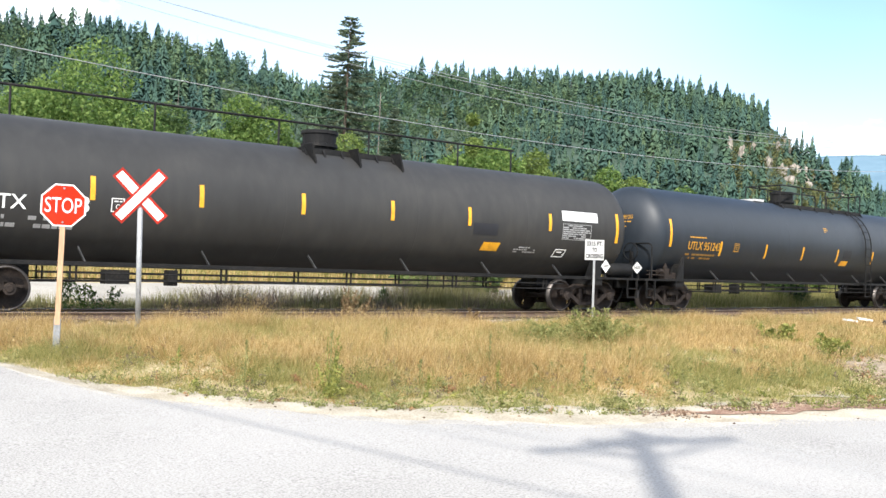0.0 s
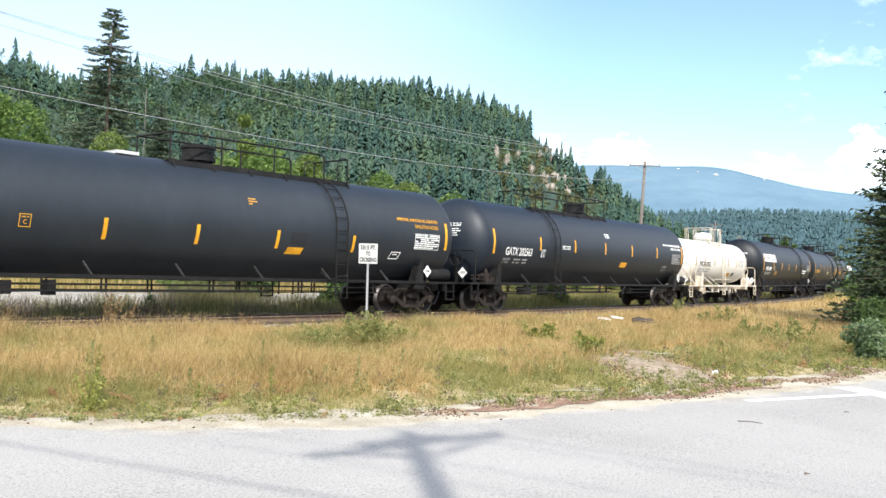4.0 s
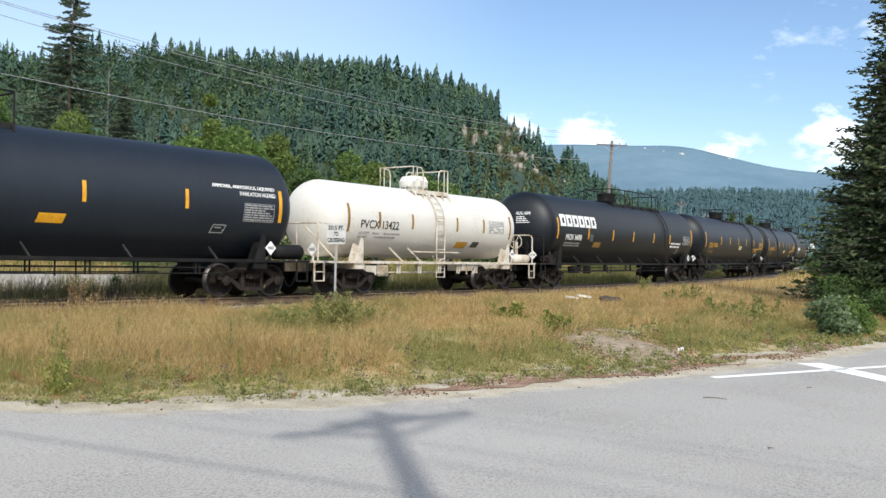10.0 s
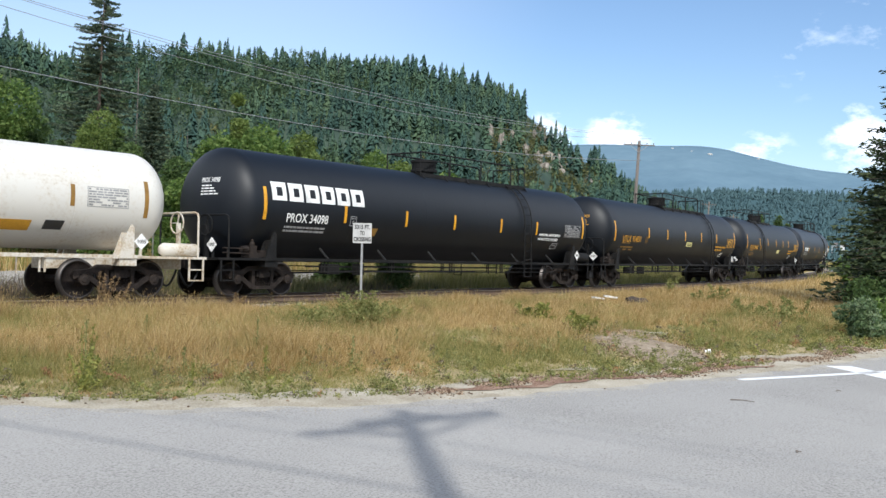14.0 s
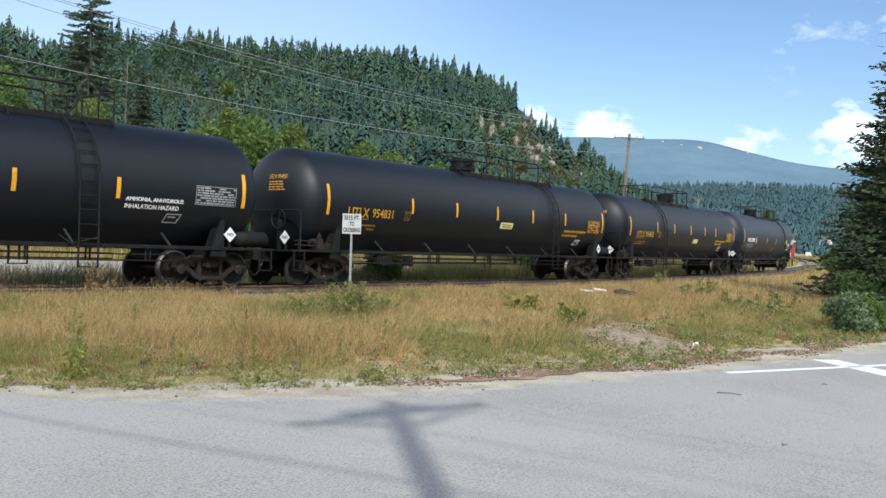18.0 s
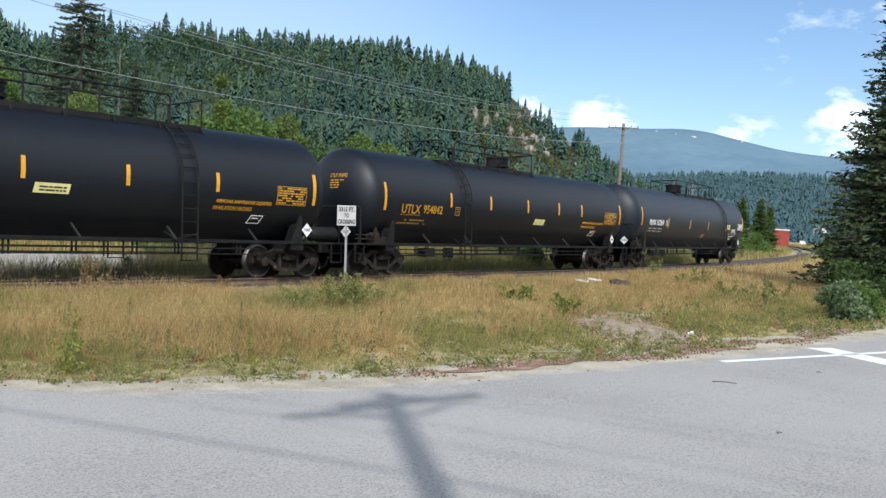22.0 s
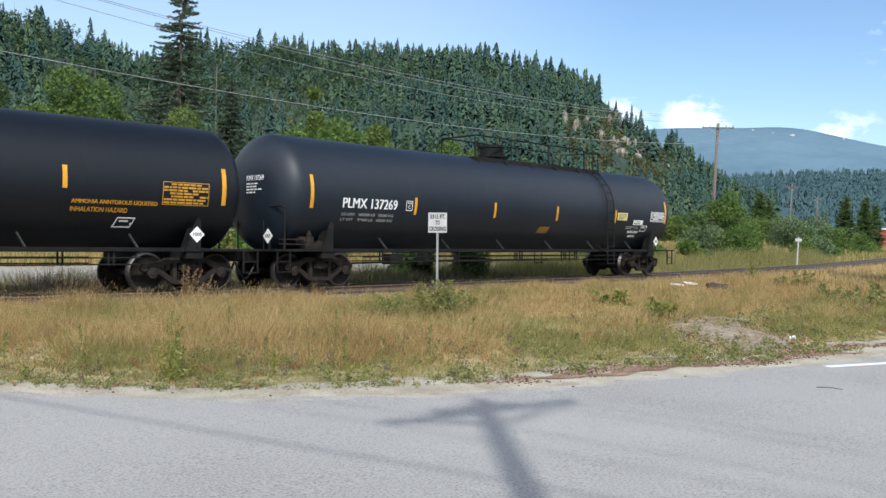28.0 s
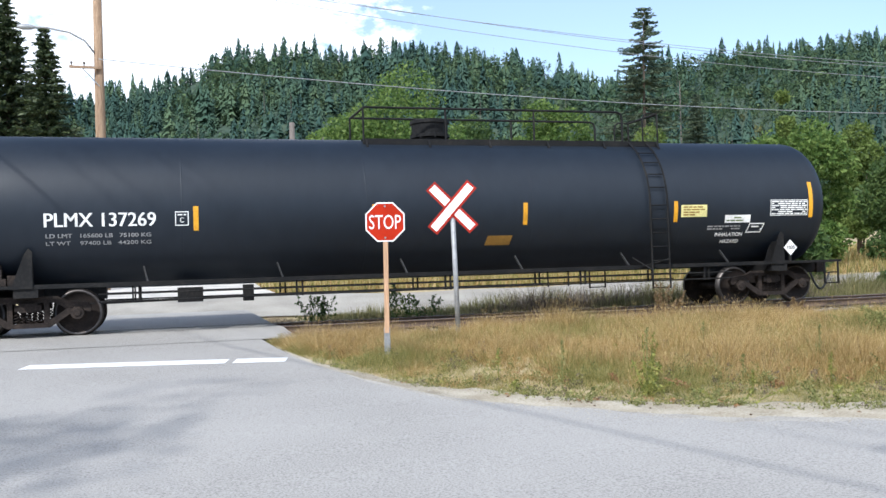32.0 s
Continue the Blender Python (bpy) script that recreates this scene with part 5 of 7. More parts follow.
# stop sign on a wooden post with a steel foot
sx_, sy_ = 3.72, 13.98
stop = thing("stop_sign", "red octagonal stop sign on a tan wooden post", "stop sign", m=pose(sx_, sy_, gz(sx_, sy_), 0, 0, facing(sx_, sy_) - 4))
SC = 2.215 - gz(sx_, sy_)
octo = lambda r: [(r * math.cos(math.pi / 8 + i * math.pi / 4), SC + r * math.sin(math.pi / 8 + i * math.pi / 4)) for i in range(8)]
part("border", Shape().plate(octo(0.325), -0.075, -0.070), M["sign_white"], stop)
part("face", Shape().plate(octo(0.302), -0.079, -0.0755), M["red"], stop, "red sign face")
stm = text_mesh("STOP", 0.34, M["sign_white"], 0.002).copy()
xs_ = [v.co.x for v in stm.vertices]
ys_ = [v.co.y for v in stm.vertices]
for v in stm.vertices:
    v.co.x, v.co.y = (v.co.x - (max(xs_) + min(xs_)) / 2) * 0.485 / (max(xs_) - min(xs_)), (v.co.y - (max(ys_) + min(ys_)) / 2) * 0.215 / (max(ys_) - min(ys_))
part("lettering", stm, None, stop, m=pose(0, -0.082, SC, 90, 0, 0))
part("post", Shape().box(-0.035, 0.035, -0.069, 0.001, 0.36, SC + 0.30), M["post_wood"], stop)
part("foot", Shape().box(-0.045, 0.045, -0.064, 0.006, -0.3, 0.44), M["galv"], stop, "grey steel foot of the post")
for dz in (-0.24, 0.24):
    part("bolt", Shape().lathe([(-0.088, 0.0), (-0.088, 0.014), (-0.079, 0.016)], 8, "y", (0, 0, SC + dz)), M["galv"], stop)

# crossbuck
cx_, cy_ = 5.70, 16.33
buck = thing("crossbuck_sign", "white railway crossbuck with red borders on a grey steel post", "crossing sign", m=pose(cx_, cy_, gz(cx_, cy_), 0, -1.9, facing(cx_, cy_) - 3))
CC = 2.46 - gz(cx_, cy_)
for i, (ang, yy) in enumerate(((47, -0.072), (-47, -0.086))):
    bl = part("blade", Shape().box(-0.56, 0.56, yy, yy + 0.006, -0.115, 0.115), M["red_border"], buck, "white blade with a red border", pose(0, 0, CC, 0, ang, 0))
    part("blade_face", Shape().box(-0.52, 0.52, yy - 0.003, yy - 0.0005, -0.073, 0.073), M["sign_white"], bl)
part("post", Shape().tube([(0, -0.02, -0.3), (0, -0.02, CC + 0.1)], 0.047, 10), M["galv"], buck, smooth=True)

# distance sign
dx_, dy_ = 19.03, 18.22
dist = thing("distance_sign", "small white railway distance sign with black letters on a steel post", "sign", m=pose(dx_, dy_, gz(dx_, dy_), 0, -2.2, -46))
DC = 1.91 - gz(dx_, dy_)
part("board", Shape().box(-0.26, 0.26, -0.035, -0.028, DC - 0.28, DC + 0.28), M["sign_grey"], dist)
for i, (b_, w_) in enumerate((("3315 FT.", 0.43), ("TO", 0.13), ("CROSSING", 0.47))):
    tm = text_mesh(b_, 0.2, M["letter_black"], 0.002, 0.034).copy()
    xs_ = [v.co.x for v in tm.vertices]
    ys_ = [v.co.y for v in tm.vertices]
    for v in tm.vertices:
        v.co.x, v.co.y = (v.co.x - (max(xs_) + min(xs_)) / 2) * w_ / (max(xs_) - min(xs_)), (v.co.y - (max(ys_) + min(ys_)) / 2) * 0.125 / (max(ys_) - min(ys_))
    part("lettering", tm, None, dist, m=pose(0, -0.041, DC + 0.17 - 0.17 * i, 90, 0, 0))
part("post", Shape().box(-0.03, 0.03, -0.027, 0.015, -0.3, DC + 0.2), M["galv"], dist)

# small white marker beside the track
mx_, my_ = 59.5, 25.1
mk = thing("track_marker", "small white marker board on a post beside the track", "sign", m=pose(mx_, my_, gz(mx_, my_), 0, 0, -67))
part("post", Shape().box(-0.035, 0.035, 0.0, 0.05, -0.3, 1.92), M["sign_grey"], mk)
part("board", Shape().box(-0.2, 0.2, -0.03, 0.0, 1.64, 1.83), M["sign_grey"], mk)


def insulators(sh, x, y, z):
    sh.lathe([(z, 0.02), (z + 0.06, 0.025), (z + 0.07, 0.05), (z + 0.14, 0.045), (z + 0.16, 0.0)], 8, "z", (x, y, 0))
    return sh


def pole(name, label, x, y, h, r, turn, arms, mat="wood_pole", z0=None):
    """A wooden utility pole; arms: (height, reach to one side, reach to the other)."""
    z = gz(x, y) if z0 is None else z0
    p = thing(name, label, "utility pole", m=pose(x, y, z, 0, 0, turn))
    part("shaft", Shape().tube([(0, 0, -0.5), (0, 0, h / 2), (0, 0, h)], r, 12, r * 0.72), M[mat], p, smooth=True)
    for az, l, rr in arms:
        arm = part("crossarm", Shape().box(-l, rr, -r - 0.09, -r + 0.01, az - 0.045, az + 0.045), M[mat], p)
        for sg, q in ((-1, l), (1, rr)):
            if q > 0.5:
                part("brace", Shape().beam((sg * q * 0.55, -r - 0.11, az - 0.05), (0, -r - 0.02, az - 0.65), 0.04, 0.03), M["galv"], p)
                for f_ in (0.92, 0.5):
                    part("insulator", insulators(Shape(), sg * q * f_, -r - 0.05, az + 0.045), M["grey_wood"], arm)
    return p


def azp(az, d):
    return d * math.sin(radians(az)), d * math.cos(radians(az))


px1, py1 = azp(62.35, 85)
pole("utility_pole", "tall brown wooden utility pole with a crossarm", px1, py1, 11.3, 0.17, -62, [(10.9, 1.35, 1.35)], "grey_wood", -0.35)
x_, y_ = azp(66.6, 170)
pole("utility_pole", "distant wooden utility pole beside the railway", x_, y_, 10.6, 0.16, -64, [(10.1, 1.2, 1.2)], "grey_wood", -1.0)
x_, y_ = azp(68.0, 230)
pole("utility_pole", "distant wooden utility pole beside the railway", x_, y_, 11.0, 0.16, -64, [(10.4, 1.2, 1.2)], "grey_wood", -1.5)
px0, py0 = azp(-1.45, 36)
lp = pole("lamp_pole", "tall wooden utility pole with a street lamp on a curved arm", px0, py0, 12.6, 0.20, 3, [(8.0, 1.0, 0.1), (11.6, 1.2, 1.2)])
part("lamp_arm", Shape().tube([(-0.15, -0.1, 8.55), (-0.45, -0.1, 8.95), (-0.95, -0.1, 9.22), (-1.7, -0.1, 9.34), (-2.1, -0.1, 9.36)], 0.035, 8), M["galv"], lp, smooth=True)
part("lamp_head", Shape().lathe([(-2.65, 0.0), (-2.62, 0.06), (-2.45, 0.11), (-2.2, 0.09), (-2.05, 0.045), (-2.0, 0.0)], 12, "x", (0, -0.1, 9.33)), M["galv"], lp, "grey street lamp head", smooth=True)
x_, y_ = azp(9.4, 42)
pole("pole_stub", "grey weathered wooden pole stub", x_, y_, 6.75, 0.16, 0, [], "grey_wood")
# the pole by the road whose shadow falls across the asphalt
rp = pole("road_pole", "wooden utility pole with a crossarm beside the road", -1.04, -2.65, 12.1, 0.165, -9, [(11.80, 1.40, 1.10), (12.02, 0.80, 0.35)])


def wire(name, a, b, sag, r, label):
    a, b = Vector(a), Vector(b)
    pts = [a + (b - a) * t - Vector((0, 0, sag * 4 * t * (1 - t))) for t in np.linspace(0, 1, 25)]
    return tagged(new(name, Shape().tube(pts, r, 5).mesh(name, M["wire"], True)), label, "overhead wire", "overhead wires")


za = gz(px0, py0)
wire("overhead_wire", (px0 - 1.1, py0 - 0.2, za + 11.75), (px1 - 0.9, py1 + 0.8, 11.4), 1.75, 0.013, "thin grey overhead wire between utility poles")
wire("overhead_wire", (px0 + 0.6, py0 - 0.2, za + 11.75), (px1 + 0.2, py1 - 0.2, 11.4), 2.05, 0.013, "thin grey overhead wire between utility poles")
wire("overhead_wire", (px0 + 1.1, py0 - 0.2, za + 11.4), (px1 + 0.8, py1 - 0.7, 11.2), 2.35, 0.013, "thin grey overhead wire between utility poles")
wire("overhead_cable", (px0, py0 - 0.3, za + 8.3), (px1, py1 - 0.3, 9.2), 1.5, 0.018, "grey overhead cable between utility poles")
for q in (-1, 1):
    part("long_brace", Shape().beam((q * 1.05, -0.27, 11.76), (0.0, -0.19, 11.15), 0.045, 0.035), M["wood_pole"], rp)
for o_, z_, r_ in ((-1.3, 12.0, 0.013), (-0.65, 12.0, 0.013), (0.6, 12.0, 0.013), (1.02, 12.0, 0.013), (0.0, 9.45, 0.022)):
    for e_ in (-1, 1):
        wire("road_wire", (-1.04 + o_ * 0.99, -2.85 - o_ * 0.15, z_), (-1.04 + o_ * 0.99 - e_ * 10.9, -2.85 - o_ * 0.15 + e_ * 40.6, z_), 0.6, r_, "thin overhead wire crossing the road" if z_ > 10 else "thicker overhead cable crossing the road")

# ---------------------------------------------------------------- plants
rng = np.random.default_rng(7)


def cards(c, size, rng, flat=0.0, aspect=1.0, along=None):
    """Small leaf-shaped triangles at centres c with random tilt."""
    n = len(c)
    size = np.broadcast_to(size, (n,))[:, None]
    a = rng.normal(size=(n, 3))
    a[:, 2] *= 1 - flat
    if along is not None:
        a = along + 0.42 * a
    a /= np.linalg.norm(a, axis=1, keepdims=True)
    b = rng.normal(size=(n, 3))
    b -= a * (a * b).sum(1, keepdims=True)
    b /= np.linalg.norm(b, axis=1, keepdims=True)
    v = np.stack([c - a * size * aspect, c + b * size * 0.72 + a * size * 0.25 * aspect, c + a * size * aspect - b * size * 0.45], 1).reshape(-1, 3)
    f = np.arange(3 * n).reshape(-1, 3)
    return v, f


def crown_points(blobs, n, rng, hollow=0.55):
    """Points in the outer parts of several ellipsoids (x, y, z, rx, ry, rz)."""
    w = np.array([b[3] * b[4] + b[4] * b[5] for b in blobs])
    k = rng.choice(len(blobs), n, p=w / w.sum())
    d = rng.normal(size=(n, 3))
    d /= np.linalg.norm(d, axis=1, keepdims=True)
    r = hollow + (1.06 - hollow) * rng.random(n) ** 0.6
    r *= 1 + 0.16 * np.sin(d[:, 0] * 7 + k) * np.cos(d[:, 2] * 6 + k * 2)
    b = np.array(blobs)[k]
    return b[:, :3] + d * b[:, 3:] * r[:, None]


def broadleaf(name, label, x, y, h, spread, mat, seed, n=5200, leaf=0.17, trunk=True, low=0.25, category="tree", lobes=11):
    r = np.random.default_rng(seed)
    z = gz(x, y)
    t = thing(name, label, category, m=pose(x, y, z))
    blobs = []
    for i in range(lobes):
        a, q = r.uniform(0, 6.28), r.uniform(0.0, 0.75) * spread
        zz = h * (low + (0.80 - low) * r.random())
        fall = 1 - 0.45 * ((zz / h - 0.45) / 0.5) ** 2
        s = spread * r.uniform(0.34, 0.52)
        blobs.append((q * fall * math.cos(a), q * fall * math.sin(a), zz, s, s, s * r.uniform(0.7, 1.0)))
    blobs.append((0, 0, h - spread * 0.32, spread * 0.36, spread * 0.36, spread * 0.34))
    pts = crown_points(blobs, n, r)
    pts = pts[pts[:, 2] > 0.04]
    v, f = cards(pts, leaf * r.uniform(0.7, 1.35, len(pts)), r)
    part("crown", raw_mesh("crown", v, f, M[mat]), None, t)
    if not trunk:
        for i in range(3):
            b = blobs[i]
            part("stem", Shape().tube([(b[0] * 0.1, b[1] * 0.1, -0.1), (b[0] * 0.45, b[1] * 0.45, b[2] * 0.5), (b[0], b[1], b[2])], 0.012 * h + 0.004, 5, 0.003), M["bark"], t, smooth=True)
    if trunk:
        tr = part("trunk", Shape().tube([(0, 0, -0.2), (0.08, 0.03, h * 0.3), (0.0, 0.0, h * 0.62)], 0.055 * spread + 0.04, 8, 0.03), M["bark"], t, smooth=True)
        for i in range(6):
            b = blobs[i]
            part("limb", Shape().tube([(0.03, 0.0, h * (0.22 + 0.05 * i)), (b[0] * 0.5, b[1] * 0.5, (b[2] + h * 0.3) / 2), (b[0], b[1], b[2])], 0.05, 6, 0.015), M["bark"], tr, smooth=True)
    return t


def conifer(name, label, x, y, h, base_r, seed, bare=0.08, card=0.26, per=9, step=0.34, mat="needle", thin=0.0, power=0.8, z0=None, gap=0.0, dens=2):
    """A fir: a tapered trunk and whorls of drooping boughs set with needle sprays."""
    r = np.random.default_rng(seed)
    z0 = gz(x, y) if z0 is None else z0
    t = thing(name, label, "tree", m=pose(x, y, z0))
    part("trunk", Shape().tube([(0, 0, -0.3), (0.05, 0, h * 0.5), (0, 0, h * 0.985)], 0.012 * h + 0.03, 8, 0.012), M["bark"], t, smooth=True)
    cs, ss, ways, limbs = [], [], [], Shape()
    zz = h * bare
    while zz < h * 0.99:
        q = (zz - h * bare) / (h * (1 - bare))
        L = base_r * (1 - q) ** power * r.uniform(0.80, 1.12) + 0.12
        n = max(3, int(per * (0.55 + 0.45 * (1 - q))))
        for i in range(n):
            if r.random() < thin:
                continue
            a = r.uniform(0, 6.283)
            l = L * r.uniform(0.62, 1.06)
            drop = 0.28 + 0.25 * (1 - q)
            m = max(2, int(l / (card * 0.62)))
            for j in range(m):
                u = (j + 1) / m
                if u < 0.18 + gap:
                    continue
                w = card * 0.9 * (1 - 0.5 * u) + 0.03
                for _ in range(dens):
                    cs.append((l * u * math.cos(a) + r.normal() * w * 0.6, l * u * math.sin(a) + r.normal() * w * 0.6, zz - l * drop * u * (1 - 0.45 * u) + r.normal() * w * 0.35 + 0.10 * l * u * u))
                    ss.append(card * (1.05 - 0.45 * u) * r.uniform(0.7, 1.25))
                    ways.append((math.cos(a), math.sin(a), -drop * (1 - 0.9 * u)))
            if l > 0.9 and i % 3 == 0:
                limbs.tube([(0, 0, zz), (l * 0.5 * math.cos(a), l * 0.5 * math.sin(a), zz - l * drop * 0.4), (l * 0.92 * math.cos(a), l * 0.92 * math.sin(a), zz - l * drop * 0.5)], 0.028, 4, 0.008)
        zz += step * r.uniform(0.75, 1.25) * (1 - 0.35 * q)
    cs = np.array(cs)
    v, f = cards(cs, np.array(ss), r, flat=0.35, aspect=1.45, along=np.array(ways))
    part("crown", raw_mesh("crown", v, f, M[mat]), None, t)
    if limbs.v:
        tagged(part("branchwork", limbs, M["bark"], t), kind="stuff")
    return t


LT = "leafy light-green deciduous tree behind the railway"
for az, d, h, s, m_, sd_ in ((16.2, 46, 9.7, 4.8, "leaf_light", 11), (13.4, 47, 7.8, 3.6, "leaf_light", 12), (20.2, 50, 7.8, 3.0, "leaf_dark", 13), (24.4, 51, 8.6, 3.0, "leaf_light", 14), (27.0, 53, 6.8, 2.5, "leaf_dark", 15)):
    x_, y_ = azp(az, d)
    broadleaf("deciduous_tree", LT, x_, y_, h, s, m_, sd_, n=24000, leaf=0.10)
for az, d, h, s, m_, sd_ in ((37.4, 42, 5.7, 2.3, "leaf_light", 21), (39.8, 43, 6.3, 2.3, "leaf_light", 22), (44.2, 47, 5.0, 2.2, "leaf_dark", 23), (46.6, 58, 6.6, 2.2, "leaf_light", 24), (35.0, 50, 5.0, 2.0, "leaf_dark", 25), (30.8, 64, 8.4, 2.6, "leaf_olive", 26), (32.4, 64, 6.4, 2.2, "leaf_dark", 39), (42.2, 52, 6.9, 2.0, "leaf_olive", 40), (48.2, 56, 6.0, 2.2, "leaf_olive", 38), (51.0, 57, 5.5, 2.6, "leaf_light", 27), (53.2, 64, 4.8, 2.5, "leaf_dark", 28), (55.6, 74, 3.9, 2.4, "leaf_dark", 29)):
    x_, y_ = azp(az, d)
    broadleaf("large_shrub", "dense leafy green shrub beyond the railway", x_, y_, h, s, m_, sd_, n=13000, leaf=0.105, low=0.12, trunk=False, category="shrub")
for az, d, h, s, sd_ in ((10.4, 44, 4.2, 2.4, 141), (12.6, 42, 4.6, 2.4, 142), (14.8, 41, 4.4, 2.2, 143), (17.2, 42, 4.4, 2.3, 144), (19.6, 44, 4.2, 2.3, 145), (22.2, 46, 4.4, 2.4, 146), (25.1, 45, 3.8, 2.2, 148), (27.2, 45, 3.2, 2.2, 149)):
    x_, y_ = azp(az, d)
    broadleaf("thicket", "dark leafy thicket below the deciduous trees", x_, y_, h, s, "leaf_dark", sd_, n=6500, leaf=0.12, low=0.1, trunk=False, category="shrub")
for az, d, h in ((11.3, 43, 6.2), (13.1, 40.5, 5.4), (18.3, 43, 5.8)):
    x_, y_ = azp(az, d)
    yt = thing("pale_trunk", "thin pale young tree trunk in the thicket", "tree trunk", m=pose(x_, y_, gz(x_, y_)))
    part("trunk", Shape().tube([(0, 0, -0.2), (0.06, 0, h / 2), (-0.05, 0.05, h)], 0.055, 7, 0.02), M["grey_wood"], yt, smooth=True)
for az, d, h, s, m_, sd_ in ((27.4, 41, 3.6, 2.2, "leaf_dark", 35), (29.6, 41.5, 4.0, 2.3, "leaf_dark", 36), (31.8, 42, 3.4, 2.2, "leaf_light", 37), (38.8, 36.5, 2.6, 1.5, "leaf_dark", 31), (36.2, 35.5, 1.7, 1.2, "leaf_light", 32), (56.5, 47, 1.5, 1.6, "leaf_dark", 33), (44.5, 35, 1.4, 1.0, "leaf_dark", 34)):
    x_, y_ = azp(az, d)
    broadleaf("shrub", "low dark green shrub beside the gravel road", x_, y_, h, s, m_, sd_, n=2600, low=0.12, trunk=False, category="shrub", leaf=0.13)
x_, y_ = azp(38.25, 60)
broadleaf("young_tree", "slender yellowing tree behind the shrubs", x_, y_, 9.8, 1.2, "leaf_olive", 42, n=8000, low=0.3, category="tree", leaf=0.10)
x_, y_ = azp(63.3, 72)
broadleaf("young_tree", "young light-green tree beside the railway", x_, y_, 4.8, 1.9, "leaf_light", 41, n=9000, low=0.15, category="tree", leaf=0.09)
for i in range(34):
    r_ = random.Random(500 + i)
    s_ = 45 + i * 3.0
    x_, y_, h_ = on_track(s_)
    o_ = r_.uniform(4.5, 11)
    x_, y_ = x_ - math.sin(h_) * o_, y_ + math.cos(h_) * o_
    broadleaf("bank_shrub", "green shrub on the bank beside the railway", x_, y_, r_.uniform(1.2, 2.5) * (0.62 if i < 5 else 1.1), r_.uniform(1.3, 2.2) * (0.7 if i < 5 else 1.1), r_.choice(["leaf_light", "leaf_light", "leaf_olive", "leaf_grey" if i % 3 == 0 else "leaf_light"]), 60 + i, n=2800, low=0.1, trunk=False, category="shrub", leaf=0.09, lobes=7)
for az, d, h, s, m_, sd_ in ((57.4, 88, 3.6, 2.4, "leaf_dark", 151), (58.9, 94, 3.2, 2.4, "leaf_light", 152), (60.2, 90, 2.8, 2.2, "leaf_olive", 153), (61.4, 98, 3.4, 2.6, "leaf_dark", 154), (62.4, 104, 3.2, 2.6, "leaf_light", 155), (64.4, 108, 3.4, 2.6, "leaf_light", 156), (65.6, 104, 2.8, 2.4, "leaf_olive", 157)):
    x_, y_ = azp(az, d)
    broadleaf("bank_shrub", "leafy green shrub along the foot of the hill", x_, y_, h, s, m_, sd_, n=3600, leaf=0.13, low=0.1, trunk=False, category="shrub", lobes=9)
for az, d, h, s, sd_ in ((66.6, 92, 3.3, 2.4, 45), (67.9, 96, 3.6, 2.4, 46)):
    x_, y_ = azp(az, d)
    broadleaf("willow_shrub", "grey-green willow shrub behind the bank", x_, y_, h, s, "leaf_grey", sd_, n=6000, leaf=0.09, trunk=False, category="shrub", low=0.12)
# conifers
x_, y_ = azp(30.5, 92)
conifer("lone_fir", "tall sparse fir tree standing above the others", x_, y_, 22.6, 5.2, 101, bare=0.10, per=13, step=0.56, card=0.19, thin=0.20, power=0.55, dens=4, gap=0.05, mat="needle_pale")
for az, d, h, br, sd_, m_ in ((33.5, 84, 13.0, 3.3, 102, "needle_pale"), (31.5, 80, 9.4, 2.8, 103, "leaf_dark"), (29.9, 78, 8.6, 2.6, 121, "leaf_dark"), (34.9, 90, 7.4, 2.0, 122, "needle"), (28.6, 88, 7.8, 2.3, 123, "leaf_dark")):
    x_, y_ = azp(az, d)
    conifer("small_fir", "dense young fir tree", x_, y_, h, br, sd_, bare=0.02, per=20, step=0.34, card=0.15, mat=m_, dens=3)
x_, y_ = azp(32.6, 95)
sn = thing("dead_snag", "thin bare dead tree trunk beside the fir", "dead tree", m=pose(x_, y_, gz(x_, y_)))
part("trunk", Shape().tube([(0, 0, -0.3), (0.1, 0, 8), (0.0, 0.1, 15.6)], 0.10, 7, 0.03), M["grey_wood"], sn, smooth=True)
for i in range(7):
    a_ = i * 2.4
    part("limb", Shape().tube([(0.05, 0, 7.5 + i * 1.1), (0.75 * math.cos(a_), 0.75 * math.sin(a_), 7.9 + i * 1.1)], 0.03, 5, 0.01), M["grey_wood"], sn)
for az, d, h, br, sd_ in ((-6.3, 60, 15.8, 3.0, 104), (-4.3, 58, 13.6, 2.3, 105), (-8.8, 62, 14.5, 3.0, 106), (-5.2, 70, 12.0, 2.6, 107), (-2.8, 95, 11.0, 2.4, 108)):
    x_, y_ = azp(az, d)
    conifer("fir_tree", "dark green fir tree near the lamp pole", x_, y_, h, br * 1.35, sd_, bare=0.03, per=22, step=0.36, card=0.17, thin=0.05, dens=3)
x_, y_ = azp(79.6, 37)
conifer("big_fir", "large dense fir tree with drooping boughs beside the road", x_, y_, 17.5, 4.35, 111, bare=0.02, per=62, step=0.2, card=0.14, power=0.85, dens=1)
broadleaf("roadside_birch", "tall thinly leaved birch beside the road", -14.0, -3.4, 21.5, 3.0, "leaf_light", 118, n=1500, leaf=0.11, low=0.72)
x_, y_ = azp(77.2, 47)
conifer("fir_tree", "dense dark fir tree beside the road", x_, y_, 9.5, 2.3, 112, bare=0.02, per=24, step=0.22, card=0.12)
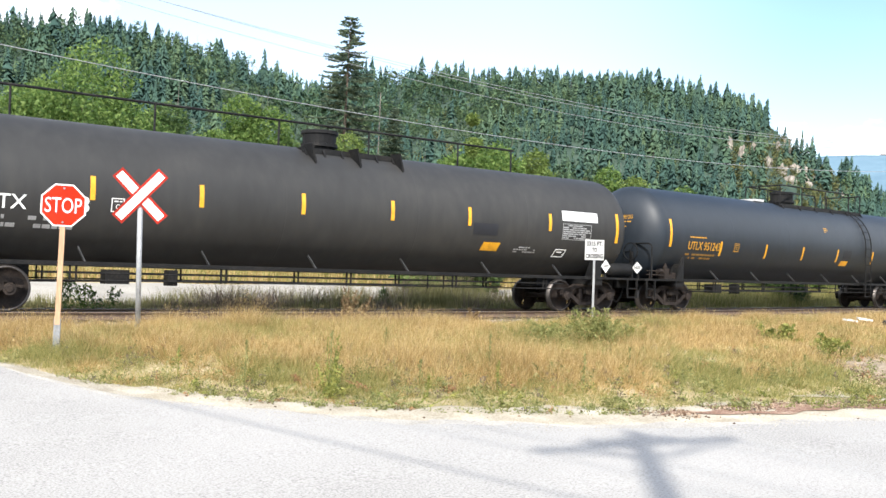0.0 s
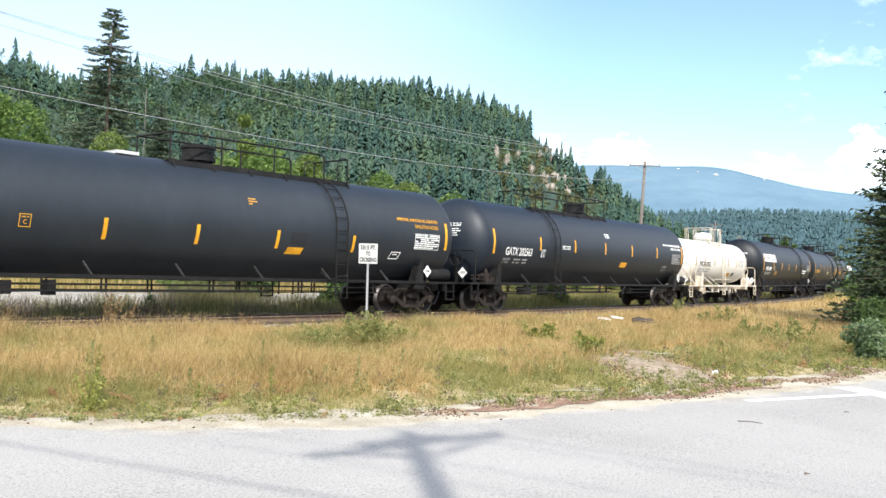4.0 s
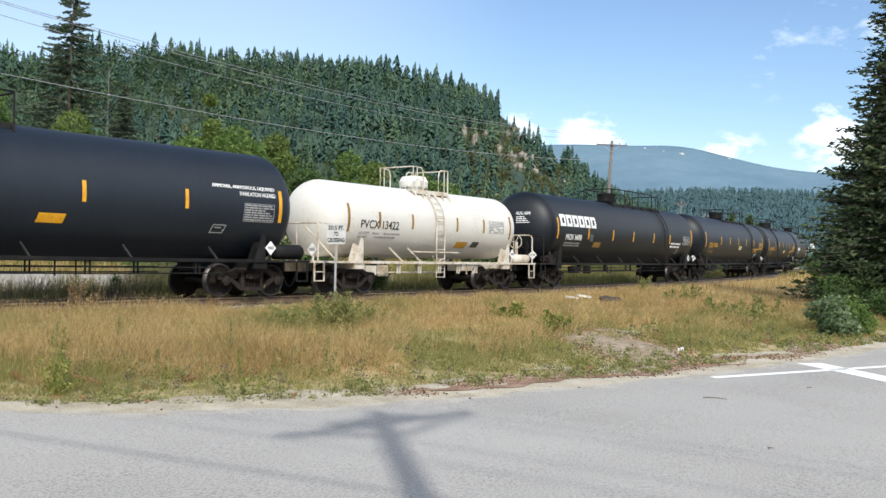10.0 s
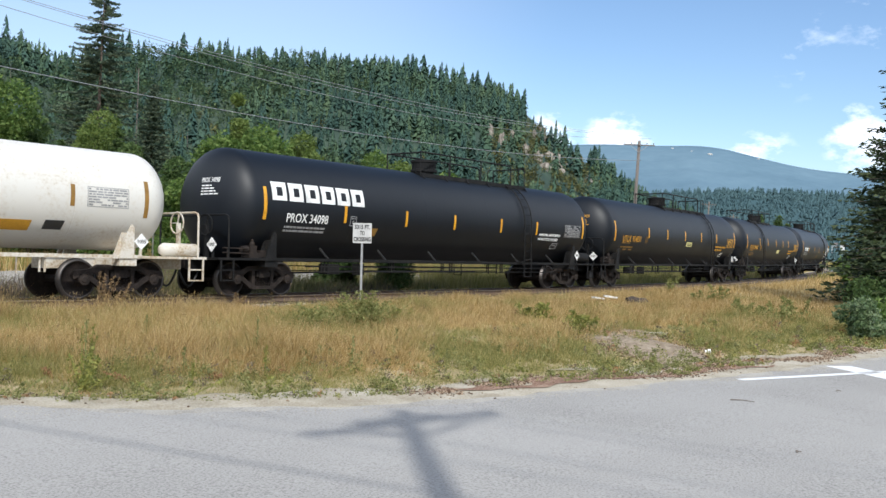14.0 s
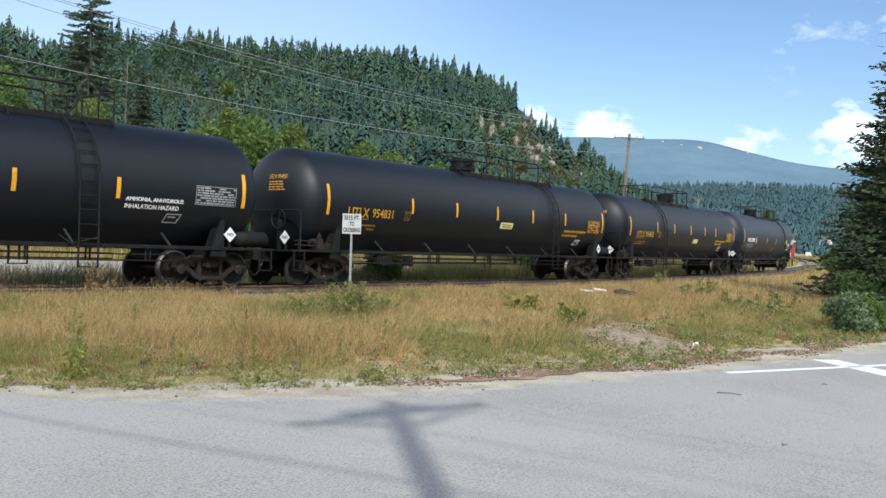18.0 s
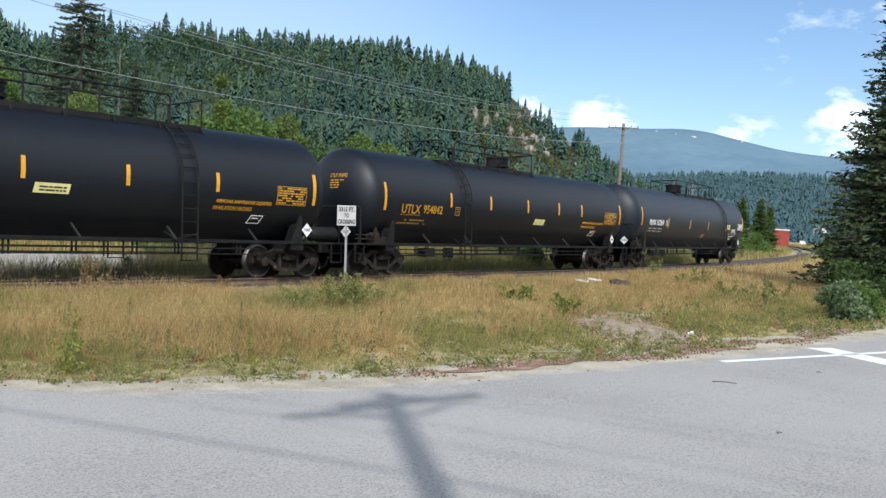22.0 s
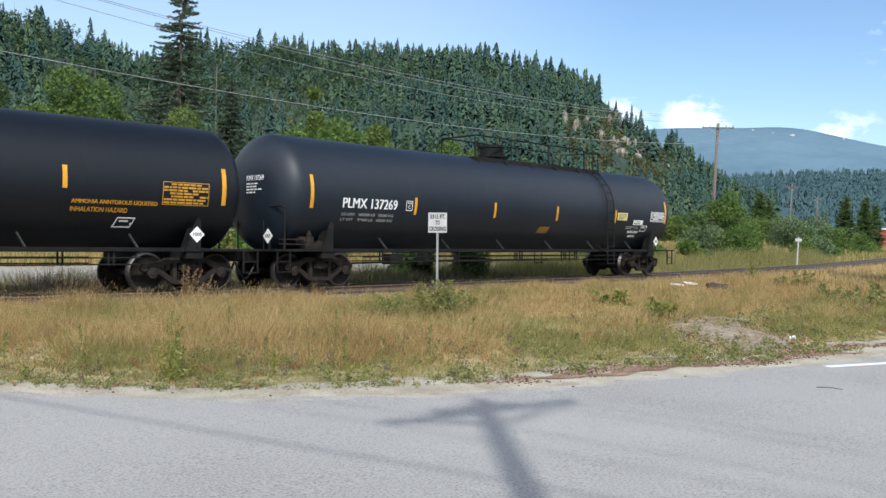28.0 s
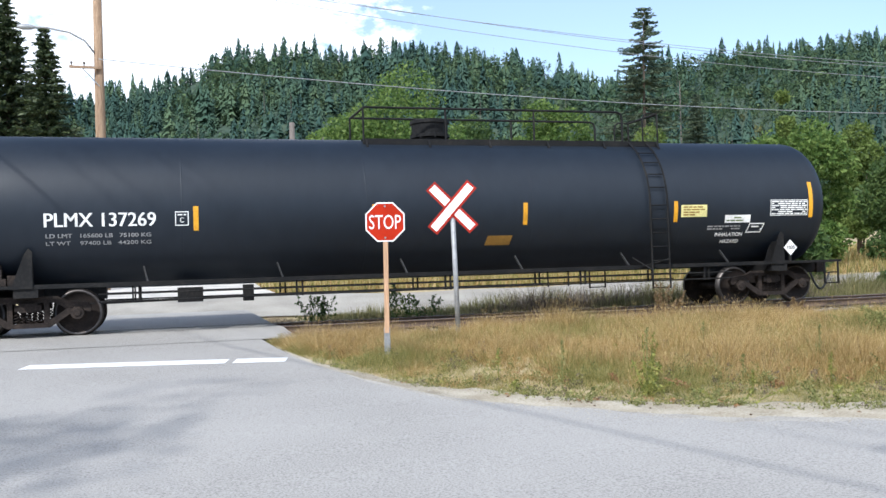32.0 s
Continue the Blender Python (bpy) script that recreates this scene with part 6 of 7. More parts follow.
for az, d, h, sd_ in ((69.5, 120, 6.4, 113), (70.5, 118, 6.6, 114), (71.0, 123, 5.8, 115), (64.9, 112, 6.2, 116), (65.4, 118, 5.4, 117)):
    x_, y_ = azp(az, d)
    conifer("fir_tree", "young conifer in the distance beside the railway", x_, y_, h, 1.9, sd_, bare=0.02, per=16, step=0.3, card=0.17, mat="leaf_dark", dens=3)
x_, y_ = azp(74.6, 62)
broadleaf("shrub", "yellow-green shrub beside the fir trees", x_, y_, 2.2, 1.5, "leaf_light", 47, n=2600, trunk=False, category="shrub", low=0.12)
# shrubs at the foot of the big fir
for x_, y_, h, s, m_, sd_ in ((23.9, 6.25, 0.95, 0.75, "leaf_grey", 51), (25.4, 6.2, 0.8, 0.9, "leaf_light", 52), (33.6, 8.2, 1.2, 1.3, "leaf_dark", 54), (31.5, 6.5, 1.0, 0.9, "leaf_dark", 56)):
    broadleaf("shrub", "low leafy shrub beside the road", x_, y_, h, s, m_, sd_, n=4600, leaf=0.05, trunk=False, low=0.12, category="shrub", lobes=12)

def stalk_plant(name, label, x, y, h, mat, seed, n=220, spread=0.16, leaf=0.05, top=0.5, stems=1):
    r = np.random.default_rng(seed)
    t = thing(name, label, "weed", m=pose(x, y, gz(x, y) - 0.02))
    pts = []
    for k in range(stems):
        lx, ly = r.normal() * 0.12 * (stems > 1), r.normal() * 0.12 * (stems > 1)
        hh = h * r.uniform(0.75, 1.05)
        part("stem", Shape().tube([(lx * 0.3, ly * 0.3, 0), (lx, ly, hh * 0.5), (lx * 1.8, ly * 1.8, hh)], 0.009, 5, 0.004), M[mat], t)
        z = hh * r.random(n // stems) ** (1 - top)
        q = spread * (1.15 - z / hh) * r.random(n // stems)
        a = r.uniform(0, 6.28, n // stems)
        pts.append(np.stack([q * np.cos(a) + lx * 1.8 * z / hh, q * np.sin(a) + ly * 1.8 * z / hh, z], 1))
    pts = np.concatenate(pts)
    v, f = cards(pts, leaf * r.uniform(0.6, 1.3, len(pts)), r)
    part("leaves", raw_mesh("leaves", v, f, M[mat]), None, t)
    return t


for x_, y_, h, st_, sd_ in ((10.9, 18.1, 0.95, 4, 1), (11.25, 18.2, 0.75, 3, 2), (14.2, 17.6, 0.45, 2, 8)):
    stalk_plant("dock_plant", "dry brown dock plant beside the track", x_, y_, h, "dock", 200 + sd_, n=330, spread=0.16, top=0.3, stems=st_, leaf=0.032)
for x_, y_, h, sd_ in ((5.85, 9.91, 0.95, 1), (6.0, 10.05, 0.6, 2), (5.2, 10.9, 0.75, 3), (8.04, 9.32, 0.55, 4), (9.3, 9.0, 0.6, 5), (10.38, 8.2, 0.4, 6), (7.2, 9.9, 0.55, 7), (6.9, 9.3, 0.4, 8), (12.2, 8.6, 0.4, 9), (8.7, 10.3, 0.7, 10), (11.2, 9.9, 0.6, 11), (4.6, 11.6, 0.6, 12), (7.9, 11.8, 0.8, 13), (14.6, 9.0, 0.45, 14)):
    stalk_plant("tall_weed", "tall green weed stalk in the dry grass", x_, y_, h * 0.85, "weed_dull" if sd_ % 4 else "weed", 220 + sd_, n=90, spread=0.10, leaf=0.018)
for x_, y_, h, sd_ in ((18.72, 12.0, 0.55, 1), (18.3, 12.25, 0.38, 2), (16.66, 9.82, 0.5, 3), (17.1, 10.15, 0.4, 4)):
    stalk_plant("weed_clump", "clump of bright green leafy weeds in the dry grass", x_, y_, h, "weed", 280 + sd_, n=300, spread=0.34, leaf=0.045, stems=4, top=0.35)
for x_, y_, h, sd_ in ((31.07, 12.85, 0.85, 1), (26.6, 10.35, 0.6, 2), (25.64, 9.47, 0.6, 3), (25.18, 8.28, 0.9, 4), (24.7, 8.6, 0.7, 5), (34.4, 16.3, 0.9, 6), (30.4, 13.3, 0.6, 7)):
    stalk_plant("leafy_weed", "leafy green weed standing in the dry grass", x_, y_, h * 0.85, "weed_bush", 260 + sd_, n=300, spread=0.38, leaf=0.042, stems=3)
for x_, y_, sd_ in ((6.49, 9.75, 1), (7.5, 9.6, 2), (5.9, 10.6, 3), (8.6, 9.4, 4)):
    stalk_plant("red_weed", "low reddish weed in the grass", x_, y_, 0.16, "red_leaf", 240 + sd_, n=90, spread=0.12, stems=2, leaf=0.016)
for x_, y_, h, mt_, sd_ in ((4.1, 22.7, 0.85, "leaf_dark", 1), (4.45, 22.8, 0.7, "leaf_dark", 2), (6.3, 23.0, 0.9, "leaf_dark", 3), (6.75, 23.1, 0.8, "leaf_light", 4), (7.2, 23.2, 0.7, "leaf_dark", 5), (16.2, 24.4, 0.8, "leaf_dark", 6)):
    stalk_plant("trackside_weed", "leafy dark weed beside the track", x_, y_, h, mt_, 300 + sd_, n=210, spread=0.34, leaf=0.05, stems=4, top=0.35)

# ---------------------------------------------------------------- grass


def blades(name, label, x, y, hgt, width, mat, rng, lean=0.35, zf=ground_z):
    """Fine tapering blades, one narrow triangle each."""
    n = len(x)
    z = zf(x, y) - 0.015
    a = rng.uniform(0, 6.283, n)
    l = rng.normal(size=n) * lean * hgt
    b = rng.uniform(0, 6.283, n)
    wx, wy = np.cos(a) * width / 2, np.sin(a) * width / 2
    p = np.stack([np.stack([x - wx, y - wy, z], 1), np.stack([x + wx, y + wy, z], 1), np.stack([x + np.cos(b) * l, y + np.sin(b) * l, z + hgt], 1)], 1)
    return tagged(new(name, raw_mesh(name, p.reshape(-1, 3), np.arange(3 * n).reshape(-1, 3), M[mat])), label, "grass", kind="stuff")


def verge(n, rng, x0, x1, far=-1.75, bias=1.0):
    """Random places on the verge between the shoulder and the track, denser near the camera."""
    x = x0 + (x1 - x0) * rng.random(n) ** bias
    e, t = road_edge(x) + 0.45, track_y(x) + far
    y = e + (t - e) * rng.random(n)
    return x, y


def mottle(x, y, cell, seed):
    """Patchy smooth noise between 0 and 1 with features about one cell wide."""
    g = np.random.default_rng(seed).random((128, 128))
    u, w = x / cell, y / cell
    i, j = np.floor(u).astype(int), np.floor(w).astype(int)
    fu, fw = u - i, w - j
    fu, fw = fu * fu * (3 - 2 * fu), fw * fw * (3 - 2 * fw)
    i0, j0, i1, j1 = i % 128, j % 128, (i + 1) % 128, (j + 1) % 128
    return (g[i0, j0] * (1 - fu) + g[i1, j0] * fu) * (1 - fw) + (g[i0, j1] * (1 - fu) + g[i1, j1] * fu) * fw


def verge_plan(x, y):
    """Green share, height and cover of the verge at the given places."""
    d_e, d_t = y - road_edge(x), y - track_y(x)
    blot = 0.55 * mottle(x, y, 1.7, 1) + 0.45 * mottle(x, y, 0.55, 2)
    clump = sum(w * np.exp(-((x - a) / r) ** 2 - ((y - b) / r) ** 2) for a, b, r, w in ((13.0, 12.9, 0.8, 1.0), (14.0, 12.4, 0.6, 0.7), (11.5, 13.0, 0.7, 0.6), (17.5, 14.8, 0.6, 0.5), (21.5, 14.6, 0.6, 0.5), (25.0, 9.5, 0.6, 0.6), (9.0, 10.6, 0.5, 0.4)))
    green = smooth(0.36, 0.84, blot + 0.42 * np.exp(-((d_e - 0.9) / 1.9) ** 2) + 0.22 * smooth(7.5, 14, x) * smooth(8, 3, d_e) + 0.6 * clump - 0.04)
    stand = smooth(15, 8, x) * smooth(2.0, 3.8, d_e) * smooth(-2.5, -4.0, d_t) * smooth(0.25, 0.65, mottle(x, y, 2.6, 3))
    tall = 0.40 * clump + (0.05 + 0.16 * smooth(0.7, 3.0, d_e)) * (0.30 + 1.3 * mottle(x, y, 0.7, 4)) * (1 - 0.8 * smooth(-3.8, -2.2, d_t)) + 0.15 * stand
    bare = np.exp(-(((x - 16.7) * 0.66 + (y - 8.5) * 0.75) / 2.3) ** 4 - (((x - 16.7) * 0.75 - (y - 8.5) * 0.66) / 1.15) ** 4)
    cover = smooth(-0.05, 0.95, d_e + 1.3 * (mottle(x, y, 0.42, 5) - 0.5) + 0.9 * (mottle(x, y, 1.3, 9) - 0.5)) * (1 - np.clip(bare * (0.55 + 0.8 * mottle(x, y, 0.35, 6)), 0, 1)) * (1 - 0.75 * smooth(0.62, 0.85, mottle(x, y, 0.8, 7))) * (0.2 + 0.8 * smooth(-1.9, -3.2, d_t))
    return green, tall, cover, stand


def tuft_blades(name, label, x, y, hgt, spread, per, width, mat, rng, lean):
    """Tufts whose blades fan out from their roots."""
    n = len(x)
    a, r = rng.uniform(0, 6.283, (n, per)), np.sqrt(rng.random((n, per)))
    dx, dy = np.cos(a) * r, np.sin(a) * r
    bx, by = (x[:, None] + dx * spread[:, None]).ravel(), (y[:, None] + dy * spread[:, None]).ravel()
    h = (hgt[:, None] * rng.uniform(0.35, 1.25, (n, per))).ravel()
    l = h * np.repeat(rng.uniform(0.5, 1.4, n), per) * lean
    tx, ty = bx + dx.ravel() * l + rng.normal(size=h.size) * 0.34 * h, by + dy.ravel() * l + rng.normal(size=h.size) * 0.34 * h
    z = ground_z(bx, by) - 0.012
    w = np.repeat(width, per)
    q = rng.uniform(0, 6.283, h.size)
    wx, wy = np.cos(q) * w / 2, np.sin(q) * w / 2
    p = np.stack([np.stack([bx - wx, by - wy, z], 1), np.stack([bx + wx, by + wy, z], 1), np.stack([tx, ty, z + h], 1)], 1)
    return tagged(new(name, raw_mesh(name, p.reshape(-1, 3), np.arange(3 * h.size).reshape(-1, 3), M[mat])), label, "grass", kind="stuff")


x, y = verge(27000, rng, 2.5, 37, bias=1.2)
green, tall, cover, stand = verge_plan(x, y)
keep = rng.random(len(x)) < cover
isg = rng.random(len(x)) < green
brown = ~isg & (rng.random(len(x)) < 0.05)
wid = 0.0050 + 0.00032 * x
spr = rng.uniform(0.05, 0.15, len(x))
for nm, lb, m_, mt_, k_, ln_ in (("dry_grass", "fine dry tan grass on the verge", keep & ~isg & ~brown, "grass_gold", 1.0, 0.75), ("green_grass", "patchy green grass on the verge", keep & isg, "grass_green", 0.8, 0.8), ("brown_grass", "brown withered weeds in the grass", keep & brown, "dock", 0.9, 0.3)):
    tuft_blades(nm, lb, x[m_], y[m_], tall[m_] * k_ * rng.uniform(0.7, 1.35, m_.sum()), spr[m_], 27, wid[m_], mt_, rng, ln_)
# short undergrowth
x, y = verge(170000, rng, 2.5, 37, bias=1.2)
green, tall, cover, stand = verge_plan(x, y)
keep = rng.random(len(x)) < cover * 0.9 + 0.02
isg = rng.random(len(x)) < green * 0.8 + 0.12
for m_, mt_, nm in ((keep & ~isg, "grass_gold", "short_dry_grass"), (keep & isg, "grass_green", "short_green_grass")):
    blades(nm, "short undergrowth of the verge", x[m_], y[m_], (0.3 * tall[m_] + 0.02) * rng.uniform(0.5, 1.5, m_.sum()), 0.006 + 0.0004 * x[m_], mt_, rng, 0.7)
# leafy bushes of weed in the verge and small tufts along the sand
for x_, y_, h, mt_, sd_ in ((12.6, 13.0, 0.45, "weed_dull", 1), (13.1, 12.8, 0.55, "weed", 2), (13.5, 12.5, 0.5, "weed_dull", 3), (12.2, 13.3, 0.35, "weed_dull", 4), (13.9, 12.2, 0.4, "weed", 5), (14.6, 13.2, 0.4, "weed_dull", 6), (5.95, 10.1, 0.7, "weed", 7), (15.2, 14.0, 0.4, "weed_dull", 9), (9.4, 9.7, 0.3, "weed_dull", 10)):
    stalk_plant("leafy_weed", "bushy green weed in the dry grass", x_, y_, h, mt_, 400 + sd_, n=330 if x_ > 11 else 150, spread=0.34 if x_ > 11 else 0.16, leaf=0.03 if x_ > 11 else 0.02, stems=5 if x_ > 11 else 3, top=0.3)
for i in range(26):
    r_ = random.Random(700 + i)
    x_ = r_.uniform(4.2, 16)
    y_ = float(road_edge(x_)) + r_.uniform(0.35, 1.5)
    stalk_plant("low_weed", "low dark green tuft beside the sandy road edge", x_, y_, r_.uniform(0.1, 0.26), r_.choice(["weed_dull", "weed_dull", "weed"]), 430 + i, n=120, spread=0.2, leaf=0.022, stems=3, top=0.2)
stalk_plant("leafy_weed", "bright yellow-green leafy weed in the dry grass", 5.75, 9.73, 0.5, "weed", 473, n=420, spread=0.2, leaf=0.024, stems=6, top=0.1)
stalk_plant("leafy_weed", "wide bushy weed clump beside the distance sign", 12.75, 12.05, 0.78, "weed_bush", 470, n=2600, spread=0.62, leaf=0.026, stems=12, top=0.2)
stalk_plant("leafy_weed", "wide bushy weed clump beside the distance sign", 11.75, 12.5, 0.55, "weed_bush", 471, n=1500, spread=0.6, leaf=0.024, stems=9, top=0.2)
broadleaf("trackside_shrub", "dark green shrub between the track and the gravel road", 26.9, 24.3, 1.75, 1.25, "leaf_dark", 472, n=6500, leaf=0.055, trunk=False, low=0.12, category="shrub", lobes=9)
# feathery seed heads in the tall stand
x, y = verge(120000, rng, 2.8, 26, bias=1.3)
green, tall, cover, stand = verge_plan(x, y)
m_ = rng.random(len(x)) < cover * (0.07 + 0.32 * stand) * (1 - 0.7 * green)
x, y, top_ = x[m_], y[m_], tall[m_] * rng.uniform(0.75, 1.5, m_.sum()) + 0.03
k_ = 3
c = np.repeat(np.stack([x, y, ground_z(x, y) + top_], 1), k_, 0)
c[:, 2] -= np.tile(np.arange(k_) * 0.018, len(x))
v, f = cards(c + rng.normal(0, 0.006, c.shape), np.repeat(rng.uniform(0.005, 0.012, len(x)) * (0.8 + 0.02 * x), k_), rng, aspect=1.6)
dark_ = np.repeat(np.repeat(rng.random(len(x)) < 0.16, k_), 1)
for nm, mt_, pick_ in (("seed_heads", "grass_gold", ~dark_), ("brown_seed_heads", "dock", dark_)):
    vv = v.reshape(-1, 3, 3)[pick_].reshape(-1, 3)
    tagged(new(nm, raw_mesh(nm, vv, np.arange(len(vv)).reshape(-1, 3), M[mt_])), "feathery tan seed heads of the tall grass" if nm == "seed_heads" else "brown seed heads of withered weeds", "grass", kind="stuff")
# low leafy plants along the sandy edge
n = 2400
x = 2.6 + 22 * rng.random(n) ** 1.2
y = road_edge(x) + 0.30 + 4.6 * rng.random(n) ** 1.9
m_ = mottle(x, y, 0.6, 8) + 0.3 * mottle(x, y, 2.0, 18) > 0.58
x, y = x[m_], y[m_]
per_ = 44
hh = np.repeat(rng.uniform(0.05, 0.20, len(x)) * (0.6 + 0.6 * smooth(0.5, 2.0, y - road_edge(x))), per_)
u_, a_ = rng.random(len(x) * per_), rng.uniform(0, 6.283, len(x) * per_)
rad_ = np.repeat(rng.uniform(0.05, 0.13, len(x)), per_) * np.sqrt(rng.random(len(x) * per_)) * (1.15 - 0.6 * u_)
c = np.repeat(np.stack([x, y, ground_z(x, y)], 1), per_, 0) + np.stack([rad_ * np.cos(a_), rad_ * np.sin(a_), hh * u_ + 0.01], 1)
kind_ = np.repeat(rng.random(len(x)), per_)
sz_ = rng.uniform(0.007, 0.017, len(c)) * np.repeat(0.8 + 0.035 * x, per_)
for nm, lb, mt_, pick_ in (("low_weeds", "low dull-green leafy weeds in the verge", "weed_dull", kind_ < 0.72), ("low_weeds", "low fresh green leafy weeds in the verge", "weed", (kind_ >= 0.72) & (kind_ < 0.86)), ("red_weeds", "low reddish and orange weeds in the verge", "red_leaf", (kind_ >= 0.86) & (kind_ < 0.91)), ("dry_weeds", "withered grey-brown weeds in the verge", "brush_brown", kind_ >= 0.91)):
    v, f = cards(c[pick_], sz_[pick_], rng, flat=0.2, aspect=1.3)
    tagged(new(nm, raw_mesh(nm, v, f, M[mt_])), lb, "weeds", kind="stuff")
# far verge on both sides of the track
x, y = verge(40000, rng, 30, 95, far=-1.9)
blades("dry_grass", "dry grass along the railway", x, y, rng.uniform(0.10, 0.42, len(x)), 0.035, "grass_gold", rng)
x = rng.uniform(3.4, 75, 90000)
d_ = 1.9 + 3.4 * rng.random(len(x)) ** 0.9
y = track_y(x) + d_
hg = rng.uniform(0.12, 0.72, len(x)) * smooth(1.7, 3.6, d_) * (0.35 + 0.85 * mottle(x, y, 1.1, 41)) * (0.25 + 0.75 * smooth(3.6, 7.5, x)) * (0.8 + 0.5 * smooth(8, 11, x) + 0.6 * smooth(13, 19, x))
far_ = rng.random(len(x)) < smooth(22, 36, x) * 0.85
br_ = ~far_ & (mottle(x, y, 0.9, 42) + rng.normal(0, 0.12, len(x)) > 0.60)
blades("trackside_grass", "rough olive grass beyond the track", x[~far_ & ~br_], y[~far_ & ~br_], hg[~far_ & ~br_], 0.022, "grass_olive", rng)
blades("trackside_brush", "low grey-brown brush beyond the track", x[br_], y[br_], hg[br_], 0.022, "brush_brown", rng, lean=0.8)
blades("trackside_grass", "yellow-green grass on the bank beyond the track", x[far_], y[far_], hg[far_], 0.026, "grass_green", rng)
x = rng.uniform(4.5, 85, 26000)
y = track_y(x) + 10.3 - 0.11 * np.maximum(x - 18, 0) + 22 * rng.random(len(x)) ** 1.5
blades("meadow_grass", "dry yellow-green meadow grass beyond the gravel road", x, y, rng.uniform(0.2, 0.6, len(x)), 0.05, "grass_gold", rng)
x = rng.uniform(4.5, 85, 46000)
y = track_y(x) + 10.3 - 0.11 * np.maximum(x - 18, 0) + 24 * rng.random(len(x)) ** 1.3
blades("meadow_grass", "green meadow grass beyond the gravel road", x, y, rng.uniform(0.2, 0.55, len(x)), 0.05, "grass_green", rng)

st_ = rng.uniform(75, 190, 26000)
lat_ = rng.choice([-1, 1], len(st_)) * (2.0 + 12 * rng.random(len(st_)) ** 1.4)
hd_ = np.interp(st_, TS, TH)
x, y = np.interp(st_, TS, TX) - np.sin(hd_) * lat_, np.interp(st_, TS, TY) + np.cos(hd_) * lat_
m_ = rng.random(len(x)) < 0.55
blades("trackside_grass", "yellow-green grass along the far curve of the railway", x[m_], y[m_], rng.uniform(0.3, 0.8, m_.sum()), 0.12, "grass_green", rng)
blades("dry_grass", "dry grass along the far curve of the railway", x[~m_], y[~m_], rng.uniform(0.2, 0.6, (~m_).sum()), 0.10, "grass_gold", rng)

# stones on the shoulder and the track bed
def stones(name, label, x, y, size, mat, rng, lift=0.0, zf=ground_z):
    o = np.array([(1, 0, 0), (-1, 0, 0), (0, 1, 0), (0, -1, 0), (0, 0, 0.7), (0, 0, -0.5)], float)
    fc = np.array([(0, 2, 4), (2, 1, 4), (1, 3, 4), (3, 0, 4), (2, 0, 5), (1, 2, 5), (3, 1, 5), (0, 3, 5)])
    n = len(x)
    v = o[None] * size[:, None, None] * rng.uniform(0.55, 1.3, (n, 6, 3))
    a = rng.uniform(0, 6.28, n)
    c, s = np.cos(a)[:, None], np.sin(a)[:, None]
    vx, vy = v[..., 0] * c - v[..., 1] * s, v[..., 0] * s + v[..., 1] * c
    v = np.stack([vx + x[:, None], vy + y[:, None], v[..., 2] + (zf(x, y) + lift)[:, None]], -1)
    f = (fc[None] + 6 * np.arange(n)[:, None, None]).reshape(-1, 3)
    return tagged(new(name, raw_mesh(name, v.reshape(-1, 3), f, M[mat])), label, "stones", kind="stuff")


x = 2.5 + 26 * rng.random(3600) ** 1.3
y = road_edge(x) + rng.normal(0.35, 0.3, len(x))
stones("gravel_stones", "loose gravel stones on the road shoulder", x, y, rng.uniform(0.004, 0.014, len(x)), "stone", rng, 0.006, lambda a, b: np.maximum(ground_z(a, b), road_z(a, b)))
x = rng.uniform(3.2, 70, 7500)
y = track_y(x) + rng.choice([-1, 1], len(x)) * rng.uniform(0.85, 2.5, len(x))
stones("ballast_stones", "loose ballast stones along the rails", x, y, rng.uniform(0.025, 0.055, len(x)), "stone", rng, 0.0, lambda a, b: -0.215 - 0.062 * (b - track_y(a)) - 0.12 * smooth(1.5, 2.5, np.abs(b - track_y(a))))

up_ = lambda a, b: np.maximum(ground_z(a, b), road_z(a, b)) + 0.02
x = 8.2 + 13 * rng.random(10500)
y = road_edge(x) + 0.46 + 0.16 * np.sin(x * 1.3) + rng.normal(0, 0.17, len(x))
m_ = rng.random(len(x)) < smooth(0.30, 0.62, 0.6 * mottle(x, y, 0.5, 21) + 0.4 * mottle(x, y * 2, 1.5, 22)) * smooth(8.2, 9.5, x)
stones("bark_litter", "brown bark and needle litter on the shoulder", x[m_], y[m_], rng.uniform(0.008, 0.026, m_.sum()), "chip", rng, 0.0, up_)
k_ = rng.normal(size=(5200, 2)) * np.array([1.35, 0.62])
x, y = 16.7 + k_[:, 0] * 0.66 - k_[:, 1] * 0.75, 8.5 + k_[:, 0] * 0.75 + k_[:, 1] * 0.66
x0_ = 4.0 + 10 * rng.random(60)
stones("dirt_clods", "dark clods of earth on the sandy shoulder", x0_, road_edge(x0_) + rng.normal(0.15, 0.3, 60), rng.uniform(0.006, 0.024, 60), "chip", rng, 0.0, up_)
x1_ = 2.6 + 21 * rng.random(7500)
y1_ = road_edge(x1_) - 0.12 + 0.5 * (mottle(x1_, x1_ * 0, 0.9, 51) - 0.5) - np.abs(rng.normal(0, 0.28, 7500))
stones("spilled_sand", "sand and grit spilled over the asphalt edge", x1_, y1_, rng.uniform(0.004, 0.015, 7500), "sand", rng, -0.012, up_)
stones("wood_chips", "wood chips and stones on the bare soil", x, y, rng.uniform(0.007, 0.032, len(x)), "chip", rng, 0.03)

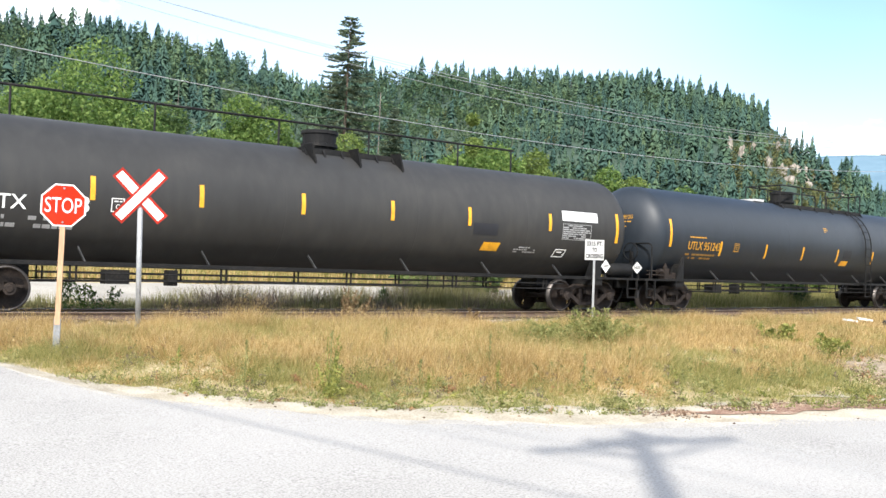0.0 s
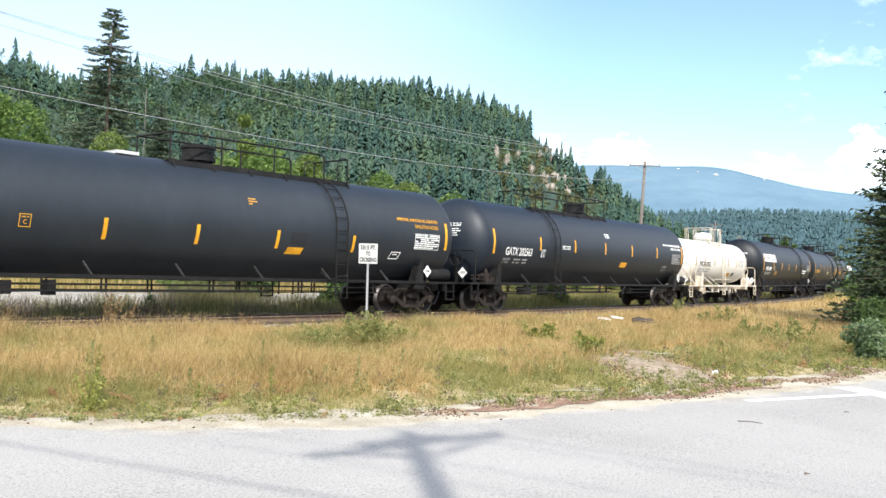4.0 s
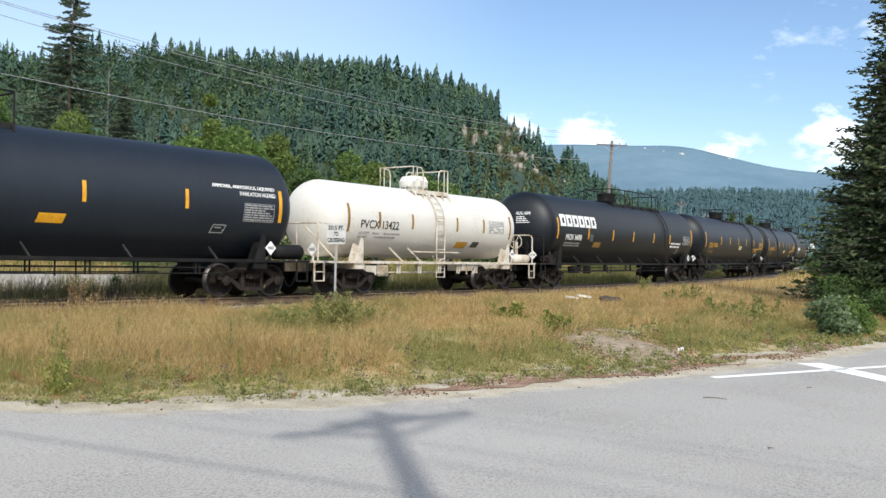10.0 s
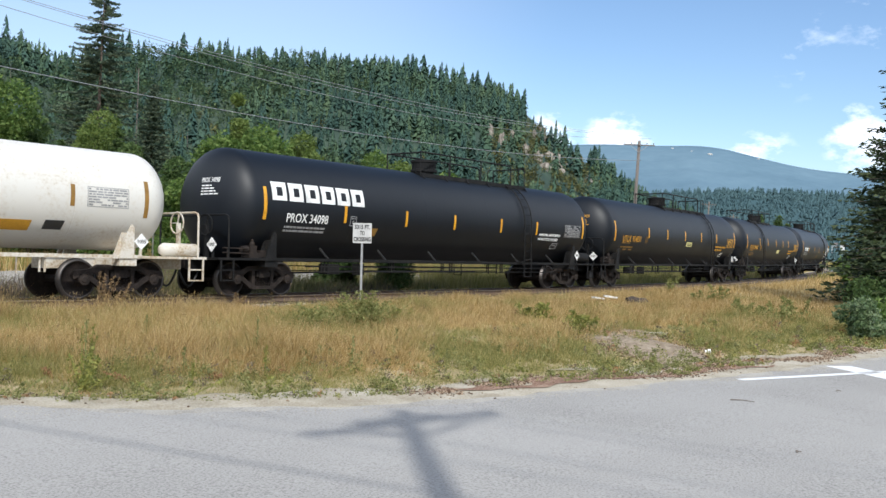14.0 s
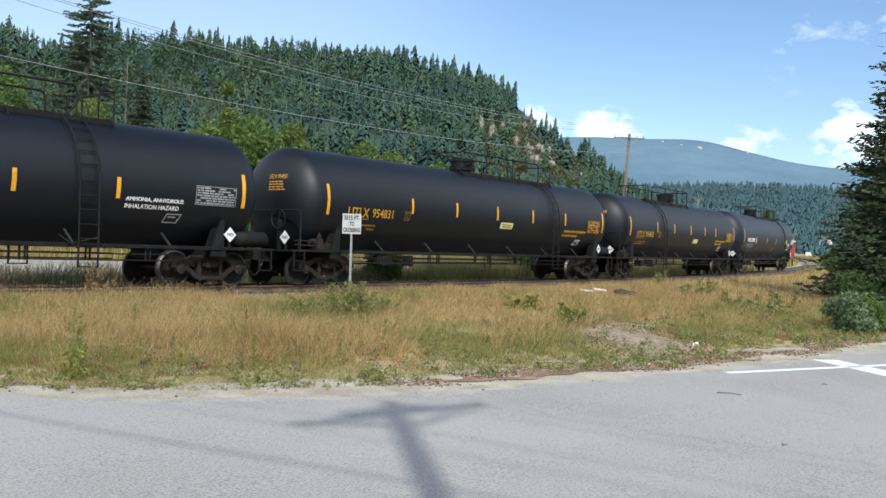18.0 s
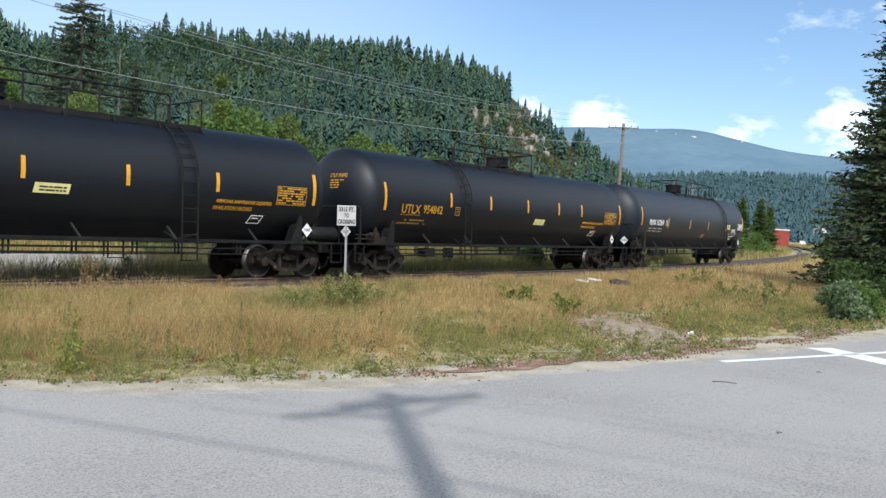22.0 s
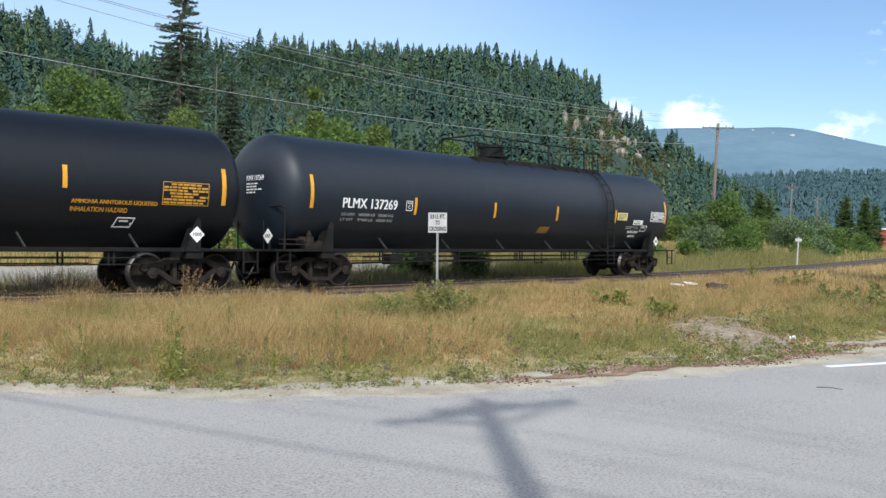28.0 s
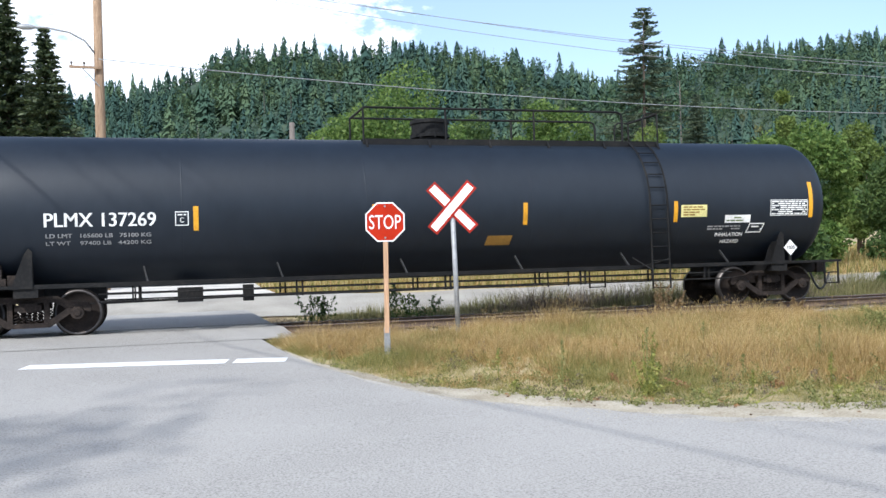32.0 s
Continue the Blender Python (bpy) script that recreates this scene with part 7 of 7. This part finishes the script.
# dark clumps of litter at the asphalt's edge, debris on the bank
lg = thing("old_log", "dark rotten log lying in the grass", "log", m=pose(27.9, 14.3, gz(27.9, 14.3) + 0.09, 0, 6, -25))
part("wood", Shape().lathe([(-0.42, 0.0), (-0.42, 0.10), (-0.2, 0.17), (0.1, 0.15), (0.3, 0.18), (0.42, 0.10), (0.44, 0.0)], 9, "x"), M["stump"], lg)
for x_, y_, rz in ((26.4, 14.9, 10), (27.4, 15.0, -20)):
    dbr = thing("debris_board", "short pale board lying in the grass", "board", m=pose(x_, y_, gz(x_, y_) + 0.20, 0, 6, rz - 25))
    part("board", Shape().box(-0.22, 0.22, -0.08, 0.08, -0.03, 0.03), M["white_plain"], dbr)
lt = thing("litter_cup", "white scrap of litter at the roadside", "litter", m=pose(16.6, 7.0, gz(16.6, 7.0) + 0.10, 80, 0, 30))
part("cup", Shape().lathe([(-0.05, 0.025), (0.05, 0.035), (0.05, 0.0)], 12, "z"), M["placard"], lt)
for i, (x_, y_, l, rz) in enumerate(((11.75, 4.45, 0.30, -20), (13.9, 3.9, 0.08, 10), (9.2, 2.9, 0.07, 30))):
    st_ = thing("fallen_twig", "dark twig lying on the asphalt", "twig", m=pose(x_, y_, float(road_z(x_, y_)) + 0.022, 0, 0, rz - 40))
    part("twig", Shape().tube([(-l / 2, 0, 0), (0, 0.03, 0.004), (l / 2, -0.01, 0)], 0.007, 5, 0.004), M["bark"], st_)

# ---------------------------------------------------------------- far things beside the track
bxx, byy = azp(71.6, 172)
bc = thing("boxcar", "faded red boxcar standing far down the track", "boxcar", m=pose(bxx, byy, -1.1, 0, 0, 18.6))
part("body", Shape().box(-7, 7, -1.5, 1.5, 0.9, 3.75), M["boxcar_red"], bc)
part("roof", Shape().plate([(-7.1, 3.75), (7.1, 3.75), (7.1, 3.95), (-7.1, 3.95)], -1.6, 1.6), M["white_plain"], bc, "pale roof")
for i in range(12):
    part("rib", Shape().box(-6.8 + i * 1.22, -6.7 + i * 1.22, -1.56, -1.5, 1.0, 3.7), M["boxcar_red"], bc)
for i in range(6):
    part("end_rib", Shape().box(-7.07, -7.0, -1.4, 1.4, 1.15 + i * 0.44, 1.27 + i * 0.44), M["boxcar_red"], bc)
part("underframe", Shape().box(-6.6, 6.6, -1.1, 1.1, 0.55, 0.9), M["frame_black"], bc)
for q in (-5.2, 5.2):
    for sg in (-0.9, 0.9):
        part("wheel", Shape().lathe([(-0.8, 0.0), (-0.8, 0.45), (-0.66, 0.45), (-0.66, 0.1), (0.66, 0.1), (0.66, 0.45), (0.8, 0.45), (0.8, 0.0)], 16, "y", (q + sg, 0, 0.45)), M["wheel"], bc)
vx_, vy_ = azp(72.9, 430)
vn = thing("parked_van", "white van parked far down the road", "van", m=pose(vx_, vy_, -2.6, 0, 0, 10))
part("body", Shape().plate([(-2.4, 0.4), (2.3, 0.4), (2.4, 1.1), (1.6, 1.3), (1.1, 2.0), (-2.3, 2.05), (-2.4, 1.9)], -0.95, 0.95), M["white_plain"], vn)
part("window", Shape().plate([(1.0, 1.35), (1.5, 1.35), (1.1, 1.85), (0.3, 1.85), (0.3, 1.35)], -0.965, -0.95), M["dark_patch"], vn)
for q in (-1.5, 1.4):
    part("wheel", Shape().lathe([(-0.97, 0.0), (-0.97, 0.33), (-0.75, 0.35), (-0.75, 0.0)], 14, "y", (q, 0, 0.35)), M["letter_black"], vn)
for az, d, sd_ in ((73.3, 1150, 1), (73.75, 1080, 2)):
    hx, hy = azp(az, d)
    hs = thing("house", "small pale house far down the valley", "house", m=pose(hx, hy, 5.0 + sd_, 0, 0, 30 * sd_))
    part("wall", Shape().box(-5, 5, -4, 4, -8, 3), M["white_plain"], hs)
    part("roof", Shape().add([(-5.4, -4.5, 2.9), (5.4, -4.5, 2.9), (5.4, 4.5, 2.9), (-5.4, 4.5, 2.9), (-5.4, 0, 5.6), (5.4, 0, 5.6)], [(0, 1, 5, 4), (3, 4, 5, 2), (0, 4, 3), (1, 2, 5), (0, 3, 2, 1)]), M["grey_wood"], hs)
    part("window", Shape().box(-3.4, -2.0, -4.06, -3.99, 0.4, 1.8).box(1.8, 3.2, -4.06, -3.99, 0.4, 1.8), M["dark_patch"], hs)

# ---------------------------------------------------------------- hills, woods and mountains
EYE_Z = 2.235


def ridge_slope(name, label, az, el, r0, r1, lift, mat, n=90, rows=30, foot=-8.0, rough=6.0, seed=0.0, kind="structure"):
    """A slope that climbs from r0 to its ridge at r1; az and el give the ridge's line as seen from the road."""
    a = np.linspace(az[0], az[-1], n)
    e = np.interp(a, az, el)
    e = np.convolve(np.pad(e, 2, mode="edge"), np.ones(5) / 5, "valid")
    t = np.linspace(0, 1.15, rows)[:, None]
    rr = r0 + (r1 - r0) * t
    top = EYE_Z + r1 * np.tan(np.radians(e)) - lift
    prof = np.where(t < 1, t ** 1.08, 1 - (t - 1) * 1.2)
    z = foot + (top[None] - foot) * prof
    x, y = rr * np.sin(np.radians(a))[None], rr * np.cos(np.radians(a))[None]
    z = z + rough * lumps(x, y, 0.02, seed) * np.sin(np.clip(t, 0, 1) * math.pi)
    v = np.stack([x, y, z], -1).reshape(-1, 3)
    i = (np.arange(rows - 1)[:, None] * n + np.arange(n - 1)[None]).ravel()
    ob = tagged(new(name, raw_mesh(name, v, np.stack([i, i + 1, i + n + 1, i + n], 1), M[mat], True)), label, "hill", kind=kind)

    def place(aa, tt):
        """Ground under the given bearings and fractions of the climb."""
        fa, ft = (aa - a[0]) / (a[-1] - a[0]) * (n - 1), tt / 1.15 * (rows - 1)
        ia, it = np.clip(fa.astype(int), 0, n - 2), np.clip(ft.astype(int), 0, rows - 2)
        ua, ut = fa - ia, ft - it
        zz = z[it, ia] * (1 - ua) * (1 - ut) + z[it, ia + 1] * ua * (1 - ut) + z[it + 1, ia] * (1 - ua) * ut + z[it + 1, ia + 1] * ua * ut
        r = r0 + (r1 - r0) * tt
        return r * np.sin(np.radians(aa)), r * np.cos(np.radians(aa)), zz
    return ob, place


def forest_mesh(name, label, v, faces, nr, x, y, z, mat):
    """Joins one block of vertices a tree, with shared faces and rounded normals, into one mesh."""
    n, k = v.shape[:2]
    f = (faces[None] + k * np.arange(n)[:, None, None]).reshape(-1, 3)
    nr = nr / (np.linalg.norm(nr, axis=-1, keepdims=True) + 1e-6)
    v = v + np.stack([x, y, z], -1)[:, None]
    return tagged(new(name, raw_mesh(name, v.reshape(-1, 3), f, M[mat], normals=nr.reshape(-1, 3))), label, "forest", kind="stuff")


def firs(name, label, x, y, z, h, rng, mat, tiers=11, pts=8, slim=0.19):
    """Many conifers in one mesh: tapering tiers of ragged drooping boughs."""
    n = len(x)
    q = (np.arange(tiers)[None] + rng.uniform(-0.3, 0.3, (n, tiers))) / tiers
    wd = h * slim * rng.uniform(0.75, 1.5, n)
    zb = (0.06 + 0.92 * np.clip(q, 0, 1)) * h[:, None]
    tip = np.stack([rng.normal(0, 0.04, (n, tiers)) * wd[:, None], rng.normal(0, 0.04, (n, tiers)) * wd[:, None], np.minimum(zb + h[:, None] * 1.2 / tiers, h[:, None])], -1)[:, :, None]
    qs = np.clip(q[..., None] + rng.uniform(-0.9, 0.9, (n, tiers, pts)) / tiers, 0, 0.985)
    rr = wd[:, None, None] * (1 - qs) ** rng.uniform(0.55, 0.95, (n, 1, 1)) * rng.uniform(0.62, 1.2, (n, tiers, pts)) + 0.012 * h[:, None, None]
    a = 2 * math.pi * (np.arange(pts)[None, None] + rng.uniform(-0.4, 0.4, (n, tiers, pts))) / pts + rng.uniform(0, 6.28, (n, tiers, 1))
    zr = (0.04 + 0.94 * qs) * h[:, None, None] - rr * rng.uniform(-0.1, 0.35, (n, tiers, pts))
    half = rng.uniform(0.5, 1.0, (n, tiers, pts)) * 3.6 / pts
    rim = [np.stack([rr * k * np.cos(a + sg * half), rr * k * np.sin(a + sg * half), zr + sg * rr * rng.normal(0, 0.10, rr.shape)], -1) for sg, k in ((-1, 0.94), (1, 1.0))]
    v = np.concatenate([tip] + rim, 2)
    out = np.stack([np.cos(a), np.sin(a), 0 * a], -1)
    out = np.concatenate([np.zeros((n, tiers, 1, 3)), out, out], 2)
    nr = out * 0.6 + np.array([-0.12, -0.25, 0.5]) + rng.normal(0, 0.05, out.shape)
    i = np.arange(pts)
    fan = np.stack([0 * i, 1 + i, 1 + pts + i], 1)
    f = (fan[None] + (2 * pts + 1) * np.arange(tiers)[:, None, None]).reshape(-1, 3)
    j = (2 * pts + 1) * np.arange(tiers - 1)
    f = np.concatenate([f, np.stack([j, j + 2 * pts + 1, j + 1], 1)])
    return forest_mesh(name, label, v.reshape(n, -1, 3), f, nr.reshape(n, -1, 3), x, y, z, mat)


def leafy_trees(name, label, x, y, z, h, rng, mat, leaves=300, wide=0.30, clump=0.075):
    """Nearer deciduous trees in one mesh: crowns of small leaf clumps over several lobes."""
    n, m = len(x), leaves
    wd = h * wide * rng.uniform(0.8, 1.25, n)
    c = rng.normal(size=(n, 6, 3))
    c /= np.linalg.norm(c, axis=2, keepdims=True)
    c = c * np.stack([wd * 0.6, wd * 0.6, h * 0.32], -1)[:, None] + np.stack([0 * h, 0 * h, h * 0.55], -1)[:, None]
    k = rng.integers(0, 6, (n, m))
    d = rng.normal(size=(n, m, 3))
    d /= np.linalg.norm(d, axis=2, keepdims=True)
    pt = np.take_along_axis(c, k[..., None], 1) + d * (wd * 0.48)[:, None, None] * rng.uniform(0.6, 1.1, (n, m, 1))
    v = pt[:, :, None] + rng.normal(size=(n, m, 3, 3)) * (wd * clump)[:, None, None, None]
    nr = (d * 0.7 + np.array([0, 0, 0.25]) + rng.normal(0, 0.3, d.shape))[:, :, None] + 0 * v
    f = np.arange(3 * m).reshape(-1, 3)
    return forest_mesh(name, label, v.reshape(n, -1, 3), f, nr.reshape(n, -1, 3), x, y, z, mat)


# nearer hill on the left, longer hill behind it ending in a rocky slope
A_AZ, A_EL = [-16, -6, -3, 1, 4, 8.5, 12, 18, 22, 25.5, 28, 31, 36, 44], [6.2, 6.8, 7.1, 7.9, 9.2, 10.5, 10.0, 10.5, 9.9, 9.0, 7.9, 6.4, 3.6, 0.6]
B_AZ, B_EL = [14, 22, 28, 31, 35, 40, 44, 48, 50, 53, 55, 56.3, 57.2, 58.6, 60, 61.7, 64, 68], [3.0, 5.8, 7.8, 8.5, 9.4, 9.4, 9.8, 9.3, 8.9, 8.9, 8.1, 7.2, 6.0, 5.4, 4.6, 3.3, 1.9, 0.2]
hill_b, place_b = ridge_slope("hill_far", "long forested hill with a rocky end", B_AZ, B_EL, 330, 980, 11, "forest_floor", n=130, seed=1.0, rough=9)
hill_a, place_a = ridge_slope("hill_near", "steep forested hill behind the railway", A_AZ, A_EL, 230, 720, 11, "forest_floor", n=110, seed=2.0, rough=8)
def clothe(place, a0, a1, n, low, tall, light, keep):
    """Fills a slope with haze-tinted blue-green and green firs and patches of deciduous trees; light is a share by
    place.
    """
    aa, tt = rng.uniform(a0, a1, n), rng.random(n) ** 0.75 * 1.05
    x, y, z = place(aa, tt)
    h = (low + tall * rng.random(n) ** 2.2) * (0.66 + 0.72 * mottle(x, y, 38, 31)) * (0.50 + 0.50 * tt) 
    share = light(aa, tt) * smooth(0.30, 0.66, 0.6 * mottle(x, y, 55, 33) + 0.4 * mottle(x, y, 18, 34))
    u = rng.random(n)
    ok = (z > -6) & keep(aa, tt)
    leaf = ok & (u < share)
    green = ok & ~leaf & (rng.random(n) < smooth(0.38, 0.72, mottle(x, y, 30, 35)))
    blue = ok & ~leaf & ~green
    firs("hillside_forest", "dense fir forest on the hillside, tinted blue-green for haze", x[blue], y[blue], z[blue] - 1, h[blue], rng, "forest")
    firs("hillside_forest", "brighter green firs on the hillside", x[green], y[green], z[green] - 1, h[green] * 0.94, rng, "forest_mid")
    leafy_trees("deciduous_woods", "patches of lighter green deciduous trees on the hillside", x[leaf], y[leaf], z[leaf] - 1, h[leaf] * 0.82, rng, "forest_light", leaves=72, clump=0.135)


clothe(place_a, -10, 40, 5600, 8, 17, lambda a, t: 0.75 * smooth(0.0, 0.3, t) * smooth(-4, 4, a) + 0.12, lambda a, t: a > -99)
cliff = lambda a, t: (a > 55.4) & (a < 59.6) & (t > 0.30)
clothe(place_b, 22, 66, 7600, 9, 20, lambda a, t: 0.78 * smooth(52, 42, a) + 0.10, lambda a, t: ~(cliff(a, t) & (rng.random(len(a)) < 0.88)) & ~((a > 52.5) & (a < 55.6) & (t < 0.62) & (t > 0.30) & (rng.random(len(a)) < 0.6)))
# yellowing scrub round the cliff and a few turning trees
aa, tt = np.concatenate([rng.uniform(53.6, 60.5, 520), rng.uniform(28, 54, 90), rng.uniform(18, 46, 60)]), np.concatenate([rng.uniform(0.12, 0.98, 520), rng.uniform(0.02, 0.4, 90), rng.uniform(0.0, 0.6, 60)])
x, y, z = place_b(aa, tt)
leafy_trees("hillside_scrub", "olive and yellowing scrub on the rocky hillside", x, y, z - 0.6, rng.uniform(3.5, 9, len(x)), rng, "forest_gold", leaves=70, wide=0.5, clump=0.13)
# dead standing trunks
n = 34
aa, tt = rng.uniform(2, 56, n), rng.uniform(0.1, 1.0, n)
xa, ya, za_ = place_a(np.minimum(aa, 38), tt)
xb, yb, zb_ = place_b(np.maximum(aa, 24), tt)
near_ = aa < 30
snags = Shape()
for i in range(n):
    px_, py_, pz_ = (xa[i], ya[i], za_[i]) if near_[i] else (xb[i], yb[i], zb_[i])
    snags.tube([(px_, py_, pz_ - 1), (px_ + rng.normal() * 0.6, py_, pz_ + rng.uniform(12, 19))], 0.17, 5, 0.05)
tagged(new("dead_trunks", snags.mesh("dead_trunks", M["grey_wood"])), "pale bare dead trunks among the firs", "dead trees", kind="stuff")
# trees at the foot of the hills
n = 560
aa, dd = rng.uniform(-10, 68.5, n), rng.uniform(120, 330, n)
x, y = dd * np.sin(np.radians(aa)), dd * np.cos(np.radians(aa))
z = ground_z(x, y)
h = rng.uniform(4, 11, n) * np.where(aa > 58, 0.62, 1)
fir_ = rng.random(n) < 0.5
firs("valley_trees", "firs at the foot of the hills", x[fir_], y[fir_], z[fir_] - 0.5, h[fir_] * 1.15, rng, "forest_mid", tiers=15, pts=13, slim=0.2)
leafy_trees("valley_trees", "leafy trees at the foot of the hills", x[~fir_], y[~fir_], z[~fir_] - 0.5, h[~fir_], rng, "forest_light", leaves=300)


def outcrop(az, t, w, h, seed, place, mat="rock"):
    r_ = np.random.default_rng(seed)
    x, y, zz = place(np.array([az]), np.array([t]))
    bm = bmesh.new()
    bmesh.ops.create_icosphere(bm, subdivisions=4, radius=1.0)
    for v in bm.verts:
        k = Vector((v.co.x * 2.2, v.co.y * 2.2, v.co.z * 1.0)) + Vector((seed * 3.1, seed, 0))
        q = noise.noise(k) * 0.5 + noise.noise(k * 2.7) * 0.28 + noise.noise(k * 6.0) * 0.16
        q = 0.55 * q + 0.45 * round(q * 7) / 7
        v.co *= 1 + q
        v.co = Vector((v.co.x * w, v.co.y * w * 0.55, v.co.z * h))
    me = bpy.data.meshes.new("rock_outcrop")
    bm.to_mesh(me)
    bm.free()
    me.materials.append(M[mat])
    ob = tagged(new("rock_outcrop", me), "pale cliff rock on the hillside", "rock", "rock outcrops")
    ob.matrix_basis = pose(float(x[0]), float(y[0]), float(zz[0]) + h * 0.25, 0, 0, -az)
    return ob


for az, t, w, h, sd_ in ((56.5, 0.97, 4, 4, 1), (56.9, 0.88, 4, 6, 2), (57.2, 0.73, 7, 6, 3), (57.6, 0.66, 5, 6, 4), (56.4, 0.62, 4, 6, 5), (58.3, 0.80, 3, 3, 6), (56.9, 0.55, 4, 4, 7), (56.1, 0.80, 2, 6, 8), (54.8, 0.56, 2.5, 8, 12), (54.2, 0.50, 2.5, 6, 13), (53.4, 0.54, 2.5, 6, 14), (55.6, 0.55, 3, 5, 15), (59.5, 0.72, 3, 4, 16)):
    outcrop(az, t, w, h, sd_, place_b)
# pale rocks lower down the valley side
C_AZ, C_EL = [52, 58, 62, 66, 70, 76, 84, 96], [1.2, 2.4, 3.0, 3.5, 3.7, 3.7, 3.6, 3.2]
hill_c, place_c = ridge_slope("valley_hill", "forested valley side in a hazy blue-green tint", C_AZ, C_EL, 900, 2300, 20, "mid_hill", n=90, foot=-14, seed=3.0, rough=10)
n = 6500
aa, tt = rng.uniform(55, 92, n), rng.random(n) ** 0.8 * 1.03
x, y, z = place_c(aa, tt)
firs("valley_forest", "distant conifer forest on the valley side, tinted with haze", x, y, z - 2, rng.uniform(8, 19, n), rng, "mid_hill", tiers=4, pts=6, slim=0.27)
for az, t, w, h, sd_ in ((62.7, 0.50, 8, 5, 9), (63.0, 0.46, 9, 7, 10), (63.4, 0.48, 10, 8, 11), (61.4, 0.62, 6, 6, 18), (60.9, 0.68, 5, 5, 19), (62.2, 0.56, 7, 5, 20), (63.9, 0.40, 8, 4, 21)):
    outcrop(az, t, w, h, sd_, place_c, "clearing")
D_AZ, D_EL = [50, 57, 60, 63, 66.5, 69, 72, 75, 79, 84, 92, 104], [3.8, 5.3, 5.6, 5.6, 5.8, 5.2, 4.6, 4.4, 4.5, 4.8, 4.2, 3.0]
far_mountain, place_d = ridge_slope("mountain", "mountain at the end of the valley in a haze-blue tint", D_AZ, D_EL, 2700, 4400, 0, "mountain", n=90, foot=-20, seed=4.0, rough=26)
# pale clearings high on the mountain
for az, t, w, h, sd_ in ((66.45, 0.90, 9, 5, 31), (64.3, 0.95, 5, 3, 32), (69.16, 0.97, 5, 3, 33), (65.4, 0.92, 4, 2, 34)):
    outcrop(az, t, w, h, sd_, place_d, "clearing")
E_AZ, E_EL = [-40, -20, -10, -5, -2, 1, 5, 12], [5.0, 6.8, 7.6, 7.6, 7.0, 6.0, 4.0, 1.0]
ridge_slope("mountain", "mountain beyond the woods in a haze-blue tint", E_AZ, E_EL, 2200, 3800, 0, "mountain", n=60, foot=-20, seed=5.0, rough=20)
# woods that close the view behind the road
n = 1500
aa, dd = rng.uniform(84, 344, n), rng.uniform(70, 300, n) ** 1.0
x, y = dd * np.sin(np.radians(aa)), dd * np.cos(np.radians(aa))
ok = ~((aa > 84) & (aa < 112) & (dd < 160)) & (np.abs(y - track_y(x)) > 14)
firs("roadside_woods", "conifer woods behind the road", x[ok], y[ok], ground_z(x, y)[ok] - 0.5, rng.uniform(8, 16, n)[ok], rng, "forest_mid", tiers=5, pts=6)

# ---------------------------------------------------------------- ties
TIE = Shape().box(-0.11, 0.11, -1.3, 1.3, -0.17, 0.0).mesh("tie", M["tie"])
rt_ = random.Random(5)
for i in range(240):
    s_ = 3.4 + i * 0.52
    x_, y_, h_ = on_track(s_)
    part("tie", TIE, None, track, m=Matrix.Translation((x_, y_, 0)) @ pose(0, 0, 0, 0, 0, math.degrees(h_) + rt_.uniform(-1, 1)) @ pose(0, 0, 0, -CANT) @ pose(rt_.uniform(-0.03, 0.03), 0, -0.172))

# ---------------------------------------------------------------- what moves
RUN_T = [0.0, 2.0, 4.5, 7.0, 9.0, 11.0, 13.0, 15.5, 18.0, 20.0, 22.0, 24.0, 26.0, 28.0, 30.0, 32.0]
RUN_S = [-0.0, 8.65, 19.52, 30.31, 38.94, 47.35, 56.04, 66.93, 77.85, 86.61, 95.41, 104.22, 112.73, 121.36, 130.08, 139.04]


def run(t):
    """How far the train has rolled at t seconds."""
    return float(np.interp(t, RUN_T, RUN_S))


def motions():
    times = [0.5 * i for i in range(65)]
    for car, c, f, r in cars:
        rows = []
        for t in times:
            d = run(t)
            xa, ya, _ = on_track(f - d)
            xb, yb, _ = on_track(r - d)
            rows.append((t, pose((xa + xb) / 2, (ya + yb) / 2, 0, -CANT, 0, math.degrees(math.atan2(yb - ya, xb - xa)))))
        walk(car, rows)
    steps = [32.0 * i / 256 for i in range(257)]
    for w, dx in spin:
        walk(w, [(t, pose(dx, 0, WR, 0, -math.degrees(run(t) / WR), 0)) for t in steps])


motions()
